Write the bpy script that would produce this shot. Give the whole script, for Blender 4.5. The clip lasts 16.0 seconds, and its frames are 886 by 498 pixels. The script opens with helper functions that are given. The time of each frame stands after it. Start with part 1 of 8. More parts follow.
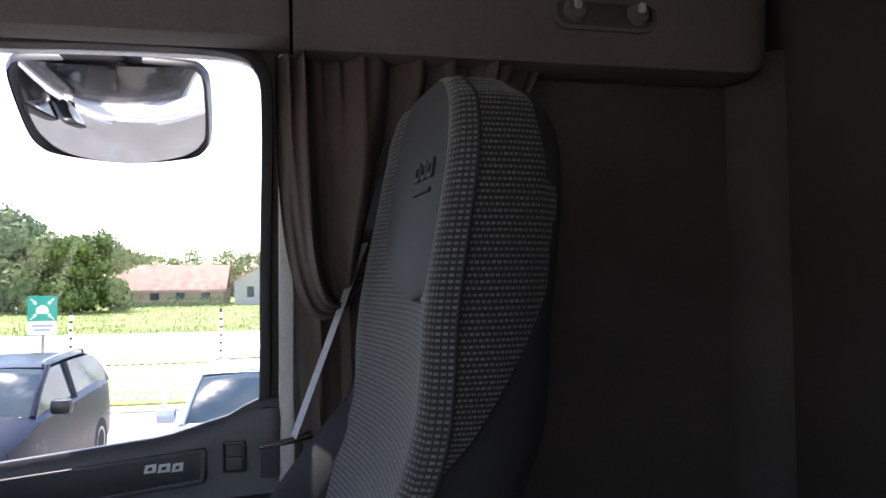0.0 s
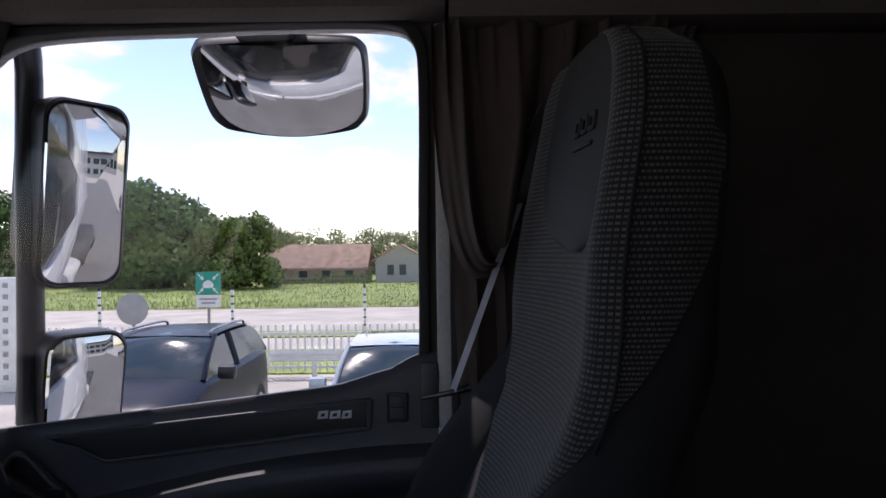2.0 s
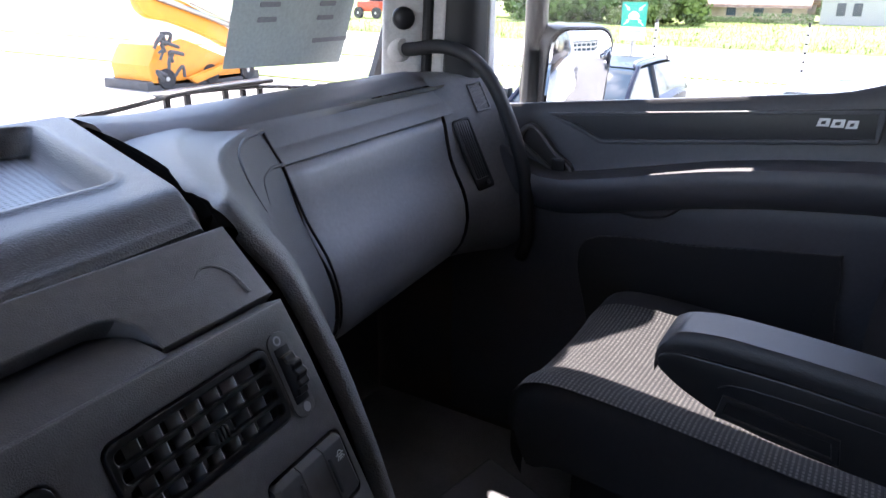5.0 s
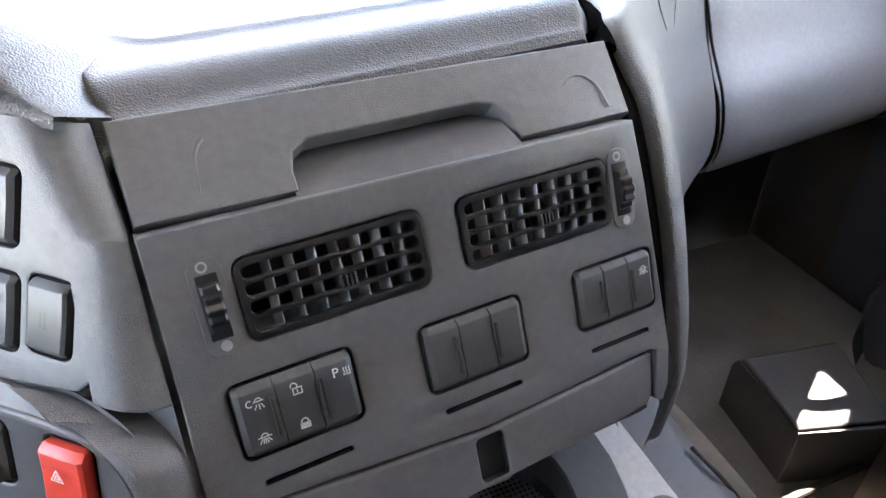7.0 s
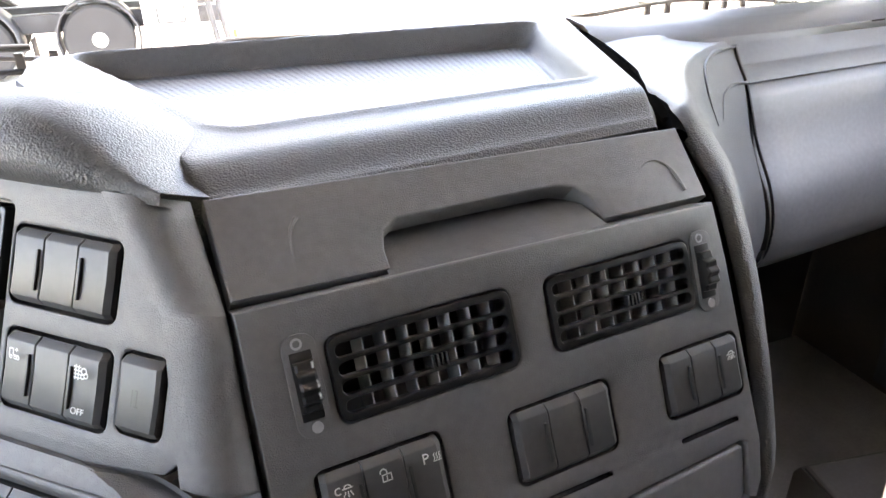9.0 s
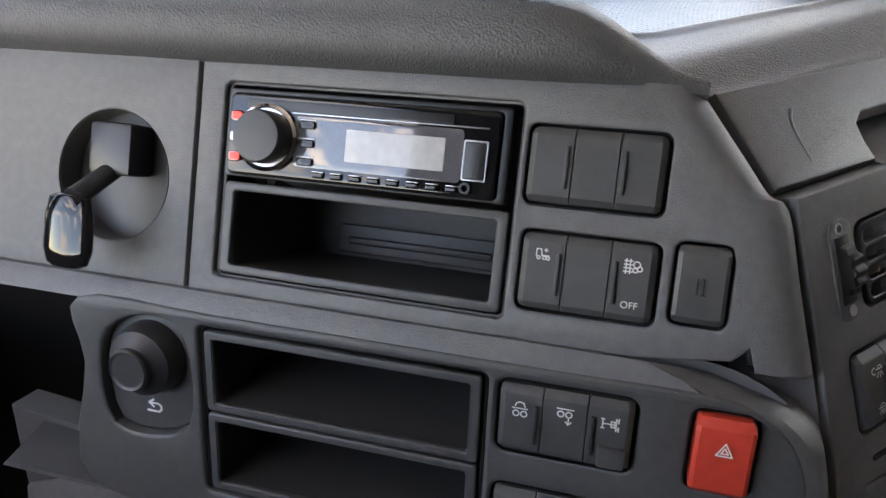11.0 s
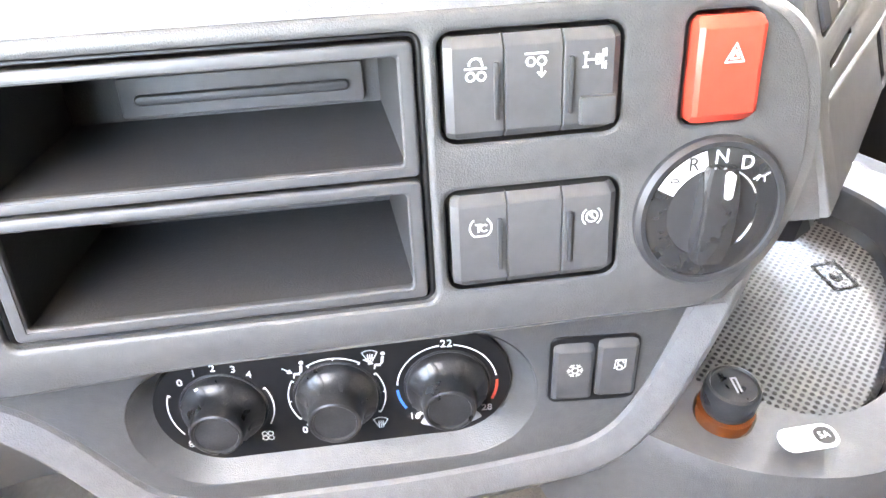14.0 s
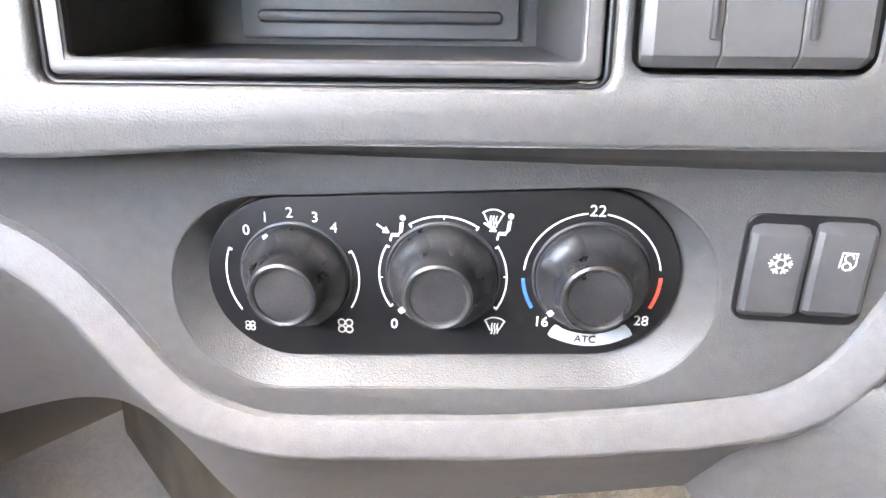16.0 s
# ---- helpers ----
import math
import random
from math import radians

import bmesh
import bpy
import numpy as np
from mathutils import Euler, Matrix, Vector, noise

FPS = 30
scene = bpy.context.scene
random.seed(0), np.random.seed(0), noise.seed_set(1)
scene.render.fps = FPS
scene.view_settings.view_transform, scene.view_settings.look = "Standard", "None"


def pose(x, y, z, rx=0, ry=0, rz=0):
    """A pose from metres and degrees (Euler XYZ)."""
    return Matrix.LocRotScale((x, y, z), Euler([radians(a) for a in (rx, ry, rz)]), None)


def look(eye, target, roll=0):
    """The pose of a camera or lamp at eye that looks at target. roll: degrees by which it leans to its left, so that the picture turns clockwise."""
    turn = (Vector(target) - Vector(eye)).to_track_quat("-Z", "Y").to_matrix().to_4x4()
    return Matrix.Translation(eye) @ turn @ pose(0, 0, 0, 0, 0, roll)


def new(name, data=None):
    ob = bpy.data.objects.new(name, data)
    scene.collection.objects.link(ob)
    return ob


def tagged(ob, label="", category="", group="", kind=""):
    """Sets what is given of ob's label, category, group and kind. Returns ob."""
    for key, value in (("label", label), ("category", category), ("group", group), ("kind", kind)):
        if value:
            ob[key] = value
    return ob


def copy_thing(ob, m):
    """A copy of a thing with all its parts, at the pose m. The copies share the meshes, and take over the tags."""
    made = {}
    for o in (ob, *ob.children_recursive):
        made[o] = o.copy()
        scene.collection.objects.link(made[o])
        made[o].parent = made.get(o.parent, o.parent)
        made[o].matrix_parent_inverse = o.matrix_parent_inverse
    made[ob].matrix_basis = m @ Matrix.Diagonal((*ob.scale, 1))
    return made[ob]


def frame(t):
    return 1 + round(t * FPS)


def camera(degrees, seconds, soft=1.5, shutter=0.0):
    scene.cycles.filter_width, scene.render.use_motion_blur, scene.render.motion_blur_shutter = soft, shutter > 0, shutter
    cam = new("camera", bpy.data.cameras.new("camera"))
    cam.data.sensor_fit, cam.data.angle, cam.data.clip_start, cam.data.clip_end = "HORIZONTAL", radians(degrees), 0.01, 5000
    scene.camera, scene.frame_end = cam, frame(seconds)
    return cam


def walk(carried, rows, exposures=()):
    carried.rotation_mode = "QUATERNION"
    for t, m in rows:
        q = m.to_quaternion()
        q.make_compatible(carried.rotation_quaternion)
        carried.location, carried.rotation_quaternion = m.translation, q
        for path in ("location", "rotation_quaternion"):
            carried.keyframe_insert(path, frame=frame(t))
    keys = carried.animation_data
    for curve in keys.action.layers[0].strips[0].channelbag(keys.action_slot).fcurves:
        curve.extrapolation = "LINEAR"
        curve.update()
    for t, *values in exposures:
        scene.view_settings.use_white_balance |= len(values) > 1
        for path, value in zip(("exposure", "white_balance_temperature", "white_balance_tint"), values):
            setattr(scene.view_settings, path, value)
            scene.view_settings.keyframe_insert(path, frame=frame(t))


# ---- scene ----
cam = camera(64.4, 16.0)
PATH = [
    (0, (-0.225, 0.344, 1.372), (1.733, -0.058, 1.445), -0.6),
    (0.5, (-0.222, 0.347, 1.366), (1.765, 0.123, 1.41), -0.6),
    (1, (-0.214, 0.353, 1.354), (1.782, 0.225, 1.393), -0.7),
    (1.5, (-0.218, 0.356, 1.353), (1.779, 0.27, 1.392), -0.8),
    (2, (-0.245, 0.379, 1.341), (1.754, 0.358, 1.358), -0.7),
    (2.5, (-0.262, 0.417, 1.318), (1.722, 0.534, 1.1), -0.2),
    (3, (-0.259, 0.422, 1.31), (1.655, 0.659, 0.783), -0.0),
    (3.5, (-0.276, 0.444, 1.296), (1.601, 0.793, 0.7), 0.2),
    (4, (-0.285, 0.463, 1.281), (1.542, 0.942, 0.623), 0.3),
    (4.5, (-0.304, 0.49, 1.266), (1.459, 1.146, 0.587), 0.4),
    (5, (-0.335, 0.506, 1.264), (1.263, 1.489, 0.571), 0.5),
    (5.2, (-0.346, 0.503, 1.261), (1.13, 1.647, 0.544), 0.2),
    (7.3, (-0.338, 0.438, 1.296), (0.26, 1.894, 0.063), 0.3),
    (7.5, (-0.338, 0.436, 1.294), (0.247, 1.878, 0.038), 0.2),
    (8, (-0.351, 0.438, 1.287), (0.229, 1.884, 0.033), -0.1),
    (8.5, (-0.369, 0.446, 1.277), (0.248, 2.006, 0.188), -0.8),
    (9, (-0.382, 0.457, 1.274), (0.272, 2.113, 0.365), -0.8),
    (9.5, (-0.44, 0.504, 1.279), (0.207, 2.181, 0.402), -0.9),
    (9.6, (-0.463, 0.513, 1.279), (0.182, 2.195, 0.411), -1.2),
    (10, (-0.578, 0.555, 1.289), (0.082, 2.226, 0.411), -0.8),
    (10.2, (-0.618, 0.562, 1.275), (0.057, 2.227, 0.398), -0.7),
    (12.3, (-0.713, 0.614, 1.202), (0.159, 1.958, 0.004), -1.6),
    (12.5, (-0.7, 0.683, 1.154), (0.211, 2.007, -0.036), -0.7),
    (12.9, (-0.69, 0.689, 1.089), (0.142, 2.007, -0.165), -3.4),
    (13, (-0.713, 0.683, 1.083), (0.172, 1.969, -0.168), -1.9),
    (13.5, (-0.756, 0.66, 1.071), (0.206, 1.897, -0.171), -1.3),
    (14, (-0.739, 0.669, 1.084), (0.455, 1.661, -0.177), -1.1),
    (14.5, (-0.745, 0.687, 1.069), (0.515, 1.587, -0.197), -0.8),
    (15, (-0.753, 0.699, 1.013), (0.487, 1.626, -0.252), 0.9),
    (15.5, (-0.76, 0.701, 0.943), (0.386, 1.797, -0.276), 1.1),
    (16, (-0.751, 0.694, 0.922), (0.408, 1.975, -0.086), 0.6),
]
# seconds, stops, white balance, tint: the phone's camera adapts as it turns from the window to the dark dash
EXPOSURE = [(0, 2.3, 6500, 20), (0.4, 1.1, 6500, 22), (0.8, 0.65, 6400, 25), (2.0, 0.75, 6400, 25), (2.6, 0.95, 6400, 25), (3.2, 1.75, 6400, 22), (3.6, 2.75, 6400, 22), (4.5, 3.1, 6400, 21), (5.2, 3.05, 6500, 21), (6.2, 4.2, 7000, 19),
            (7.3, 5.5, 7600, 17), (7.5, 5.7, 7600, 17), (8.0, 6.45, 7500, 17), (8.5, 6.1, 7900, 17), (9.0, 4.75, 8200, 18), (9.5, 3.5, 8300, 18), (10.2, 2.9, 8300, 18), (11.2, 3.95, 8400, 18), (12.3, 5.15, 8500, 18), (13.0, 5.95, 8700, 18), (13.5, 7.1, 9400, 17), (14.0, 6.95, 9100, 16), (14.5, 6.25, 9000, 15), (15.0, 6.05, 9500, 17), (15.5, 6.5, 9500, 17), (16.0, 7.2, 9600, 17)]
walk(cam, [(t, look(e, a, r)) for t, e, a, r in PATH], EXPOSURE)

# ---- light ----
world = bpy.data.worlds.new("sky")
scene.world = world
world.use_nodes = True
SUN_TO = Vector((0.53, 0.30, 1.0)).normalized()


def build_sky():
    nt = world.node_tree
    nt.nodes.clear()
    out = nt.nodes.new("ShaderNodeOutputWorld")
    bg = nt.nodes.new("ShaderNodeBackground")
    sky = nt.nodes.new("ShaderNodeTexSky")
    sky.sky_type = "NISHITA"
    sky.sun_disc = False
    sky.sun_elevation = math.asin(SUN_TO.z)
    sky.sun_rotation = math.atan2(SUN_TO.x, SUN_TO.y)
    sky.air_density = 1.0
    sky.dust_density = 0.15
    co = nt.nodes.new("ShaderNodeTexCoord")
    mp = nt.nodes.new("ShaderNodeMapping")
    mp.inputs["Scale"].default_value = (1.0, 1.0, 2.6)
    nz = nt.nodes.new("ShaderNodeTexNoise")
    nz.inputs["Scale"].default_value = 4.2
    nz.inputs["Detail"].default_value = 8.0
    nz.inputs["Roughness"].default_value = 0.55
    rp = nt.nodes.new("ShaderNodeValToRGB")
    rp.color_ramp.elements[0].position = 0.52
    rp.color_ramp.elements[1].position = 0.58
    mx = nt.nodes.new("ShaderNodeMixRGB")
    mx.inputs[2].default_value = (5.2, 5.3, 5.5, 1)
    nt.links.new(co.outputs["Generated"], mp.inputs["Vector"])
    nt.links.new(mp.outputs[0], nz.inputs["Vector"])
    nt.links.new(nz.outputs["Fac"], rp.inputs["Fac"])
    nt.links.new(rp.outputs["Color"], mx.inputs[0])
    nt.links.new(sky.outputs[0], mx.inputs[1])
    nt.links.new(mx.outputs[0], bg.inputs["Color"])
    bg.inputs["Strength"].default_value = 0.13
    nt.links.new(bg.outputs[0], out.inputs["Surface"])


build_sky()
sun_data = bpy.data.lights.new("sun", "SUN")
sun_data.energy = 2.4
sun_data.angle = radians(0.55)
sun_data.color = (1.0, 0.95, 0.88)
sun = new("sun", sun_data)
sun.matrix_world = look(SUN_TO * 50, (0, 0, 0))


# ---- materials ----
def material(name, base, rough=0.5, metal=0.0, var=0.12, scale=6.0, bump=0.0, bscale=400.0, grain="noise", coat=0.0, spec=0.5,
             stain=0.0, fine=0.08, dust=0.0):
    m = bpy.data.materials.new(name)
    m.use_nodes = True
    nt = m.node_tree
    b = nt.nodes["Principled BSDF"]
    b.inputs["Roughness"].default_value = rough
    b.inputs["Metallic"].default_value = metal
    b.inputs["Specular IOR Level"].default_value = spec
    b.inputs["Coat Weight"].default_value = coat
    co = nt.nodes.new("ShaderNodeTexCoord")
    src = co.outputs["Object"]
    n1 = nt.nodes.new("ShaderNodeTexNoise")
    n1.inputs["Scale"].default_value = scale
    n1.inputs["Detail"].default_value = 5
    nt.links.new(src, n1.inputs["Vector"])
    n2 = nt.nodes.new("ShaderNodeTexNoise")
    n2.inputs["Scale"].default_value = scale * 23
    n2.inputs["Detail"].default_value = 3
    nt.links.new(src, n2.inputs["Vector"])
    m1 = nt.nodes.new("ShaderNodeMapRange")
    m1.inputs["From Min"].default_value, m1.inputs["From Max"].default_value = 0.3, 0.7
    m1.inputs["To Min"].default_value, m1.inputs["To Max"].default_value = 1 - var, 1 + var
    nt.links.new(n1.outputs["Fac"], m1.inputs["Value"])
    m2 = nt.nodes.new("ShaderNodeMapRange")
    m2.inputs["From Min"].default_value, m2.inputs["From Max"].default_value = 0.3, 0.7
    m2.inputs["To Min"].default_value, m2.inputs["To Max"].default_value = 1 - fine, 1 + fine
    nt.links.new(n2.outputs["Fac"], m2.inputs["Value"])
    mul = nt.nodes.new("ShaderNodeMath")
    mul.operation = "MULTIPLY"
    nt.links.new(m1.outputs[0], mul.inputs[0])
    nt.links.new(m2.outputs[0], mul.inputs[1])
    vm = nt.nodes.new("ShaderNodeVectorMath")
    vm.operation = "SCALE"
    vm.inputs[0].default_value = base
    nt.links.new(mul.outputs[0], vm.inputs["Scale"])
    nt.links.new(vm.outputs[0], b.inputs["Base Color"])
    if dust:
        # pale dust specks and faint wiped streaks
        ns = nt.nodes.new("ShaderNodeTexNoise")
        ns.inputs["Scale"].default_value = 1000
        ns.inputs["Detail"].default_value = 1
        nt.links.new(src, ns.inputs["Vector"])
        rs = nt.nodes.new("ShaderNodeMapRange")
        rs.inputs["From Min"].default_value, rs.inputs["From Max"].default_value = 0.70, 0.80
        rs.inputs["To Max"].default_value = dust
        nt.links.new(ns.outputs["Fac"], rs.inputs["Value"])
        md = nt.nodes.new("ShaderNodeMixRGB")
        md.inputs[2].default_value = (0.32, 0.30, 0.27, 1)
        nt.links.new(rs.outputs[0], md.inputs[0])
        nt.links.new(vm.outputs[0], md.inputs[1])
        nt.links.new(md.outputs[0], b.inputs["Base Color"])
    mr = nt.nodes.new("ShaderNodeMapRange")
    mr.inputs["To Min"].default_value, mr.inputs["To Max"].default_value = max(0.02, rough - 0.08), min(1, rough + 0.08)
    nt.links.new(n1.outputs["Fac"], mr.inputs["Value"])
    nt.links.new(mr.outputs[0], b.inputs["Roughness"])
    if bump:
        if grain == "leather":
            g = nt.nodes.new("ShaderNodeTexVoronoi")
            g.feature = "SMOOTH_F1"
            g.inputs["Scale"].default_value = bscale
            h = g.outputs["Distance"]
        else:
            g = nt.nodes.new("ShaderNodeTexNoise")
            g.inputs["Scale"].default_value = bscale
            g.inputs["Detail"].default_value = 2
            h = g.outputs["Fac"]
        nt.links.new(src, g.inputs["Vector"])
        bp = nt.nodes.new("ShaderNodeBump")
        bp.inputs["Strength"].default_value = bump
        bp.inputs["Distance"].default_value = 0.002
        nt.links.new(h, bp.inputs["Height"])
        nt.links.new(bp.outputs[0], b.inputs["Normal"])
    return m


def woven(name, dark, light, pitch, rows, tall=1.0, gap=0.34, shift=0.0):
    """Seat cloth: rows of short pale stitches on a dark ground."""
    m = material(name, dark, 0.9, var=0.15, scale=8, bump=0.25, bscale=900)
    nt = m.node_tree
    b = nt.nodes["Principled BSDF"]
    b.inputs["Sheen Weight"].default_value = 0.2
    old = b.inputs["Base Color"].links[0].from_socket
    uv = nt.nodes.new("ShaderNodeUVMap")
    br = nt.nodes.new("ShaderNodeTexBrick")
    br.inputs["Color1"].default_value = (1, 1, 1, 1)
    br.inputs["Color2"].default_value = (0.55, 0.55, 0.55, 1)
    br.inputs["Mortar"].default_value = (0, 0, 0, 1)
    br.inputs["Scale"].default_value = 1.0
    br.inputs["Brick Width"].default_value = pitch
    br.inputs["Row Height"].default_value = rows
    br.inputs["Mortar Size"].default_value = rows * gap
    br.inputs["Mortar Smooth"].default_value = 0.35
    br.offset = 0.5 if tall == 1.0 else shift
    mpp = nt.nodes.new("ShaderNodeMapping")
    mpp.inputs["Scale"].default_value = (1.0, tall, 1.0)
    nt.links.new(uv.outputs[0], mpp.inputs["Vector"])
    nt.links.new(mpp.outputs[0], br.inputs["Vector"])
    mx = nt.nodes.new("ShaderNodeMixRGB")
    nt.links.new(br.outputs["Color"], mx.inputs[0])
    nt.links.new(old, mx.inputs[1])
    mx.inputs[2].default_value = (*light, 1)
    nt.links.new(mx.outputs[0], b.inputs["Base Color"])
    bp = nt.nodes.new("ShaderNodeBump")
    bp.inputs["Strength"].default_value = 0.6
    bp.inputs["Distance"].default_value = 0.0015
    nt.links.new(br.outputs["Color"], bp.inputs["Height"])
    nt.links.new(bp.outputs[0], b.inputs["Normal"])
    return m


def dotted(name, base, pitch, rough=0.5, deep=0.40):
    """Rubber mat with a fine grid of round dimples, their shade darkened into the colour as well."""
    m = material(name, base, rough, var=0.15, scale=5, spec=0.5)
    nt = m.node_tree
    b = nt.nodes["Principled BSDF"]
    uv = nt.nodes.new("ShaderNodeUVMap")
    vo = nt.nodes.new("ShaderNodeTexVoronoi")
    vo.inputs["Scale"].default_value = 1 / pitch
    vo.inputs["Randomness"].default_value = 0.0
    nt.links.new(uv.outputs[0], vo.inputs["Vector"])
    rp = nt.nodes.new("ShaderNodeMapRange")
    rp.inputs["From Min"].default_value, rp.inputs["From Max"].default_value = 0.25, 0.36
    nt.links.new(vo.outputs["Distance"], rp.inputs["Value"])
    bp = nt.nodes.new("ShaderNodeBump")
    bp.inputs["Strength"].default_value = 1.0
    bp.inputs["Distance"].default_value = 0.003
    nt.links.new(rp.outputs[0], bp.inputs["Height"])
    nt.links.new(bp.outputs[0], b.inputs["Normal"])
    # shade inside the dimples, put into the colour; deep sets how dark
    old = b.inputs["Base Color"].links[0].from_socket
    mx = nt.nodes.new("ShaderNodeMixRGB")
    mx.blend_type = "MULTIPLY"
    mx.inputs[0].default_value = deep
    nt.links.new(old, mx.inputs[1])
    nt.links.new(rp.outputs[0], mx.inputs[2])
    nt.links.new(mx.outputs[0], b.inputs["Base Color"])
    return m


def pane_material(name, tint=(1, 1, 1), gloss=0.06):
    m = bpy.data.materials.new(name)
    m.use_nodes = True
    nt = m.node_tree
    nt.nodes.clear()
    out = nt.nodes.new("ShaderNodeOutputMaterial")
    tr = nt.nodes.new("ShaderNodeBsdfTransparent")
    tr.inputs["Color"].default_value = (*tint, 1)
    gl = nt.nodes.new("ShaderNodeBsdfGlossy")
    gl.inputs["Roughness"].default_value = 0.02
    mx = nt.nodes.new("ShaderNodeMixShader")
    lw = nt.nodes.new("ShaderNodeLayerWeight")
    pw = nt.nodes.new("ShaderNodeMath")
    pw.operation = "POWER"
    pw.inputs[1].default_value = 5.0
    sc = nt.nodes.new("ShaderNodeMath")
    sc.operation = "MULTIPLY_ADD"
    sc.inputs[1].default_value = 0.6
    sc.inputs[2].default_value = 0.02
    nt.links.new(lw.outputs["Facing"], pw.inputs[0])
    nt.links.new(pw.outputs[0], sc.inputs[0])
    nt.links.new(sc.outputs[0], mx.inputs[0])
    nt.links.new(tr.outputs[0], mx.inputs[1])
    nt.links.new(gl.outputs[0], mx.inputs[2])
    nt.links.new(mx.outputs[0], out.inputs["Surface"])
    return m


M_DASH = material("dash_plastic", (0.122, 0.122, 0.125), 0.46, bump=0.28, bscale=1000, dust=0.10, var=0.10)
# smoother dash plastic; sky reflection on the lid is put in as paler colour
M_LID = material("skylit_lid_plastic", (0.150, 0.151, 0.156), 0.40, bump=0.12, bscale=1000, var=0.08)
M_FASCIA = material("fascia_plastic", (0.076, 0.076, 0.077), 0.42, bump=0.22, bscale=1100, var=0.14, dust=0.16)
M_POCKET = material("pocket_plastic", (0.036, 0.036, 0.037), 0.5, var=0.2, bump=0.15, bscale=900, dust=0.3)
M_PAD = material("dash_pad", (0.085, 0.086, 0.090), 0.50, bump=0.46, bscale=760, grain="leather", var=0.10)
M_DARK = material("dark_plastic", (0.035, 0.035, 0.037), 0.42, bump=0.06, bscale=1500, var=0.12)
M_BLACK = material("black_plastic", (0.010, 0.010, 0.011), 0.35, var=0.12)
M_GAP = material("dark_joint", (0.006, 0.006, 0.006), 0.95, var=0.1, spec=0.0)
M_GLOSS = material("gloss_black", (0.008, 0.008, 0.009), 0.10, var=0.05)
M_KNOB = material("worn_knob", (0.026, 0.026, 0.027), 0.30, var=0.45, scale=55, fine=0.25, bump=0.04, bscale=600, dust=0.12)
# black vanes made pale: the window light on them is put into the colour
M_VANE = material("lit_vane_plastic", (0.33, 0.33, 0.335), 0.38, var=0.08)
M_SWITCH = material("switch_plastic", (0.066, 0.066, 0.068), 0.46, bump=0.05, bscale=2500, var=0.08)
M_WHITE = material("white_print", (0.72, 0.72, 0.72), 0.6, var=0.05)
M_GREYPRINT = material("grey_print", (0.35, 0.35, 0.36), 0.6, var=0.05)
M_RED = material("red_plastic", (0.62, 0.055, 0.035), 0.42, var=0.06)
M_REDPRINT = material("red_print", (0.7, 0.08, 0.05), 0.6)
M_LIT = material("lit_button", (0.7, 0.06, 0.04), 0.4)
M_LIT.node_tree.nodes["Principled BSDF"].inputs["Emission Color"].default_value = (1.0, 0.05, 0.03, 1)
M_LIT.node_tree.nodes["Principled BSDF"].inputs["Emission Strength"].default_value = 0.06
M_BLUEPRINT = material("blue_print", (0.015, 0.15, 0.50), 0.6)
M_AMBER = material("amber_ring", (0.085, 0.021, 0.005), 0.22)
M_DIAL = material("dial_gloss", (0.030, 0.030, 0.031), 0.09, var=0.15, coat=1.0)
M_CHROME = material("chrome", (0.62, 0.62, 0.63), 0.12, metal=1.0, var=0.05)
M_SILVER = material("silver_emblem", (0.70, 0.71, 0.72), 0.35, metal=0.35, var=0.03)
M_STEEL = material("steel", (0.35, 0.35, 0.36), 0.35, metal=1.0)
M_BODY = material("white_paint", (0.72, 0.73, 0.74), 0.25, var=0.03, coat=0.5)
M_PILLAR = material("grey_pillar", (0.50, 0.49, 0.47), 0.6, var=0.06, bump=0.05, bscale=900)
M_TRIM = material("dark_trim", (0.068, 0.057, 0.048), 0.75, bump=0.3, bscale=700, var=0.15)
M_ROOF = material("roof_trim", (0.135, 0.115, 0.098), 0.7, bump=0.2, bscale=500, var=0.10)
# lining out of view, made near white so it bounces light into the cab
M_CEIL = material("ceiling_cloth", (0.80, 0.78, 0.74), 0.9, bump=0.2, bscale=600, var=0.08)
M_DOOR = material("door_plastic", (0.052, 0.053, 0.060), 0.42, bump=0.14, bscale=1200, var=0.12)
M_CURTAIN = material("curtain_cloth", (0.078, 0.058, 0.048), 0.9, bump=0.25, bscale=1500, var=0.15)
M_SEATBLK = material("seat_black_cloth", (0.018, 0.018, 0.020), 0.92, bump=0.4, bscale=1400, var=0.15)
M_HEAD = material("head_vinyl", (0.012, 0.012, 0.0125), 0.70, bump=0.15, bscale=900, var=0.1)
M_VINYL = material("seat_vinyl", (0.022, 0.022, 0.024), 0.5, bump=0.15, bscale=900, var=0.1)
M_CLOTH = woven("seat_cloth", (0.012, 0.012, 0.013), (0.125, 0.119, 0.110), 0.0076, 0.0044, 0.66)
M_DOORCLOTH = woven("door_cloth", (0.009, 0.009, 0.010), (0.075, 0.072, 0.070), 0.0070, 0.0045, 0.66)
M_CLOTHS = woven("seat_side_cloth", (0.010, 0.010, 0.011), (0.135, 0.129, 0.119), 0.0060, 0.0034, 0.50, 0.34, 0.37)
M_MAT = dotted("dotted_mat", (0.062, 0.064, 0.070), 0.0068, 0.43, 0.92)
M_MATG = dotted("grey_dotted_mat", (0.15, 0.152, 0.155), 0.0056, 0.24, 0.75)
M_FLOOR = material("floor_rubber", (0.21, 0.21, 0.212), 0.6, bump=0.4, bscale=300, var=0.25, stain=0.2)
M_BOX = material("box_plastic", (0.085, 0.085, 0.088), 0.45, var=0.12, bump=0.1, bscale=900, dust=0.15)
M_CARPET = material("floor_carpet", (0.10, 0.085, 0.066), 0.95, bump=0.8, bscale=500, var=0.3, scale=14)
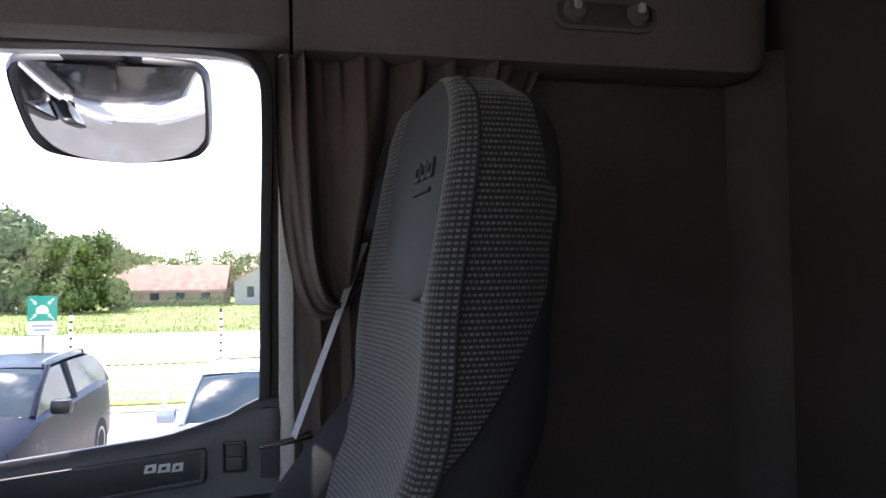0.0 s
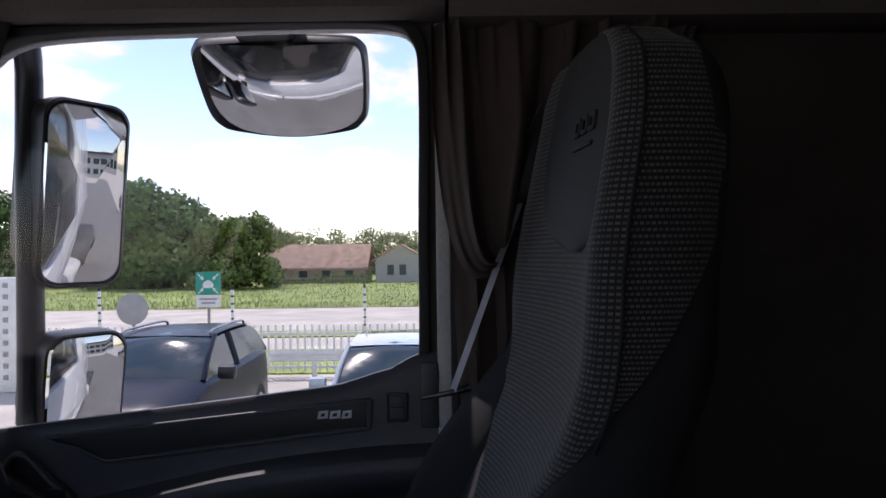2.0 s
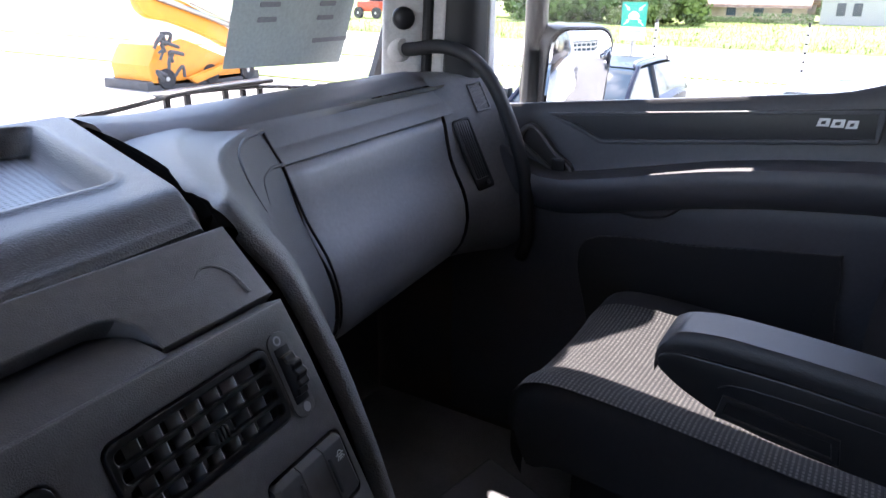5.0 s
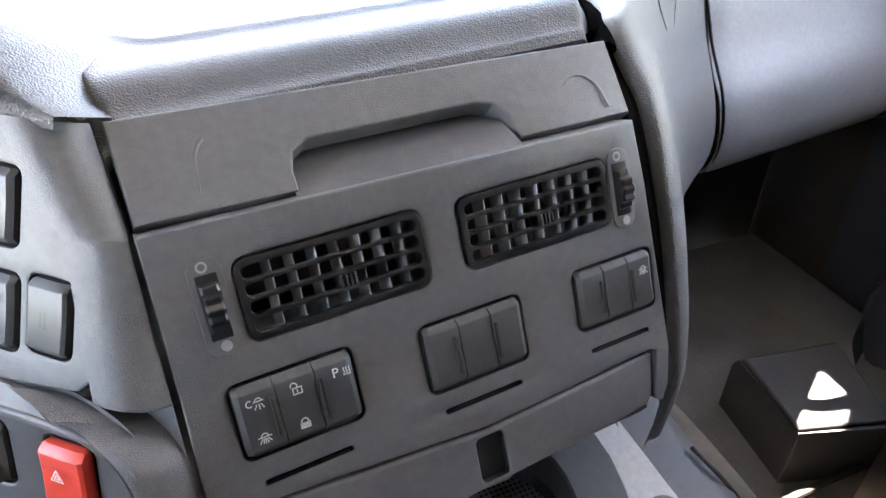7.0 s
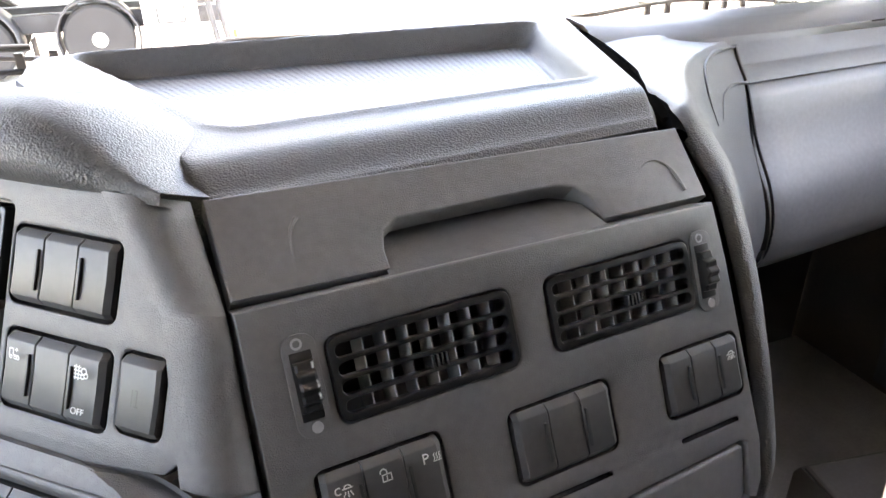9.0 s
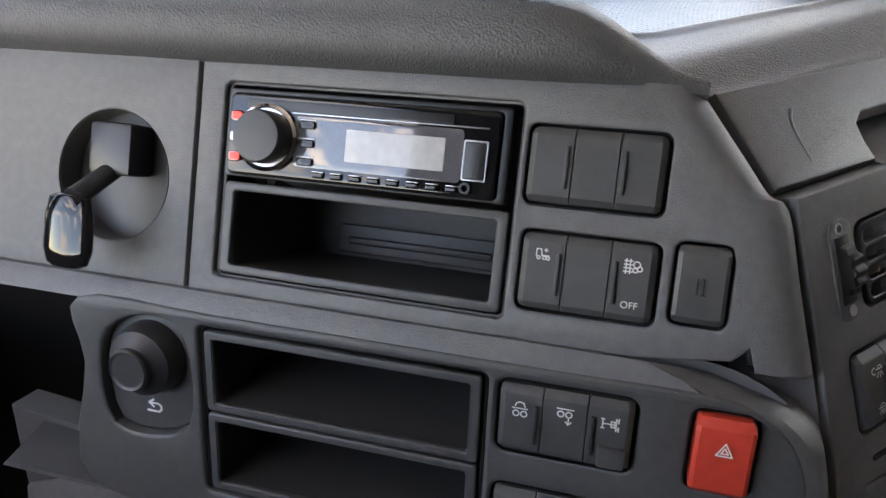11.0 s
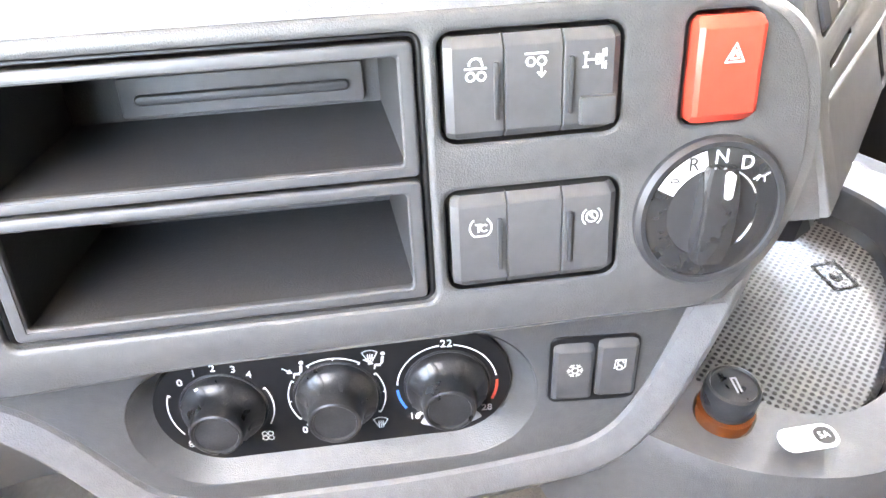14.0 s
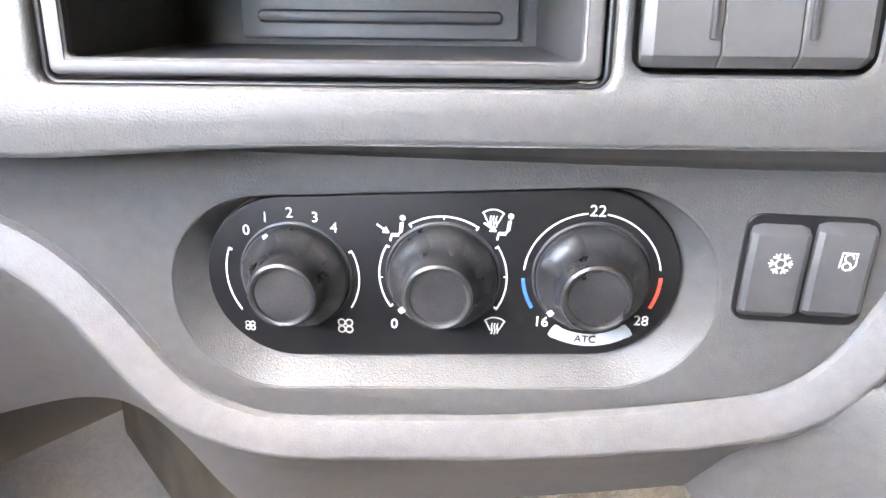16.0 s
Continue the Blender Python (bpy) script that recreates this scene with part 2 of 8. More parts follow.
M_BELT = material("belt_webbing", (0.33, 0.33, 0.34), 0.7, bump=0.3, bscale=900)
M_RUBBER = material("rubber", (0.011, 0.011, 0.012), 0.6, var=0.2)
M_MIRROR = bpy.data.materials.new("mirror_glass")
M_MIRROR.use_nodes = True
M_MIRROR.node_tree.nodes["Principled BSDF"].inputs["Metallic"].default_value = 1.0
M_MIRROR.node_tree.nodes["Principled BSDF"].inputs["Roughness"].default_value = 0.0
M_MIRROR.node_tree.nodes["Principled BSDF"].inputs["Base Color"].default_value = (0.66, 0.67, 0.68, 1)
M_PANE = pane_material("window_glass", (0.97, 0.97, 0.97))


# ---- builders ----
W = {}


def thing(name, label, category, at=(0, 0, 0), group="", kind=""):
    ob = new(name)
    ob.empty_display_size = 0.05
    ob.location = at
    W[ob.name] = Matrix.Translation(at)
    return tagged(ob, label, category, group, kind)


def link(name, mesh, mat, parent=None, m=None, label="", smooth=True):
    m = m or Matrix()
    ob = new(name, mesh)
    if mat and not mesh.materials:
        mesh.materials.append(mat)
    if parent:
        ob.parent = parent
        ob.matrix_basis = W[parent.name].inverted() @ m
    else:
        ob.matrix_basis = m
    W[ob.name] = m
    if label:
        ob["label"] = label
    return ob


def shade(mesh, angle=35):
    bm = bmesh.new()
    bm.from_mesh(mesh)
    for f in bm.faces:
        f.smooth = True
    for e in bm.edges:
        if len(e.link_faces) == 2 and e.calc_face_angle(0) > radians(angle):
            e.smooth = False
    bm.to_mesh(mesh)
    bm.free()
    return mesh


def part(name, bm, mat, parent=None, label="", m=None, angle=35):
    """Links a bmesh as one mesh object under a thing or a part."""
    bmesh.ops.recalc_face_normals(bm, faces=bm.faces)
    mesh = bpy.data.meshes.new(name)
    bm.to_mesh(mesh)
    bm.free()
    shade(mesh, angle)
    return link(name, mesh, mat, parent, m, label)


def rr(x0, y0, x1, y1, r=0.004, n=4):
    """A rounded rectangle."""
    pts = []
    for cx, cy, a in ((x1 - r, y0 + r, -90), (x1 - r, y1 - r, 0), (x0 + r, y1 - r, 90), (x0 + r, y0 + r, 180)):
        for k in range(n + 1):
            t = radians(a + 90 * k / n)
            pts.append((cx + r * math.cos(t), cy + r * math.sin(t)))
    return pts


def circle(cx, cy, r, n=32, a0=0, a1=360):
    k = n if a1 - a0 >= 360 else n + 1
    return [(cx + r * math.cos(radians(a0 + (a1 - a0) * i / n)), cy + r * math.sin(radians(a0 + (a1 - a0) * i / n))) for i in range(k)]


def arc_band(cx, cy, r0, r1, a0, a1, n=16):
    return circle(cx, cy, r1, n, a0, a1)[:n + 1] + circle(cx, cy, r0, n, a0, a1)[:n + 1][::-1]


def smooth_loop(pts, n=5, closed=True):
    """A Catmull-Rom curve through the points."""
    out = []
    k = len(pts)
    rng = range(k) if closed else range(k - 1)
    for i in rng:
        if closed:
            p = [Vector(pts[(i + d) % k]) for d in (-1, 0, 1, 2)]
        else:
            p = [Vector(pts[min(max(i + d, 0), k - 1)]) for d in (-1, 0, 1, 2)]
        for j in range(n):
            t = j / n
            out.append(tuple(0.5 * ((2 * p[1]) + (p[2] - p[0]) * t + (2 * p[0] - 5 * p[1] + 4 * p[2] - p[3]) * t * t
                                    + (3 * p[1] - p[0] - 3 * p[2] + p[3]) * t ** 3)))
    if not closed:
        out.append(tuple(pts[-1]))
    return out


def curve_mesh(cu):
    ob = bpy.data.objects.new("tmp", cu)
    scene.collection.objects.link(ob)
    dg = bpy.context.evaluated_depsgraph_get()
    dg.update()
    me = bpy.data.meshes.new_from_object(ob.evaluated_get(dg))
    bpy.data.objects.remove(ob)
    bpy.data.curves.remove(cu)
    return me


def plate_mesh(loops, z0, z1, bevel=0.0, res=2):
    """A flat plate with holes: the first loop is its outline, the others are cut out; bevelled edges."""
    cu = bpy.data.curves.new("plate", "CURVE")
    cu.dimensions = "2D"
    cu.fill_mode = "BOTH"
    for loop in loops:
        sp = cu.splines.new("POLY")
        sp.points.add(len(loop) - 1)
        for q, c in zip(sp.points, loop):
            q.co = (c[0], c[1], 0, 1)
        sp.use_cyclic_u = True
    cu.extrude = max((z1 - z0) / 2 - bevel, 0)
    cu.bevel_depth = bevel
    cu.bevel_resolution = res
    cu.offset = -bevel
    me = curve_mesh(cu)
    for v in me.vertices:
        v.co.z += (z0 + z1) / 2
    bm = bmesh.new()
    bm.from_mesh(me)
    bmesh.ops.remove_doubles(bm, verts=bm.verts, dist=0.00002)
    bm.to_mesh(me)
    bm.free()
    return me


def plate(name, loops, z0, z1, mat, parent, m, bevel=0.0, label="", angle=30, res=2):
    me = plate_mesh(loops, z0, z1, bevel, res)
    me.materials.clear()
    shade(me, angle)
    me.name = name
    return link(name, me, mat, parent, m, label)


def text(name, s, size, u, v, z, mat, parent, m, thick=0.0002, align="CENTER"):
    cu = bpy.data.curves.new("t", "FONT")
    cu.body = s
    cu.size = size
    cu.align_x = align
    cu.align_y = "CENTER"
    cu.extrude = thick
    me = curve_mesh(cu)
    me.materials.clear()
    me.transform(Matrix.Translation((u, v, z)))
    me.name = name
    return link(name, me, mat, parent, m)


def strokes_mesh(lines, w, u, v, z, size):
    """Flat raised strokes for a printed pictogram: polylines in a unit square."""
    bm = bmesh.new()
    for line in lines:
        for (ax, ay), (bx, by) in zip(line, line[1:]):
            a = Vector((u + (ax - 0.5) * size, v + (ay - 0.5) * size, z))
            b = Vector((u + (bx - 0.5) * size, v + (by - 0.5) * size, z))
            d = (b - a)
            if d.length < 1e-6:
                continue
            d.normalize()
            s = Vector((-d.y, d.x, 0)) * w / 2
            a -= d * w / 2.5
            b += d * w / 2.5
            vs = [bm.verts.new(q) for q in (a - s, b - s, b + s, a + s)]
            bm.faces.new(vs)
    return bm


def box(bm, x0, y0, z0, x1, y1, z1, bevel=0.0, seg=2):
    r = bmesh.ops.create_cube(bm, size=1.0)
    for v in r["verts"]:
        v.co = Vector((x0 + (v.co.x + 0.5) * (x1 - x0), y0 + (v.co.y + 0.5) * (y1 - y0), z0 + (v.co.z + 0.5) * (z1 - z0)))
    if bevel:
        es = list({e for v in r["verts"] for e in v.link_edges})
        bmesh.ops.bevel(bm, geom=es, offset=bevel, segments=seg, affect="EDGES", profile=0.6)
    return bm


def lathe(bm, prof, n=28, cx=0.0, cy=0.0, cap=True):
    """Turns (radius, height) pairs round the local z axis."""
    rings = []
    for r, h in prof:
        rings.append([bm.verts.new((cx + r * math.cos(2 * math.pi * i / n), cy + r * math.sin(2 * math.pi * i / n), h)) for i in range(n)])
    for a, b in zip(rings, rings[1:]):
        for i in range(n):
            bm.faces.new((a[i], a[(i + 1) % n], b[(i + 1) % n], b[i]))
    if cap:
        bm.faces.new(rings[-1])
        bm.faces.new(rings[0][::-1])
    return bm


def loft(bm, sections, closed=False, caps=False, uv=None):
    """A skin over rows of points. uv: metres per step of the cloth, taken along the rows."""
    rows = [[bm.verts.new(p) for p in s] for s in sections]
    lay = bm.loops.layers.uv.verify() if uv else None
    n = len(rows[0])
    # lengths for the cloth's run
    if uv:
        ul = [0.0]
        mid = len(rows) // 2
        for a, b in zip(sections[mid], sections[mid][1:]):
            ul.append(ul[-1] + (Vector(b) - Vector(a)).length)
        ul.append(ul[-1] + (Vector(sections[mid][0]) - Vector(sections[mid][-1])).length)
        vl = [0.0]
        for a, b in zip(sections, sections[1:]):
            vl.append(vl[-1] + (Vector(b[n // 2]) - Vector(a[n // 2])).length)
    for j, (a, b) in enumerate(zip(rows, rows[1:])):
        for i in range(n if closed else n - 1):
            k = (i + 1) % n
            f = bm.faces.new((a[i], a[k], b[k], b[i]))
            if uv:
                for lp, q in zip(f.loops, ((ul[i], vl[j]), (ul[i + 1], vl[j]), (ul[i + 1], vl[j + 1]), (ul[i], vl[j + 1]))):
                    lp[lay].uv = q
    if caps:
        bm.faces.new(rows[0][::-1])
        bm.faces.new(rows[-1])
    return bm


def tube(bm, pts, r, n=12, smooth=6):
    """A round bar along a smooth line; r may be a list."""
    line = [Vector(p) for p in (smooth_loop(pts, smooth, False) if smooth else pts)]
    rows = []
    up = Vector((0, 0, 1))
    for i, p in enumerate(line):
        d = (line[min(i + 1, len(line) - 1)] - line[max(i - 1, 0)]).normalized()
        s = d.cross(up)
        if s.length < 0.05:
            s = d.cross(Vector((1, 0, 0)))
        s.normalize()
        q = s.cross(d)
        rad = r if not isinstance(r, (list, tuple)) else r[0] + (r[-1] - r[0]) * i / (len(line) - 1)
        rows.append([p + s * rad * math.cos(2 * math.pi * k / n) + q * rad * math.sin(2 * math.pi * k / n) for k in range(n)])
    return loft(bm, rows, closed=True, caps=True)


def smooth_rows(rows, n):
    """Adds rows between given rows along smooth lines."""
    k = len(rows[0])
    cols = [smooth_loop([tuple(r[i]) for r in rows], n, False) for i in range(k)]
    return [[c[j] for c in cols] for j in range(len(cols[0]))]


def smoothstep(a, b, x):
    t = min(max((x - a) / (b - a), 0), 1)
    return t * t * (3 - 2 * t)


def frame_of(o, u, v, n):
    return Matrix(((u[0], v[0], n[0], o[0]), (u[1], v[1], n[1], o[1]), (u[2], v[2], n[2], o[2]), (0, 0, 0, 1)))


def panel_frame(o, n, u):
    n = Vector(n).normalized()
    u = Vector(u)
    u = (u - n * u.dot(n)).normalized()
    return frame_of(o, u, n.cross(u), n)


A1 = panel_frame((-0.529, 0.9175, 1.0543), (-0.6157, -0.661, 0.4289), (0.7317, -0.6816, 0))
A2 = panel_frame((-0.5239, 0.834, 0.9292), (-0.6542, -0.7209, 0.2286), (0.7405, -0.672, 0))
A3 = panel_frame((-0.5473, 0.8679, 0.7537), (-0.722, -0.6732, 0.1595), (0.682, -0.7314, 0))
PB = panel_frame((-0.1778, 0.7778, 0.9881), (0.0815, -0.9099, 0.4066), (0.996, 0.0893, 0))
PC = panel_frame((-0.1544, 0.8406, 1.0732), (0.0796, -0.633, 0.77), (0.9922, 0.1248, 0))
# side walls: local x runs along world y, local y is up, local z points into the cab
WALL_R = frame_of((1.03, 0, 0), (0, 1, 0), (0, 0, 1), (1, 0, 0))

# ---- cab shell ----
def cab_shell():
    hole = smooth_loop([(0.41, 1.12), (0.405, 1.40), (0.402, 1.66), (0.415, 1.737), (0.468, 1.765), (0.65, 1.768), (0.85, 1.762), (1.05, 1.755), (1.17, 1.735), (1.235, 1.66),
                        (1.255, 1.50), (1.260, 1.30), (1.262, 1.12), (1.252, 1.020), (1.20, 1.005), (0.87, 1.042), (0.585, 1.074), (0.45, 1.10)], 4)
    outer = [(-0.66, 0.15), (1.62, 0.15), (1.56, 1.05), (1.28, 1.86), (1.20, 2.08), (-0.66, 2.08)]
    wr = thing("wall_right", "dark trimmed cab side with a door window", "wall", (1.05, 0.3, 0.2), kind="structure")
    plate("inner_trim", [outer, hole], 0.012, 0.05, M_TRIM, wr, WALL_R, 0.004)
    # short ledge above the sightline, added to keep sun off the backrest
    part("roof_edge", loft(bmesh.new(), [[(1.06, y, 1.800), (1.14, y, 1.812), (1.215, y, 1.832), (1.222, y, 1.85), (1.16, y, 1.88), (1.06, y, 1.90)] for y in (0.20, 0.62, 0.66)], True, True), M_BODY, wr, "white unseen ledge added above the door to block the sun")
    plate("outer_skin", [outer, hole], 0.05, 0.08, M_BODY, wr, WALL_R, 0.006, "white painted cab side")
    arch = [(1.36, -0.85), (1.34, -0.45), (1.20, -0.17), (0.93, -0.06), (0.66, -0.17), (0.52, -0.45), (0.50, -0.85)]
    plate("lower_skin", [[(-0.66, -0.55), (-0.66, 0.146), (1.62, 0.146), (1.60, -0.85)] + smooth_loop(arch, 4, False) + [(0.45, -0.85), (0.1, -0.85), (0.08, -0.55)]], 0.045, 0.085, M_BODY, wr, WALL_R, 0.006, "white painted lower cab side")
    plate("window_seal", [[(a * 1.0 + (a - 0.835) * 0.035, b + (b - 1.4) * 0.03) for a, b in hole], [(a - (a - 0.835) * 0.012, b - (b - 1.4) * 0.012) for a, b in hole]],
          -0.004, 0.016, M_RUBBER, wr, WALL_R, 0.004, "black rubber window seal")
    gl = plate("pane", [[(a + (a - 0.835) * 0.01, b + (b - 1.4) * 0.01) for a, b in hole]], 0.056, 0.060, M_PANE, wr, WALL_R, 0, "clear side window glass")
    gl.visible_shadow = False
    plate("door_edge", [rr(0.352, 1.00, 0.378, 1.76, 0.006)], -0.012, 0.014, M_PILLAR, wr, WALL_R, 0.004, "pale grey painted door edge")
    plate("door_gap", [rr(0.338, 0.4, 0.352, 1.76, 0.004)], -0.016, 0.014, M_RUBBER, wr, WALL_R, 0.003, "black rubber door seal")
    # far side, behind the camera
    wl = thing("wall_left", "dark trimmed cab side with its window down", "wall", (-1.32, 0.3, 0.2), kind="structure")
    ml = frame_of((-1.32, 0, 0), (0, 1, 0), (0, 0, 1), (1, 0, 0))
    # the driver's window is down
    plate("inner_trim", [outer, hole], -0.04, 0, M_TRIM, wl, ml, 0.004)
    bm = bmesh.new()
    loft(bm, [[(1.04, -0.500, z), (1.012, -0.512, z), (0.985, -0.535, z), (0.966, -0.562, z), (0.960, -0.590, z), (1.04, -0.590, z)] for z in (0.22, 1.0, 1.80)], True, True)
    part("corner_moulding", bm, M_TRIM, wr, "grey brown rounded corner moulding")
    # rear wall, floor, roof
    bm = bmesh.new()
    box(bm, -1.32, -0.64, 0.15, 1.10, -0.58, 2.08, 0.01)
    ob = part("wall_rear", bm, M_TRIM)
    tagged(ob, "dark brown trimmed rear cab wall", "wall", kind="structure")
    bm = bmesh.new()
    box(bm, -1.32, -0.62, 2.02, 1.10, 1.26, 2.08, 0.01)
    ob = part("ceiling", bm, M_CEIL)
    tagged(ob, "unseen cab roof lining, near white to bounce light", "ceiling", kind="structure")
    bm = bmesh.new()
    box(bm, -1.32, -0.62, 0.16, 1.08, 1.55, 0.22, 0.005)
    ob = part("floor", bm, M_FLOOR)
    tagged(ob, "worn dark rubber cab floor", "floor", kind="structure")
    # windscreen frame and glass, leaning back
    wf = thing("window_1", "large leaning windscreen with a black band", "window", (0, 1.5, 1.1), kind="structure")
    ms = panel_frame((-0.14, 1.62, 1.02), (0, -0.94, -0.34), (1, 0, 0))
    o2 = [(-1.20, -0.10), (1.33, -0.10), (1.33, 1.10), (-1.20, 1.10)]
    h2 = [(x, y) for x, y in rr(-1.10, -0.02, 1.30, 0.86, 0.05)]
    plate("window_frame", [o2, h2], -0.05, 0.0, M_DARK, wf, ms, 0.008)
    g3 = plate("pane", [rr(-1.11, -0.03, 1.31, 0.87, 0.05)], -0.03, -0.026, M_PANE, wf, ms)
    g3.visible_shadow = False
    # unseen slab over the glass, added to keep direct sun off the dash
    vz = [(1.34, 1.86), (1.50, 1.855), (1.68, 1.82), (1.80, 1.75), (1.79, 1.735), (1.67, 1.80), (1.50, 1.835), (1.34, 1.84)]
    part("sun_visor", loft(bmesh.new(), [[(x, y, z) for y, z in vz] for x in (-1.30, 0.0, 1.28)], True, True), M_DARK, wf, "dark unseen slab added to keep the sun off the dash")
    bm = bmesh.new()
    box(bm, -1.32, 1.56, 0.0, 1.10, 1.64, 0.985, 0.01)
    ob = part("wall_front", bm, M_DARK)
    tagged(ob, "dark front bulkhead of the cab", "wall", kind="structure")


cab_shell()


# ---- dashboard ----
dash = thing("dashboard", "dark grey moulded truck dashboard with padded top, vents and switches", "dashboard", (-0.1, 1.2, 0.6))


def surface(name, m, loops, mat, depth=0.02, bevel=0.003, label="", top=0.0, angle=30):
    return plate(name, loops, top - depth, top, mat, dash, m, bevel, label, angle)


def rocker(m, u0, v0, u1, v1, icon=None, bar=None, top=0.004, kind=0, mat=None, label="", at=0.72, size=None, ends=(1, 1)):
    """One rocker switch cap, chamfered where it meets the block's outline, with its printed pictogram."""
    w, h = u1 - u0, v1 - v0
    bm = bmesh.new()
    sec = []
    for v, z, i in ((0, -0.012, 0.0022), (0.0, top - 0.0042, 0.0022), (0.025, top - 0.0032, 0.0006), (0.085, top - 0.0004, 0.0), (0.11, top, 0.0), (0.5, top - 0.0005, 0.0), (0.885, top, 0.0),
                    (0.91, top - 0.0004, 0.0), (0.975, top - 0.0032, 0.0006), (1.0, top - 0.0042, 0.0022), (1.0, -0.012, 0.0022)):
        y = v0 + v * h
        il, ir = i * ends[0], i * ends[1]
        wide = (0.0022, 0.0013) if ends == (1, 1) else (0.0034, 0.0026)
        cl, cr = wide if ends[0] else (0.0005, 0.0006), wide if ends[1] else (0.0005, 0.0006)
        zf = max(z, -0.012)
        sec.append([(u0 + 0.0002 + il, y, -0.012), (u0 + 0.0002 + il, y, max(-0.012, zf - cl[1])), (u0 + 0.0002 + il + cl[0], y, zf), ((u0 + u1) / 2, y, zf - (0.0003 if 0.2 < v < 0.8 else 0.0)),
                    (u1 - 0.0002 - ir - cr[0], y, zf), (u1 - 0.0002 - ir, y, max(-0.012, zf - cr[1])), (u1 - 0.0002 - ir, y, -0.012)])
    loft(bm, sec, caps=False)
    sw = part("rocker_switch", bm, mat or M_SWITCH, dash, label, m, 25)
    if bar is not None:
        b2 = bmesh.new()
        x = u0 + w * bar
        box(b2, x - 0.0011, v0 + h * 0.20, top - 0.002, x + 0.0011, v0 + h * 0.76, top + 0.0016, 0.0007)
        part("indicator_bar", b2, M_DARK, sw, "", m)
    if icon:
        for name_, lines, at_v, sz in icon:
            if name_ == "text":
                text("icon", lines, sz, (u0 + u1) / 2, v0 + h * at_v, top + 0.0024, M_WHITE, sw, m)
            else:
                b3 = strokes_mesh(lines, sz * 0.075, (u0 + u1) / 2 + name_, v0 + h * at_v, top + 0.0024, sz)
                part("icon", b3, M_WHITE, sw, "white printed pictogram", m)
    return sw


def ring(cx, cy, r, n=12, a0=0, a1=360):
    return [(cx + r * math.cos(radians(a0 + (a1 - a0) * i / n)), cy + r * math.sin(radians(a0 + (a1 - a0) * i / n))) for i in range(n + 1)]


I_TRUCK = [[(0.1, 0.45), (0.1, 0.9), (0.4, 0.9), (0.45, 0.5), (0.9, 0.5)], ring(0.25, 0.35, 0.1), ring(0.62, 0.35, 0.1), ring(0.85, 0.35, 0.1), [(0.7, 0.75), (0.7, 0.95)], [(0.6, 0.85), (0.8, 0.85)]]
I_CLOUD = [[(0.0, 0.2), (0.45, 0.2)], [(0.0, 0.4), (0.45, 0.4)], [(0.0, 0.6), (0.45, 0.6)], [(0.0, 0.8), (0.45, 0.8)], [(0.1, 0.1), (0.1, 0.9)], [(0.32, 0.1), (0.32, 0.9)], ring(0.68, 0.62, 0.18), ring(0.85, 0.4, 0.14), ring(0.62, 0.3, 0.12)]
I_LAMP = [[(0.05, 0.55), (0.95, 0.55)], ring(0.5, 0.55, 0.25, 8, 0, 180), [(0.5, 0.4), (0.5, 0.1)], [(0.3, 0.42), (0.1, 0.15)], [(0.7, 0.42), (0.9, 0.15)], [(0.4, 0.4), (0.33, 0.12)], [(0.6, 0.4), (0.67, 0.12)]]
I_NIGHT = [ring(0.12, 0.6, 0.2, 8, 60, 300), [(0.35, 0.62), (0.95, 0.62)], ring(0.65, 0.62, 0.2, 8, 0, 180), [(0.5, 0.42), (0.47, 0.3)], [(0.66, 0.42), (0.66, 0.3)], [(0.8, 0.42), (0.85, 0.3)], [(0.4, 0.25), (0.37, 0.15)], [(0.66, 0.22), (0.66, 0.12)], [(0.88, 0.25), (0.92, 0.15)]]
I_UNLOCK = [[(0.25, 0.1), (0.8, 0.1), (0.8, 0.5), (0.25, 0.5), (0.25, 0.1)], ring(0.35, 0.65, 0.2, 8, 0, 190), [(0.55, 0.65), (0.55, 0.5)], [(0.52, 0.2), (0.52, 0.38)]]
I_LOCK = [[(0.2, 0.15), (0.8, 0.15)], [(0.2, 0.25), (0.8, 0.25)], [(0.2, 0.35), (0.8, 0.35)], [(0.2, 0.45), (0.8, 0.45)], ring(0.5, 0.55, 0.22, 10, 0, 180)]
I_HEAT = [[(0.25, 0.2), (0.35, 0.4), (0.25, 0.6), (0.35, 0.8)], [(0.5, 0.2), (0.6, 0.4), (0.5, 0.6), (0.6, 0.8)], [(0.75, 0.2), (0.85, 0.4), (0.75, 0.6), (0.85, 0.8)], [(0.2, 0.1), (0.9, 0.1)]]
I_AXUP = [ring(0.3, 0.2, 0.16), ring(0.72, 0.2, 0.16), [(0.1, 0.5), (0.9, 0.5)], ring(0.5, 0.62, 0.25, 8, 10, 180), [(0.7, 0.85), (0.76, 0.6)]]
I_AXDN = [[(0.1, 0.9), (0.95, 0.9)], ring(0.3, 0.6, 0.16), ring(0.72, 0.6, 0.16), [(0.72, 0.35), (0.72, 0.02)], [(0.58, 0.18), (0.72, 0.02), (0.86, 0.18)]]
I_DIFF = [[(0.12, 0.5), (0.80, 0.5)], [(0.12, 0.24), (0.12, 0.76)], [(0.04, 0.76), (0.20, 0.76)], [(0.04, 0.24), (0.20, 0.24)], [(0.55, 0.5), (0.55, 0.66), (0.72, 0.66), (0.72, 0.34), (0.55, 0.34), (0.55, 0.5)], [(0.80, 0.16), (0.80, 0.84)], [(0.92, 0.62), (0.92, 0.86)], [(0.92, 0.14), (0.92, 0.38)], [(0.80, 0.74), (0.92, 0.74)], [(0.80, 0.26), (0.92, 0.26)]]
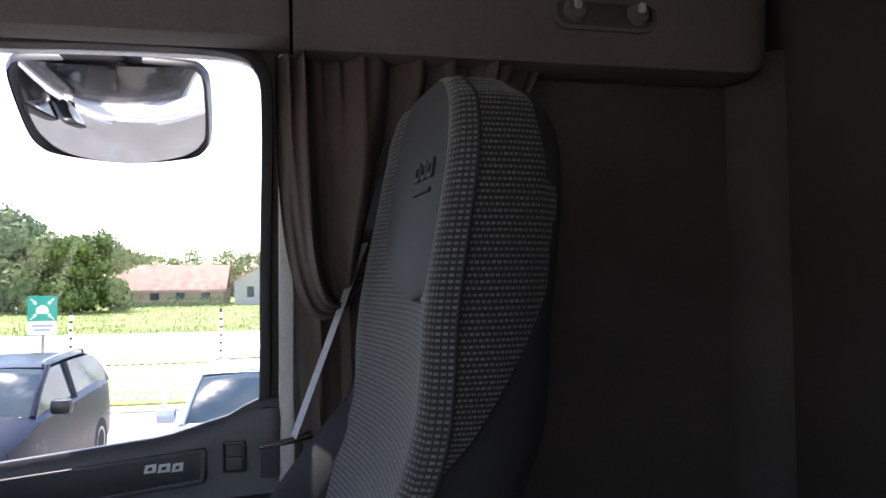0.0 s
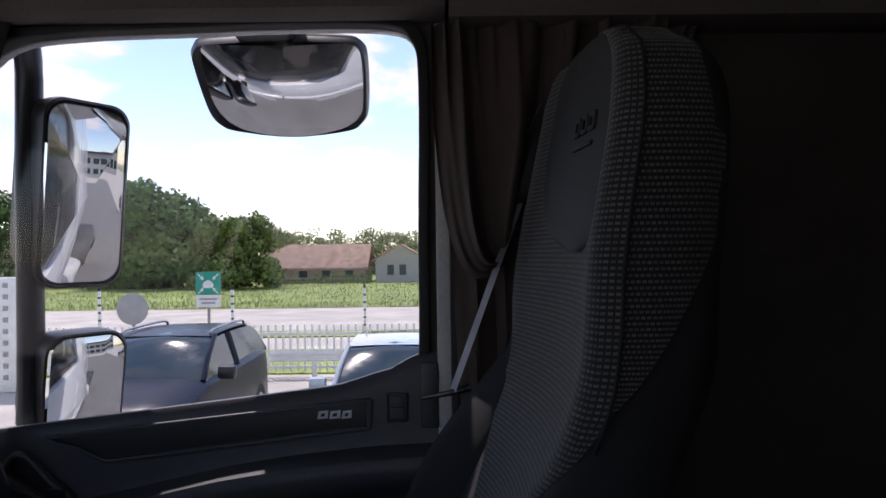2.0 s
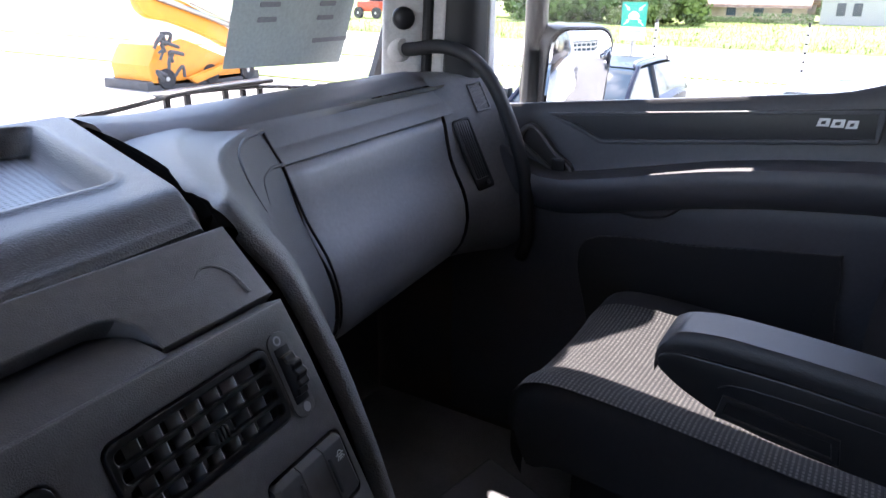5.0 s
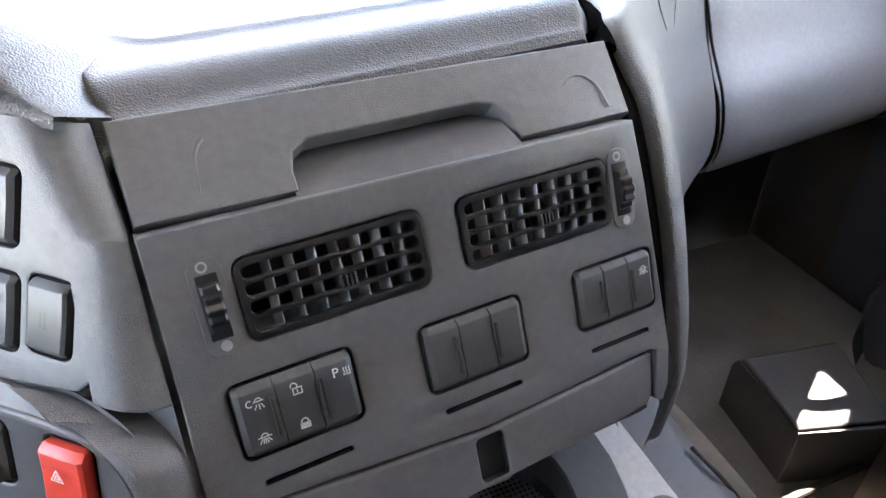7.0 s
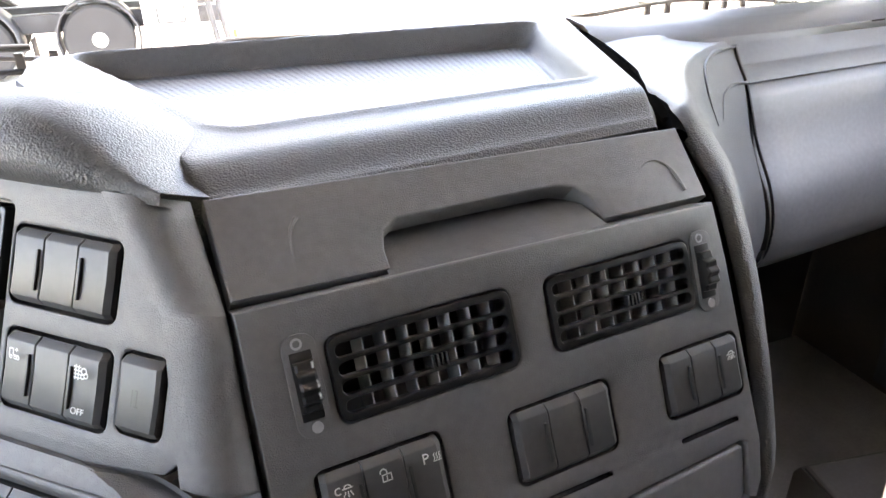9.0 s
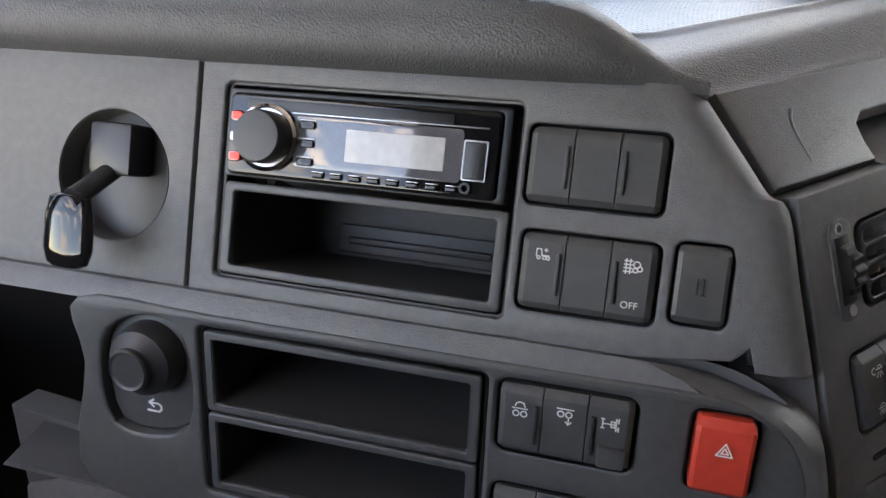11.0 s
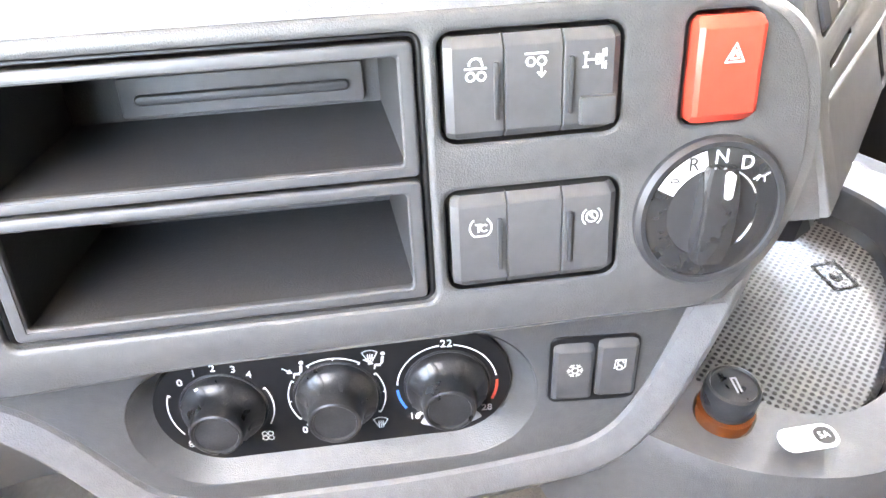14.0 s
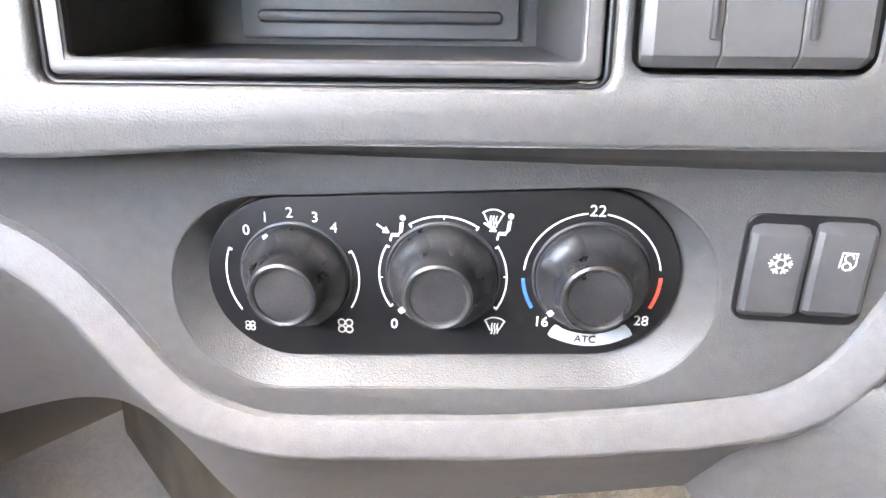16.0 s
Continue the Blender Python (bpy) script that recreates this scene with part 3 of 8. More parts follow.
I_TC = [ring(0.5, 0.5, 0.46, 8, 130, 230), ring(0.5, 0.5, 0.46, 8, -50, 50), [(0.25, 0.12), (0.75, 0.12)], [(0.3, 0.65), (0.52, 0.65)], [(0.41, 0.65), (0.41, 0.32)], ring(0.65, 0.48, 0.15, 8, 50, 310)]
I_BRAKE = [ring(0.5, 0.5, 0.25), ring(0.5, 0.5, 0.42, 8, 130, 230), ring(0.5, 0.5, 0.42, 8, -50, 50), [(0.5, 0.65), (0.5, 0.45)], [(0.38, 0.6), (0.62, 0.4)]]
I_SNOW = [l for k in range(6) for l in ([(0.5 + 0.20 * math.cos(k * 1.0472), 0.5 + 0.20 * math.sin(k * 1.0472)), (0.5 + 0.48 * math.cos(k * 1.0472), 0.5 + 0.48 * math.sin(k * 1.0472))],
                                         [(0.5 + 0.44 * math.cos(k * 1.0472 - 0.32), 0.5 + 0.44 * math.sin(k * 1.0472 - 0.32)), (0.5 + 0.30 * math.cos(k * 1.0472), 0.5 + 0.30 * math.sin(k * 1.0472)), (0.5 + 0.44 * math.cos(k * 1.0472 + 0.32), 0.5 + 0.44 * math.sin(k * 1.0472 + 0.32))])] + [ring(0.5, 0.5, 0.22, 6)]
I_RECIRC = [[(0.2, 0.2), (0.25, 0.85), (0.85, 0.85), (0.85, 0.3), (0.65, 0.1)], ring(0.5, 0.25, 0.17), ring(0.55, 0.62, 0.18, 8, 0, 250)]
I_FAN = [ring(0.3, 0.3, 0.19, 8), ring(0.7, 0.3, 0.19, 8), ring(0.3, 0.7, 0.19, 8), ring(0.7, 0.7, 0.19, 8)]
I_TRI = [[(0.08, 0.12), (0.92, 0.12), (0.5, 0.88), (0.08, 0.12)], [(0.32, 0.27), (0.68, 0.27), (0.5, 0.6), (0.32, 0.27)]]
I_SEAT = [[(0.0, 0.62), (0.38, 0.36)], [(0.20, 0.36), (0.38, 0.36), (0.30, 0.52)], [(0.46, 0.06), (0.52, 0.30), (0.74, 0.30), (0.86, 0.42), (0.90, 0.74)], [(0.50, 0.24), (0.74, 0.24)], [(0.80, 0.36), (0.84, 0.72)], ring(0.90, 0.92, 0.07, 8), ring(0.90, 0.92, 0.03, 6)]
I_SCREEN = [[(0.28, 0.22), (0.02, 0.74)], ring(0.5, 0.20, 0.74, 8, 47, 133), [(0.98, 0.74), (0.72, 0.22), (0.62, 0.28)], [(0.28, 0.22), (0.36, 0.28)], [(0.36, 0.02), (0.40, 0.22), (0.35, 0.42), (0.38, 0.60)], [(0.51, 0.02), (0.54, 0.22), (0.49, 0.42), (0.52, 0.60)], [(0.66, 0.06), (0.68, 0.22), (0.63, 0.42), (0.66, 0.60)]]
I_RET = [[(0.1, 0.2), (0.75, 0.2), (0.9, 0.35), (0.9, 0.55), (0.75, 0.65), (0.25, 0.65)], [(0.45, 0.85), (0.2, 0.65), (0.45, 0.45)]]
I_PLAIN = [[(0.3, 0.1), (0.3, 0.9)], [(0.5, 0.1), (0.7, 0.1)], [(0.6, 0.1), (0.6, 0.9), (0.5, 0.9)]]


def blank3(m, u0, v0, u1, v1, specs, top=0.004):
    w = (u1 - u0) / 3
    for k, (icon, bar) in enumerate(specs):
        rocker(m, u0 + k * w, v0, u0 + (k + 1) * w, v1, icon, bar, top, ends=(int(k == 0), int(k == 2)))


def well(m, loop, depth, mat=None, name="recess", closed=True):
    """The dark walls and bottom behind a cut-out."""
    bm = bmesh.new()
    a = [(x, y, 0.0) for x, y in loop]
    b = [(x, y, -depth) for x, y in loop]
    loft(bm, [a + a[:1], b + b[:1]])
    if closed:
        bm.faces.new([bm.verts.new(p) for p in b])
    return part(name, bm, mat or M_BLACK, dash, "", m)


def pocket(m, u0, v0, u1, v1, out=0.004, deep=0.11, slot=True):
    """An empty DIN storage pocket with its raised frame."""
    fr = plate("pocket_frame", [rr(u0, v0, u1, v1, 0.003), rr(u0 + 0.007, v0 + 0.006, u1 - 0.007, v1 - 0.006, 0.002)], -0.006, out, M_SWITCH, dash, m, 0.0015, "empty open storage pocket")
    bm = bmesh.new()
    a, b, c, d = u0 + 0.006, v0 + 0.005, u1 - 0.006, v1 - 0.005
    f = [(a, b, 0), (c, b, 0), (c, d, 0), (a, d, 0)]
    k = [(a + 0.004, b + 0.004, -deep), (c - 0.004, b + 0.004, -deep), (c - 0.004, d - 0.004, -deep), (a + 0.004, d - 0.004, -deep)]
    loft(bm, [f + f[:1], k + k[:1]])
    bm.faces.new([bm.verts.new(p) for p in k])
    part("tray", bm, M_POCKET, fr, "", m)
    if slot:
        cu, cv = (u0 + u1) / 2 + 0.006, (v0 + v1) / 2 - 0.008
        plate("slot_rib", [rr(cu - 0.062, cv - 0.010, cu + 0.070, cv + 0.012, 0.002)], -deep + 0.001, -deep + 0.006, M_SWITCH, fr, m, 0.001)
        plate("slot_rib", [rr(cu - 0.054, cv - 0.003, cu + 0.062, cv + 0.003, 0.003)], -deep + 0.005, -deep + 0.010, M_DARK, fr, m, 0.002)


def seam_line():
    """The joint at the left side of the drawer and the centre panel, from top to bottom."""
    return [PC @ Vector(p) for p in ((-0.2205, 0.066, -0.003), (-0.2205, 0.045, -0.003), (-0.2205, 0.020, -0.003), (-0.2205, -0.003, -0.003))] + \
           [PB @ Vector(p) for p in ((-0.1925, 0.086, -0.003), (-0.1940, 0.045, -0.003), (-0.1950, 0.010, -0.003), (-0.1960, -0.020, -0.003), (-0.1970, -0.050, -0.003), (-0.1990, -0.090, -0.003), (-0.2030, -0.130, -0.004), (-0.2045, -0.144, -0.005))]


def seam_in_radio():
    return [A1.inverted() @ p for p in seam_line()]


def panel_radio():
    rec = rr(-0.1515, -0.0630, 0.0470, 0.0655, 0.005)
    blocks = [rr(0.0505, 0.007, 0.1305, 0.054, 0.006), rr(0.0525, -0.055, 0.1325, -0.007, 0.006), rr(0.139, -0.051, 0.1705, -0.004, 0.006)]
    outline = [(-0.170, -0.0745), (0.120, -0.0735), (0.150, -0.0705), (0.176, -0.0670)] + [(p.x - 0.028, p.y) for p in seam_in_radio()[::-1] if -0.062 < p.y < 0.070] + [(0.120, 0.080), (-0.170, 0.078)]
    surface("radio_panel", A1, [outline, rec] + blocks, M_DASH, 0.03, 0.002)
    for b in blocks:
        well(A1, b, 0.014)
    # stepped surround of the radio bay
    plate("bay_surround", [rec, rr(-0.1478, -0.0612, 0.0452, 0.0640, 0.003)], -0.020, -0.0035, M_DARK, dash, A1, 0.0015)
    well(A1 @ pose(0, 0, -0.01), rr(-0.149, -0.0620, 0.046, 0.0648, 0.003), 0.03, closed=False)
    pocket(A1, -0.1468, -0.0600, 0.0440, 0.0010, out=0.0)
    blank3(A1, 0.0525, 0.009, 0.1285, 0.052, [(None, 0.86), (None, None), (None, 0.12)])
    blank3(A1, 0.0545, -0.053, 0.1305, -0.009, [([(0, I_TRUCK, 0.72, 0.009)], 0.86), (None, None), ([(0, I_CLOUD, 0.72, 0.010), ("text", "OFF", 0.22, 0.0055)], 0.12)])
    sw = rocker(A1, 0.1407, -0.0492, 0.1688, -0.0058, None, None)
    part("icon", strokes_mesh(I_PLAIN, 0.0008, 0.1548, -0.028, 0.0046, 0.011), M_BLACK, sw, "", A1)
    # ignition panel beside it
    surface("ignition_panel", A1, [[(-0.46, -0.078), (-0.1725, -0.078), (-0.1725, 0.078), (-0.46, 0.088)], circle(-0.236, -0.004, 0.045, 40)], M_DASH, 0.03, 0.002)
    well(A1, circle(-0.236, -0.004, 0.0455, 40), 0.02, M_DARK)
    bm = bmesh.new()
    box(bm, -0.252, -0.004, -0.02, -0.218, 0.032, 0.006, 0.004)
    kn = part("ignition_lock", bm, M_BLACK, dash, "black ignition switch with a key", A1)
    bm = bmesh.new()
    sec = []
    for t, r in ((0, 0.008), (0.5, 0.008), (1.0, 0.0085)):
        c = Vector((-0.236, 0.004, -0.008)).lerp(Vector((-0.238, -0.020, 0.030)), t)
        sec.append([(c.x + r * math.cos(q), c.y + r * 0.6 * math.sin(q), c.z + r * 0.5 * math.sin(q)) for q in [2 * math.pi * k / 16 for k in range(16)]])
    loft(bm, sec, True, True)
    part("key_stem", bm, M_DARK, kn, "", A1)
    bm = bmesh.new()
    sec = []
    for t, a, b in ((0, 0.010, 0.004), (0.05, 0.016, 0.0055), (0.3, 0.019, 0.006), (0.75, 0.0195, 0.006), (0.95, 0.016, 0.0055), (1.0, 0.011, 0.004)):
        sec.append([(-0.238 + a * math.cos(q), -0.018 - t * 0.048, 0.034 + b * math.sin(q)) for q in [2 * math.pi * k / 20 for k in range(20)]])
    loft(bm, sec, True, True)
    part("key_head", bm, M_GLOSS, kn, "worn dark plastic key head", A1)


panel_radio()


def car_radio():
    ra = thing("car_radio", "black car radio with a round chrome-ringed knob and pale display", "radio", tuple(A1 @ Vector((-0.05, 0.032, -0.02))))
    u0, v0, u1, v1 = -0.1445, 0.0065, 0.0345, 0.0585
    plate("bezel", [rr(u0 - 0.004, v0 - 0.002, u1 + 0.006, v1 + 0.003, 0.003), rr(u0, v0, u1, v1, 0.003)], -0.012, 0.0, M_BLACK, ra, A1, 0.001)
    plate("faceplate", [rr(u0, v0, u1, v1, 0.004)], -0.02, 0.004, M_GLOSS, ra, A1, 0.002, "glossy black faceplate")
    plate("display", [rr(-0.062, 0.0205, 0.002, 0.0405, 0.001)], 0.003, 0.0045, material("display", (0.50, 0.51, 0.53), 0.12, var=0.05), ra, A1, 0.0003, "pale grey display")
    plate("display_band", [rr(-0.097, 0.0145, 0.013, 0.0465, 0.003)], 0.002, 0.0041, material("display_glass", (0.10, 0.10, 0.115), 0.04, var=0.25, scale=30, coat=1.0), ra, A1, 0.0003)
    bm = lathe(bmesh.new(), [(0.0215, 0.003), (0.0215, 0.0065), (0.0195, 0.0075), (0.0185, 0.0065)], 40, -0.116, 0.031)
    part("knob_ring", bm, M_CHROME, ra, "chrome ring", A1)
    bm = lathe(bmesh.new(), [(0.017, 0.004), (0.0168, 0.017), (0.0155, 0.0195), (0.012, 0.020)], 36, -0.116, 0.031)
    part("knob", bm, M_DARK, ra, "", A1)
    plate("cd_slot", [rr(-0.132, 0.0490, 0.006, 0.0545, 0.001)], 0.003, 0.0046, M_BLACK, ra, A1, 0.0002)
    plate("slot_line", [rr(-0.10, 0.0475, 0.028, 0.0483, 0.0003)], 0.003, 0.0046, M_STEEL, ra, A1, 0.0001)
    for k in range(3):
        v = 0.017 + k * 0.013
        plate("side_button", [rr(-0.143, v - 0.003, -0.133 - 0.002 * abs(k - 1), v + 0.004, 0.002)], 0.003, 0.0056, M_STEEL, ra, A1, 0.0012, "silver button")
        if k != 1:
            plate("button_light", [rr(-0.1415, v - 0.0020, -0.1345, v + 0.0030, 0.001)], 0.0055, 0.0060, M_LIT, ra, A1, 0.0001, "red button light")
    for k in range(3):
        plate("side_button", [rr(-0.094, 0.0155 + k * 0.0115, -0.083, 0.0205 + k * 0.0115, 0.0015)], 0.003, 0.0056, M_GLOSS, ra, A1, 0.0008, "black button")
        plate("button_edge", [rr(-0.094, 0.0208 + k * 0.0115, -0.083, 0.0214 + k * 0.0115, 0.0002)], 0.003, 0.0052, M_STEEL, ra, A1, 0.0001)
    for k in range(8):
        u = -0.083 + k * 0.0125
        plate("preset_button", [rr(u, 0.0085, u + 0.0085, 0.0125, 0.001)], 0.003, 0.0058, M_GLOSS, ra, A1, 0.0012, "black preset button")
        plate("preset_light", [rr(u + 0.0005, 0.0122, u + 0.0080, 0.0128, 0.0002)], 0.003, 0.0056, M_STEEL, ra, A1, 0.0001)
    plate("usb_flap", [rr(0.0145, 0.0175, 0.0275, 0.0395, 0.001)], 0.003, 0.0055, M_BLACK, ra, A1, 0.0006)
    plate("usb_flap_frame", [rr(0.0135, 0.0165, 0.0285, 0.0405, 0.001), rr(0.0145, 0.0175, 0.0275, 0.0395, 0.001)], 0.003, 0.005, M_STEEL, ra, A1, 0.0002)
    bm = lathe(bmesh.new(), [(0.0035, 0.003), (0.0035, 0.006), (0.002, 0.006), (0.0018, 0.003)], 20, 0.0165, 0.012)
    part("aux_socket", bm, M_BLACK, ra, "", A1)


car_radio()


def panel_lower():
    # face with the two pockets, switches, hazard button and selector
    outline = smooth_loop([(-0.31, -0.103), (-0.31, 0.0), (-0.31, 0.050), (-0.2, 0.052), (0.02, 0.052), (0.105, 0.052), (0.140, 0.042), (0.159, 0.018), (0.166, -0.02), (0.162, -0.050), (0.150, -0.078),
                           (0.125, -0.103), (0.08, -0.104), (-0.1, -0.104)], 4)
    bay = rr(-0.2150, -0.0838, -0.0165, 0.0443, 0.006)
    ax, tc = rr(-0.0105, -0.005, 0.0705, 0.043, 0.007), rr(-0.0105, -0.078, 0.0725, -0.0275, 0.007)
    hz = rr(0.099, -0.006, 0.1335, 0.044, 0.006)
    kn = smooth_loop([(-0.292, 0.02), (-0.258, 0.044), (-0.226, 0.032), (-0.228, -0.036), (-0.288, -0.044)], 4)
    surface("switch_panel", A2, [outline, bay, ax, tc, hz, kn], M_FASCIA, 0.03, 0.003)
    for h in (ax, tc, hz):
        well(A2, h, 0.014)
    plate("bay_surround", [bay, rr(-0.2120, -0.0818, -0.0195, 0.0420, 0.003)], -0.016, -0.0035, M_BLACK, dash, A2, 0.0015)
    pocket(A2, -0.2105, -0.0185, -0.0205, 0.0405, out=-0.0005)
    pocket(A2, -0.2105, -0.0805, -0.0205, -0.0205, out=-0.0005)
    blank3(A2, -0.0085, -0.003, 0.0685, 0.041, [([(0, I_AXUP, 0.72, 0.011)], 0.86), ([(0, I_AXDN, 0.72, 0.011)], None), ([(0, I_DIFF, 0.72, 0.011)], 0.12)])
    blank3(A2, -0.0085, -0.076, 0.0705, -0.0295, [([(0, I_TC, 0.70, 0.011)], 0.86), (None, None), ([(0, I_BRAKE, 0.70, 0.011)], 0.12)])
    bm = bmesh.new()
    box(bm, 0.050, 0.0, 0.002, 0.066, 0.013, 0.0072, 0.002)
    part("toggle", bm, M_SWITCH, dash, "", A2)
    rocker(A2, 0.1007, -0.0042, 0.1318, 0.0423, [(0, I_TRI, 0.68, 0.010)], None, 0.008, mat=M_RED, label="red hazard light button with a white triangle")
    # control knob at the driver's end
    plate("knob_plate", [kn], -0.03, -0.008, M_SWITCH, dash, A2, 0.003)
    bm = lathe(bmesh.new(), [(0.0265, -0.012), (0.0262, -0.002), (0.0235, 0.008), (0.0150, 0.015), (0.0150, 0.019), (0.0138, 0.0205), (0.0122, 0.0195), (0.0110, 0.0195)], 40, -0.256, 0.012)
    part("control_knob", bm, M_DARK, dash, "black round menu knob", A2)
    part("return_mark", strokes_mesh(I_RET, 0.0016, -0.259, -0.0285, -0.0076, 0.014), M_WHITE, dash, "", A2)
    # top slope back to the radio panel, rounded right end and undercut below
    rows = []
    n = 30
    for k in range(n + 1):
        u = -0.46 + (0.104 + 0.46) * k / n
        drop = 0.0
        if u > 0.10:
            drop = 0.042 * ((u - 0.10) / 0.058) ** 2.2
        a = A1 @ Vector((u - 0.002 + (0.02 if u > 0.1 else 0) * (u - 0.1) / 0.058, -0.073 - drop * 0.55, -0.004))
        b = A2 @ Vector((u, 0.050 - drop, -0.002))
        m1_ = a.lerp(b, 0.45) + Vector((0, 0, 0.007))
        m2_ = a.lerp(b, 0.8) + Vector((0, 0, 0.005))
        rows.append([a, m1_, m2_, b])
    bm = loft(bmesh.new(), rows)
    part("panel_brow", bm, M_DASH, dash)
    pts = [(0.105, 0.052), (0.140, 0.042), (0.159, 0.018), (0.166, -0.02), (0.162, -0.050), (0.150, -0.078), (0.125, -0.103)]
    sm = smooth_loop(pts, 5, False)
    rows = []
    for k, (x, y) in enumerate(sm):
        o = Vector((x - 0.06, y + 0.03, 0)).normalized() * min(1, k / 9)
        rows.append([A2 @ Vector((x - 0.001, y, -0.001)), A2 @ Vector((x + o.x * 0.006, y + o.y * 0.006, -0.0035)), A2 @ Vector((x + o.x * 0.012, y + o.y * 0.012, -0.012)), A2 @ Vector((x + o.x * 0.0145, y + o.y * 0.0145, -0.030)), A2 @ Vector((x + o.x * 0.013, y + o.y * 0.013, -0.09))])
    part("panel_end", loft(bmesh.new(), rows), M_DASH, dash)
    # gear selector dial
    cx, cy = 0.1185, -0.050
    bm = lathe(bmesh.new(), [(0.0385, -0.004), (0.0385, 0.003), (0.0365, 0.0055), (0.034, 0.005), (0.0335, 0.003)], 48, cx, cy)
    se = part("selector_ring", bm, M_DARK, dash, "round drive selector dial", A2)
    bm = lathe(bmesh.new(), [(0.034, -0.004), (0.034, 0.0035), (0.0335, 0.0036), (0.0232, 0.0036), (0.0222, 0.0028), (0.0215, -0.002), (0.019, -0.0045), (0.001, -0.0045)], 48, cx, cy)
    part("selector_face", bm, M_DIAL, se, "glossy grey dial face", A2)
    plate("white_band", [arc_band(cx, cy, 0.0235, 0.0325, 101, 152)], 0.0034, 0.0039, M_WHITE, se, A2)
    plate("drive_arc", [arc_band(cx, cy, 0.0225, 0.0232, 22, 88)], 0.0034, 0.0039, M_WHITE, se, A2)
    for s, ang, mt in (("R", 115, M_BLACK), ("N", 87, M_WHITE), ("D", 59, M_WHITE)):
        text("letter", s, 0.0095, cx + 0.0285 * math.cos(radians(ang)), cy + 0.0285 * math.sin(radians(ang)), 0.0041, mt, se, A2)
    part("icon", strokes_mesh([ring(0.5, 0.4, 0.3, 8, 0, 180), [(0.1, 0.4), (0.95, 0.4)]], 0.0007, cx + 0.028 * math.cos(radians(138)), cy + 0.028 * math.sin(radians(138)), 0.0041, 0.006), M_BLACK, se, "", A2)
    part("icon", strokes_mesh([[(0.0, 0.4), (0.3, 0.6), (0.6, 0.5), (0.95, 0.7)], [(0.2, 0.3), (0.35, 0.5)], [(0.7, 0.2), (0.65, 0.5)]], 0.0008, cx + 0.0285 * math.cos(radians(36)), cy + 0.0285 * math.sin(radians(36)), 0.0041, 0.008), M_WHITE, se, "", A2)
    bm = bmesh.new()
    sec = []
    for t in (-1, -0.9, -0.6, 0, 0.6, 0.9, 1):
        w = 0.0098 * (1 - 0.28 * abs(t) ** 4)
        h = 0.0135 - 0.0035 * t * t
        y = t * 0.0245
        sec.append([(cx - w, cy + y, -0.0045), (cx - w * 0.96, cy + y, h * 0.72), (cx - w * 0.80, cy + y, h * 0.94), (cx - w * 0.45, cy + y, h), (cx + w * 0.45, cy + y, h), (cx + w * 0.80, cy + y, h * 0.94), (cx + w * 0.96, cy + y, h * 0.72), (cx + w, cy + y, -0.0045)])
    loft(bm, smooth_rows(sec, 3), caps=True)
    turn = Matrix.Translation((cx, cy, 0)) @ Matrix.Rotation(radians(-3), 4, "Z") @ Matrix.Translation((-cx, -cy, 0))
    part("selector_grip", bm, M_DIAL, se, "glossy dark turning grip", A2 @ turn)
    plate("pointer", [rr(cx - 0.0008, cy + 0.0105, cx + 0.0034, cy + 0.0235, 0.0019)], 0.006, 0.0136, M_WHITE, se, A2 @ turn, 0.0005, "white pointer")


panel_lower()


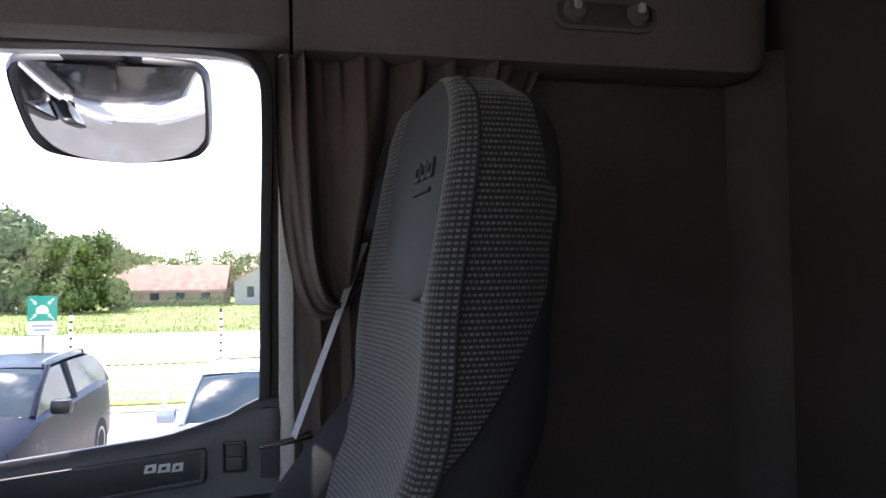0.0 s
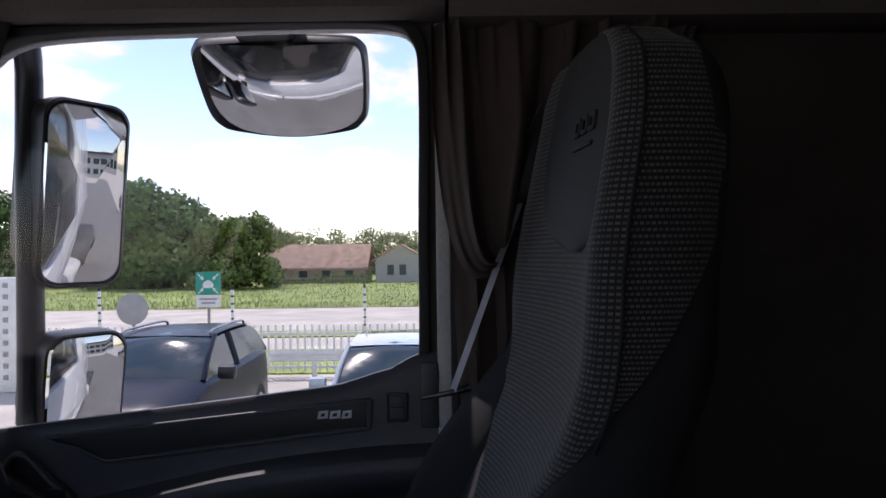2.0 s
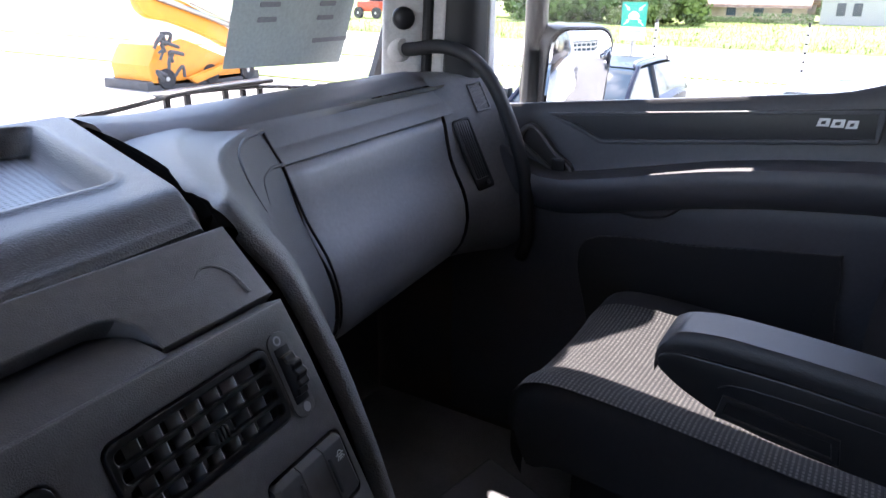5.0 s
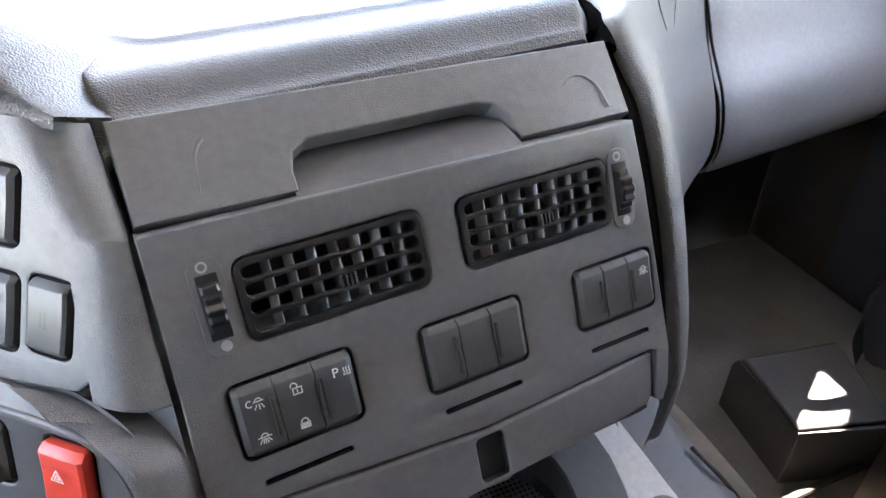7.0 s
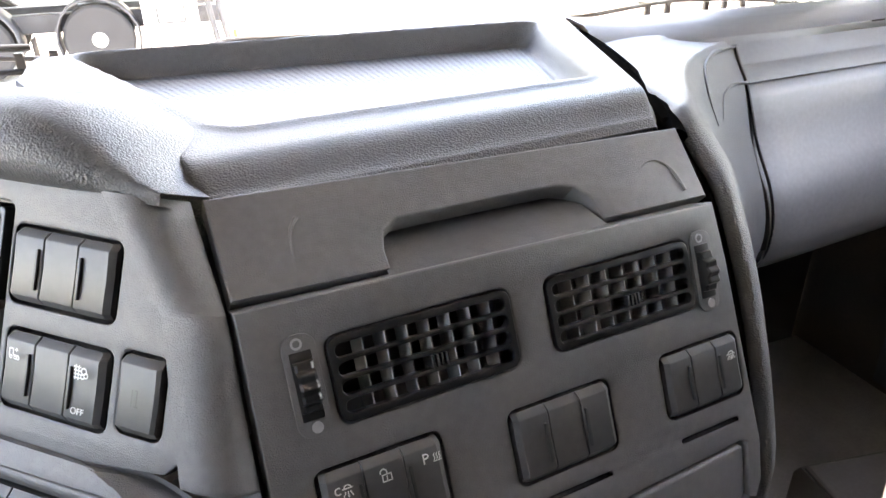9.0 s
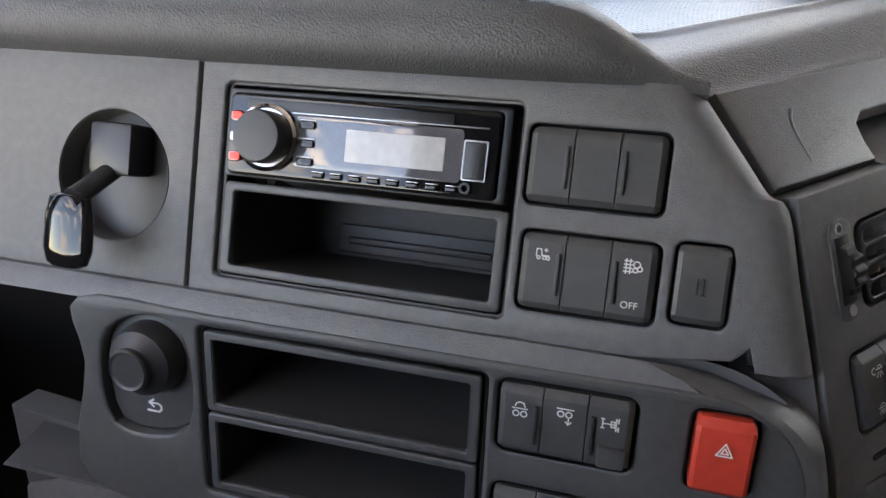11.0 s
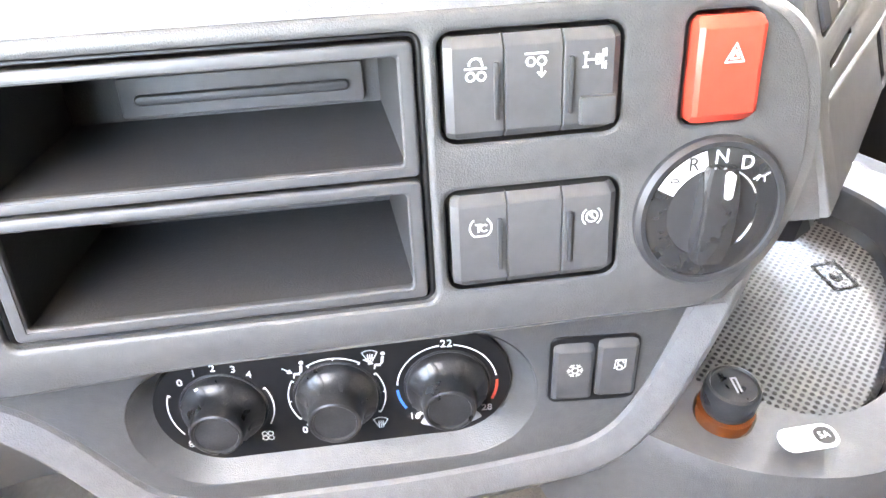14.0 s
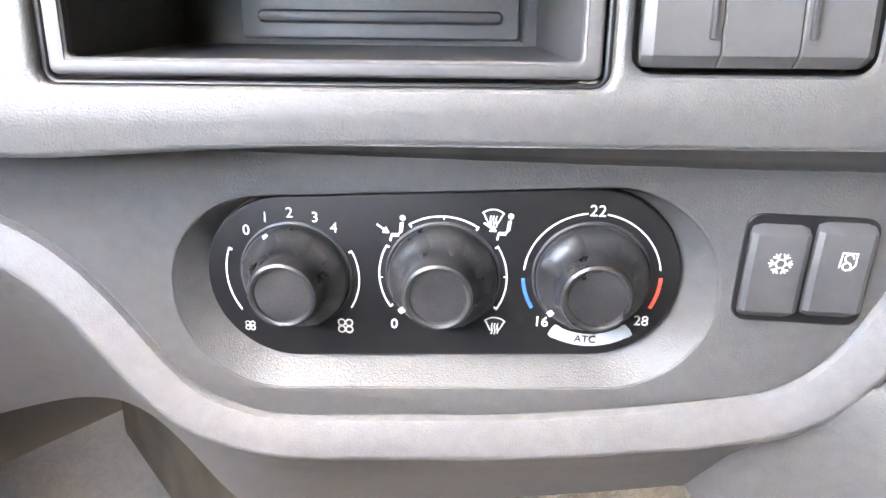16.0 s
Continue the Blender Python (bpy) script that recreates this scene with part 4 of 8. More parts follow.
def panel_climate():
    lip = [(-0.43, -0.03), (-0.37, -0.004), (-0.325, 0.012), (-0.288, 0.0215), (-0.258, 0.0225), (-0.236, 0.0175), (-0.2115, 0.0036), (-0.188, -0.0206), (-0.1647, -0.052), (-0.1521, -0.0652), (-0.1386, -0.0722), (-0.1107, -0.0780), (-0.055, -0.0737), (0.0, -0.0690), (0.0508, -0.0615), (0.100, -0.0514), (0.1188, -0.0449), (0.1334, -0.0328), (0.1455, -0.0130), (0.155, 0.010), (0.168, 0.05), (0.177, 0.088), (0.180, 0.125)]
    sm = smooth_loop(lip, 5, False)
    def turned(loop):
        c, s_ = math.cos(radians(4.2)), math.sin(radians(4.2))
        return [(-0.0368 + (x + 0.0368) * c - (y + 0.0085) * s_, -0.0085 + (x + 0.0368) * s_ + (y + 0.0085) * c) for x, y in loop]
    oval = turned(rr(-0.1580, -0.0560, 0.0845, 0.0385, 0.0465, 14))
    face = [(x, y) for x, y in sm if not (x > 0.15 and y > 0.052)] + [(0.172, 0.058), (-0.43, 0.058)]
    surface("climate_panel", A3, [face, oval], M_FASCIA, 0.03, 0.002, "", 0.007)
    # bowl of the oval
    inner = turned(rr(-0.1445, -0.0435, 0.0712, 0.0372, 0.0400, 14))
    bm = bmesh.new()
    rows = [[(x, y, 0.0068) for x, y in oval], [(x * 0.92 + p * 0.08, y * 0.92 + q * 0.08, 0.0060) for (x, y), (p, q) in zip(oval, inner)], [(x * 0.1 + p * 0.9, y * 0.1 + q * 0.9, -0.0032) for (x, y), (p, q) in zip(oval, inner)], [(p, q, -0.0045) for p, q in inner]]
    loft(bm, [r + r[:1] for r in rows])
    part("oval_rim", bm, M_FASCIA, dash, "", A3)
    fp = plate("control_plate", [turned(rr(-0.1439, -0.0429, 0.0706, 0.0366, 0.0394, 14))], -0.009, 0.0, M_BLACK, dash, A3, 0.001, "black oval heater control plate")
    z = 0.0002
    for i, cu in enumerate((-0.102, -0.0345, 0.0315)):
        cv = -0.006 + 0.0035 * i
        well_ = lathe(bmesh.new(), [(0.0262, z), (0.0262, z + 0.0008), (0.0254, z + 0.0011), (0.0248, z + 0.0004), (0.0240, z)], 48, cu, cv)
        part("knob_seat", well_, M_DARK, dash, "dark round knob seat", A3)
        bm = lathe(bmesh.new(), [(0.0244, z), (0.0246, z + 0.0030), (0.0240, z + 0.0045), (0.0228, z + 0.0060), (0.0205, z + 0.0078), (0.0182, z + 0.0098), (0.0166, z + 0.0125), (0.0158, z + 0.0165), (0.0155, z + 0.0215), (0.0149, z + 0.0232), (0.0138, z + 0.0238), (0.0126, z + 0.0233), (0.0121, z + 0.0222), (0.0100, z + 0.0222), (0.0030, z + 0.0226)], 56, cu, cv)
        k = part("heater_knob", bm, M_KNOB, dash, "worn dark rubbery heater knob", A3)
        for j in range(8):
            # scooped finger facets round the skirt
            a = radians(45 * j + 26)
            b2 = bmesh.new()
            rows_ = []
            for r_, h_, w_ in ((0.0236, 0.0058, 0.0022), (0.0215, 0.0076, 0.0034), (0.0192, 0.0096, 0.0036), (0.0176, 0.0122, 0.0028), (0.0166, 0.0150, 0.0014)):
                d_, e_ = Vector((math.cos(a), math.sin(a), 0)), Vector((-math.sin(a), math.cos(a), 0))
                c_ = Vector((cu, cv, z + h_ - 0.0002)) + d_ * (r_ - 0.0002)
                rows_.append([c_ - e_ * w_, c_ + d_ * 0.0007 + Vector((0, 0, 0.0005)), c_ + e_ * w_])
            part("grip_facet", loft(b2, rows_), M_KNOB, k, "", A3)
        a = radians((118, 220, 222)[i])
        b2 = strokes_mesh([[(0.5 + 0.53 * math.cos(a), 0.5 + 0.53 * math.sin(a)), (0.5 + 0.615 * math.cos(a), 0.5 + 0.615 * math.sin(a))]], 0.0026, cu, cv, z + 0.0068, 0.038)
        part("pointer", b2, M_WHITE, k, "", A3)
    c0, c1, c2 = (-0.102, -0.006), (-0.0345, -0.0025), (0.0315, 0.001)
    zz = 0.0002

    def mark(loop, mat=M_WHITE):
        plate("printed_mark", [loop], zz, zz + 0.0003, mat, fp, A3)
    for s, ang in (("0", 136), ("1", 115), ("2", 93), ("3", 71), ("4", 53)):
        text("number", s, 0.0068, c0[0] + 0.0305 * math.cos(radians(ang)), c0[1] + 0.0302 * math.sin(radians(ang)), zz + 0.0003, M_WHITE, fp, A3)
    def arc(c, r, lo, hi, mat=M_WHITE, w=0.0007, ticks=()):
        mark(arc_band(*c, r, r + w, lo, hi), mat)
        for a in ticks:
            e = 0.55 if a not in (lo, hi) else 0.9
            mark(arc_band(*c, r - 0.0012, r + w, a - e, a + e, 3), mat)
    arc(c0, 0.0325, 159, 215, ticks=(159,))
    arc(c0, 0.0290, -30, 27, ticks=(27,))
    arc(c1, 0.0282, 58, 122, ticks=(58, 90, 122))
    arc(c1, 0.0285, 152, 214, ticks=(152, 184, 214))
    arc(c1, 0.0285, -30, 33, ticks=(-30, 3, 33))
    arc(c2, 0.0295, 98, 176)
    arc(c2, 0.0295, 10, 82)
    arc(c2, 0.0292, 184, 213, M_BLUEPRINT, 0.0016)
    arc(c2, 0.0292, -26, 3, M_REDPRINT, 0.0016)
    mark(smooth_loop(arc_band(*c2, 0.0280, 0.0340, 240, 308, 10), 2), M_GREYPRINT)
    text("number", "22", 0.0072, c2[0], c2[1] + 0.0308, zz + 0.0003, M_WHITE, fp, A3)
    text("number", "16", 0.0068, c2[0] - 0.0205, c2[1] - 0.0232, zz + 0.0003, M_WHITE, fp, A3)
    text("number", "28", 0.0068, c2[0] + 0.0240, c2[1] - 0.0198, zz + 0.0003, M_WHITE, fp, A3)
    text("number", "0", 0.0068, c1[0] - 0.0220, c1[1] - 0.0253, zz + 0.0003, M_WHITE, fp, A3)
    text("word", "ATC", 0.005, c2[0], c2[1] - 0.0305, zz + 0.0006, M_BLACK, fp, A3)
    for lines, u, v, s in ((I_FAN, c0[0] - 0.0236, c0[1] - 0.0272, 0.0058), (I_FAN, c0[0] + 0.0224, c0[1] - 0.0243, 0.0088), (I_SEAT, c1[0] - 0.0232, c1[1] + 0.0218, 0.0125), (I_SEAT, c1[0] + 0.0241, c1[1] + 0.0249, 0.0125),
                           (I_SCREEN, c1[0] + 0.0215, c1[1] + 0.0290, 0.0090), (I_SCREEN, c1[0] + 0.0245, c1[1] - 0.0228, 0.0090)):
        part("icon", strokes_mesh(lines, s * 0.075, u, v, zz + 0.0003, s), M_WHITE, fp, "", A3)
    rocker(A3, 0.0925, -0.0090, 0.1165, 0.0330, [(0, I_SNOW, 0.64, 0.0095)], None, 0.0125)
    rocker(A3, 0.1183, -0.0075, 0.1422, 0.0350, [(0, I_RECIRC, 0.66, 0.0095)], None, 0.0125)
    plate("switch_surround", [rr(0.0908, -0.0112, 0.1440, 0.0368, 0.006)], 0.004, 0.0085, M_BLACK, dash, A3, 0.0005)
    # bevelled lip that runs round the lower edge and the skirt under it
    rows = []
    for i, p in enumerate(sm):
        q0, q1 = Vector(sm[max(i - 1, 0)]), Vector(sm[min(i + 1, len(sm) - 1)])
        d = (q1 - q0).normalized()
        o = Vector((d.y, -d.x))
        x, y = p
        dn = 1 - smoothstep(0.10, 0.16, x)
        rows.append([A3 @ Vector((x - o.x * 0.001, y - o.y * 0.001, 0.003)), A3 @ Vector((x + o.x * 0.002, y + o.y * 0.002, 0.0085)), A3 @ Vector((x + o.x * 0.0165, y + o.y * 0.0165, 0.0150)), A3 @ Vector((x + o.x * 0.0185, y + o.y * 0.0185, 0.0148)),
                     A3 @ Vector((x + o.x * 0.0225, y + o.y * 0.0225, 0.0120)), A3 @ Vector((x + o.x * 0.030, y + o.y * 0.030, 0.002)), A3 @ Vector((x + o.x * 0.034, y + o.y * 0.034 - 0.012 * dn, -0.012)),
                     A3 @ Vector((x + o.x * 0.036, y + o.y * 0.036 - 0.05 * dn, -0.04)), A3 @ Vector((x + o.x * 0.036, y + o.y * 0.036 - 0.13 * dn, -0.09))])
    part("lower_lip", loft(bmesh.new(), rows), M_DASH, dash)
    bm = bmesh.new()
    tube(bm, [(-0.2935, 0.018, 0.0100), (-0.2945, 0.0, 0.0142), (-0.2965, -0.010, 0.0105), (-0.298, -0.020, -0.002)], 0.0016, 8, 4)
    part("panel_split", bm, M_BLACK, dash, "", A3)
    # undercut between the switch panel and the heater panel
    rows = []
    for k in range(25):
        u = -0.40 + 0.535 * k / 24
        a = A2 @ Vector((u, -0.103, -0.003))
        b = A3 @ Vector((u + 0.008, 0.052, 0.005))
        nn = A2.to_3x3()
        rows.append([a, a + nn @ Vector((0, -0.001, 0.003)), a.lerp(b, 0.35) + nn @ Vector((0, -0.001, 0.002)), a.lerp(b, 0.7) + nn @ Vector((0, 0, -0.004)), b])
    part("undercut", loft(bmesh.new(), rows), M_FASCIA, dash)
    # left knee opening
    bm = bmesh.new()
    box(bm, -1.28, 1.15, 0.25, -0.98, 1.5, 0.80, 0.04)
    part("knee_panel", bm, M_DARK, dash)


panel_climate()


def air_vent(m, u0, v0, u1, v1, name="air_vent"):
    """Black grille of four round-ended slots with upright vanes behind."""
    h = (v1 - v0 - 0.007) / 4
    slots = []
    for k in range(4):
        v = v0 + 0.0035 + h * k
        slots.append(rr(u0 + 0.0040, v + 0.0013, u1 - 0.0040, v + h - 0.0013, h / 2 - 0.0016, 5))
    fr = plate(name, [rr(u0, v0, u1, v1, 0.007)] + slots, -0.005, 0.0016, M_BLACK, dash, m, 0.0007, "black air vent with four slots")
    bm = bmesh.new()
    box(bm, u0 + 0.002, v0 + 0.002, -0.055, u1 - 0.002, v1 - 0.002, -0.050)
    part("vent_back", bm, M_BLACK, fr, "", m)
    w = (u1 - u0 - 0.012) / 7.6
    for k in range(7):
        u = u0 + 0.020 + w * k
        b2 = bmesh.new()
        box(b2, u - 0.0005, v0 + 0.003, -0.0135, u + 0.0005, v1 - 0.003, -0.0025)
        bmesh.ops.rotate(b2, verts=b2.verts, cent=(u, 0, -0.0080), matrix=Matrix.Rotation(radians(20), 3, "Y"))
        part("vane", b2, M_VANE, fr, "", m)
    cu, cv = (u0 + u1) / 2 + 0.006, (v0 + v1) / 2 - h * 0.5
    for k in range(4):
        b2 = bmesh.new()
        box(b2, cu - 0.006 + 0.003 * k, cv - 0.004, -0.012, cu - 0.0042 + 0.003 * k, cv + 0.004, 0.0035, 0.0006)
        part("vent_tab", b2, M_DARK, fr, "", m)


def wheel(m, u, v, h=0.036):
    w = plate("thumb_wheel_plate", [rr(u - 0.010, v - h / 2 - 0.012, u + 0.010, v + h / 2 + 0.012, 0.008)], -0.002, 0.0012, M_DASH, dash, m, 0.0006)
    bm = bmesh.new()
    box(bm, u - 0.0065, v - h / 2 - 0.002, -0.002, u + 0.0065, v + h / 2 + 0.002, 0.0018, 0.0008)
    part("wheel_slot", bm, M_BLACK, w, "", m)
    bm = bmesh.new()
    n = 54
    rows = []
    for k in range(n + 1):
        a = radians(-70 + 140 * k / n)
        r = h / 2 / math.sin(radians(70))
        rr_ = r * (0.955 + 0.045 * math.cos(k * math.pi / 4.5))
        y, z = v + rr_ * math.sin(a), -r * math.cos(radians(70)) + rr_ * math.cos(a) - 0.001
        rows.append([(u - 0.0055, y, z - 0.001), (u - 0.0040, y, z), (u + 0.0040, y, z), (u + 0.0055, y, z - 0.001)])
    loft(bm, rows)
    part("thumb_wheel", bm, M_BLACK, w, "ribbed black thumb wheel", m, 20)
    part("ring_mark", lathe(bmesh.new(), [(0.0034, 0.0012), (0.0034, 0.0016), (0.0021, 0.0016), (0.0021, 0.0012)], 20, u - 0.001, v + h / 2 + 0.0065, cap=False), M_GREYPRINT, w, "", m)
    part("dot_mark", lathe(bmesh.new(), [(0.0034, 0.0012), (0.0034, 0.0017), (0.0005, 0.0017)], 20, u + 0.001, v - h / 2 - 0.0065), M_GREYPRINT, w, "", m)


def panel_centre():
    v1, v2 = rr(-0.1445, 0.0135, -0.0215, 0.0665, 0.008), rr(0.0045, 0.0135, 0.1285, 0.0655, 0.008)
    b1, b2, b3 = rr(-0.1665, -0.0585, -0.0865, -0.0075, 0.006), rr(-0.0395, -0.0635, 0.0405, -0.0125, 0.006), rr(0.0865, -0.0605, 0.1605, -0.0115, 0.006)
    slots = [rr(-0.158, -0.0775, -0.100, -0.0745, 0.0012), rr(-0.031, -0.080, 0.031, -0.077, 0.0012), rr(0.095, -0.0795, 0.150, -0.0765, 0.0012)]
    outline = [(-0.2025, -0.1445), (-0.1765, -0.1455), (-0.1760, -0.098), (-0.170, -0.0895), (-0.16, -0.0885), (0.0, -0.1015), (0.150, -0.0960), (0.156, -0.099), (0.150, -0.140), (0.156, -0.143), (0.164, -0.130), (0.169, -0.100), (0.164, 0.04), (0.160, 0.086), (-0.189, 0.092), (-0.1915, -0.02), (-0.194, -0.07), (-0.1985, -0.11)]
    surface("centre_panel", PB, [outline, v1, v2, b1, b2, b3] + slots, M_DASH, 0.025, 0.0018)
    for b in (b1, b2, b3):
        well(PB, b, 0.013)
    for s in slots:
        well(PB, s, 0.012)
    air_vent(PB, -0.1435, 0.0145, -0.0225, 0.0655)
    air_vent(PB, 0.0055, 0.0145, 0.1275, 0.0645)
    wheel(PB, -0.159, 0.0425)
    wheel(PB, 0.1405, 0.0385)
    blank3(PB, -0.1645, -0.0565, -0.0885, -0.0095, [([(0, I_NIGHT, 0.76, 0.010), (0, I_LAMP, 0.28, 0.009)], 0.88), ([(0, I_UNLOCK, 0.78, 0.010), (0, I_LOCK, 0.28, 0.010)], None), ([("text", "P", 0.78, 0.009), (0.007, I_HEAT, 0.78, 0.007)], 0.12)])
    blank3(PB, -0.0375, -0.0615, 0.0385, -0.0145, [(None, 0.86), (None, None), (None, 0.12)])
    blank3(PB, 0.0885, -0.0585, 0.1585, -0.0135, [(None, 0.86), (None, None), ([(0, I_LAMP, 0.72, 0.009)], 0.12)])
    # drop-down flap below, with its finger hole
    flap = [(-0.173, -0.098), (-0.168, -0.0915), (0.0, -0.1045), (0.148, -0.0990), (0.153, -0.102), (0.148, -0.135), (0.143, -0.142), (0.10, -0.146), (-0.02, -0.150), (-0.11, -0.152), (-0.172, -0.150)]
    hole = rr(-0.013, -0.146, 0.010, -0.110, 0.004)
    surface("flap", PB, [flap, hole], M_DASH, 0.02, 0.003, "drop-down flap with a finger hole", -0.002)
    well(PB @ pose(0, 0, -0.004), hole, 0.03)
    rows = []
    for k in range(21):
        u = -0.205 + 0.352 * k / 20
        rows.append([PB @ Vector((u, -0.095, -0.012)), PB @ Vector((u, -0.150, -0.010)), PB @ Vector((u, -0.158, -0.020)), PB @ Vector((u, -0.155, -0.10))])
    part("flap_back", loft(bmesh.new(), rows), M_DARK, dash)
    # drawer with a moulded grip
    outl = [(-0.217, -0.003), (-0.12, -0.008), (-0.119, 0.006), (-0.115, 0.018), (-0.103, 0.0245), (-0.04, 0.0225), (0.022, 0.0205), (0.034, 0.0165), (0.042, 0.006), (0.0445, -0.013), (0.144, -0.0165), (0.153, 0.046), (-0.214, 0.0645)]
    surface("drawer_front", PC, [outl], M_DASH, 0.02, 0.0022, "drawer front with a scooped finger grip")
    gv = smooth_loop([(0.098, 0.018), (0.108, 0.0225), (0.118, 0.0205), (0.1255, 0.010), (0.1265, -0.008)], 5, False)
    bm = bmesh.new()
    tube(bm, [(x, y, -0.0004) for x, y in gv], [0.0006, 0.0022], 8, 0)
    part("drawer_crease", bm, M_DASH, dash, "", PC)
    bm = bmesh.new()
    tube(bm, [(-0.165, 0.040, -0.0004), (-0.172, 0.030, -0.0004), (-0.176, 0.006, -0.0004)], [0.0018, 0.0006], 8, 4)
    part("drawer_crease", bm, M_DASH, dash, "", PC)
    rows = []
    for k in range(17):
        u = -0.1185 + 0.1615 * k / 16
        b = PB @ Vector((u + 0.024, 0.0885, -0.005))
        a = PC @ Vector((u, 0.028, -0.018))
        rows.append([a, a.lerp(b, 0.3) + Vector((0, 0.020, -0.004)), a.lerp(b, 0.75) + Vector((0, 0.010, -0.001)), b])
    part("grip_scoop", loft(bmesh.new(), rows), M_DASH, dash)


panel_centre()


def corner_strip():
    # the radio panel's end rolls back to the joint
    rows, low = [], []
    pts = list(zip(seam_in_radio(), seam_line()))
    i = next(k for k, (p, w) in enumerate(pts) if p.y < -0.070)
    f = (pts[i - 1][0].y + 0.070) / (pts[i - 1][0].y - pts[i][0].y)
    pts.insert(i, (pts[i - 1][0].lerp(pts[i][0], f), pts[i - 1][1].lerp(pts[i][1], f)))
    for p, w in pts:
        if -0.0702 < p.y < 0.086:
            rows.append([A1 @ Vector(q) for q in ((p.x - 0.034, p.y, 0.0004), (p.x - 0.026, p.y, 0.0004), (p.x - 0.016, p.y, p.z * 0.06), (p.x - 0.007, p.y, p.z * 0.28), (p.x - 0.002, p.y, p.z * 0.62))] + [w])
        if p.y < -0.030:
            a = A2.inverted() @ w
            low.append([A2 @ Vector((a.x - 0.045, a.y, -0.038)), A2 @ Vector((a.x - 0.018, a.y, a.z - 0.001)), w])
    part("corner_end", loft(bmesh.new(), smooth_rows(low, 3)), M_DASH, dash)
    rows = smooth_rows(rows, 3)
    down = A1.to_3x3()
    rows += [[Vector(p) + down @ Vector(o) for p in rows[-1]] for o in ((0.0, -0.0012, -0.0008), (0.0, -0.0020, -0.0040), (0.0, -0.0024, -0.030))]
    part("corner_strip", loft(bmesh.new(), rows), M_DASH, dash)
    # hollow fillet from the radio panel down to the rounded end of the switch panel
    end = smooth_loop([(0.105, 0.052), (0.140, 0.042), (0.159, 0.018), (0.166, -0.02), (0.162, -0.050)], 5, False)
    rows = []
    for k, (x, y) in enumerate(end):
        q = k / (len(end) - 1)
        a = A1 @ Vector((0.10 + 0.108 * q, -0.0728 + 0.006 * min(1, 1.6 * q) - 0.020 * q ** 4, -0.001 - 0.008 * q * q))
        o = Vector((x - 0.06, y + 0.03, 0)).normalized() * 0.0143 * min(1, k / 9)
        b = A2 @ Vector((x + o.x, y + o.y, -0.002 - 0.030 * min(1, k / 9)))
        c = a.lerp(b, 0.5) + A1.to_3x3() @ Vector((0, 0, -0.008 * math.sin(math.pi * min(q, 1)))) + Vector((0, 0, 0.006 * max(0, 1 - 3 * q)))
        rows.append([a, a.lerp(c, 0.5) + Vector((0, 0, -0.002)), c, c.lerp(b, 0.6), b])
    part("corner_fillet", loft(bmesh.new(), rows), M_DASH, dash)


corner_strip()


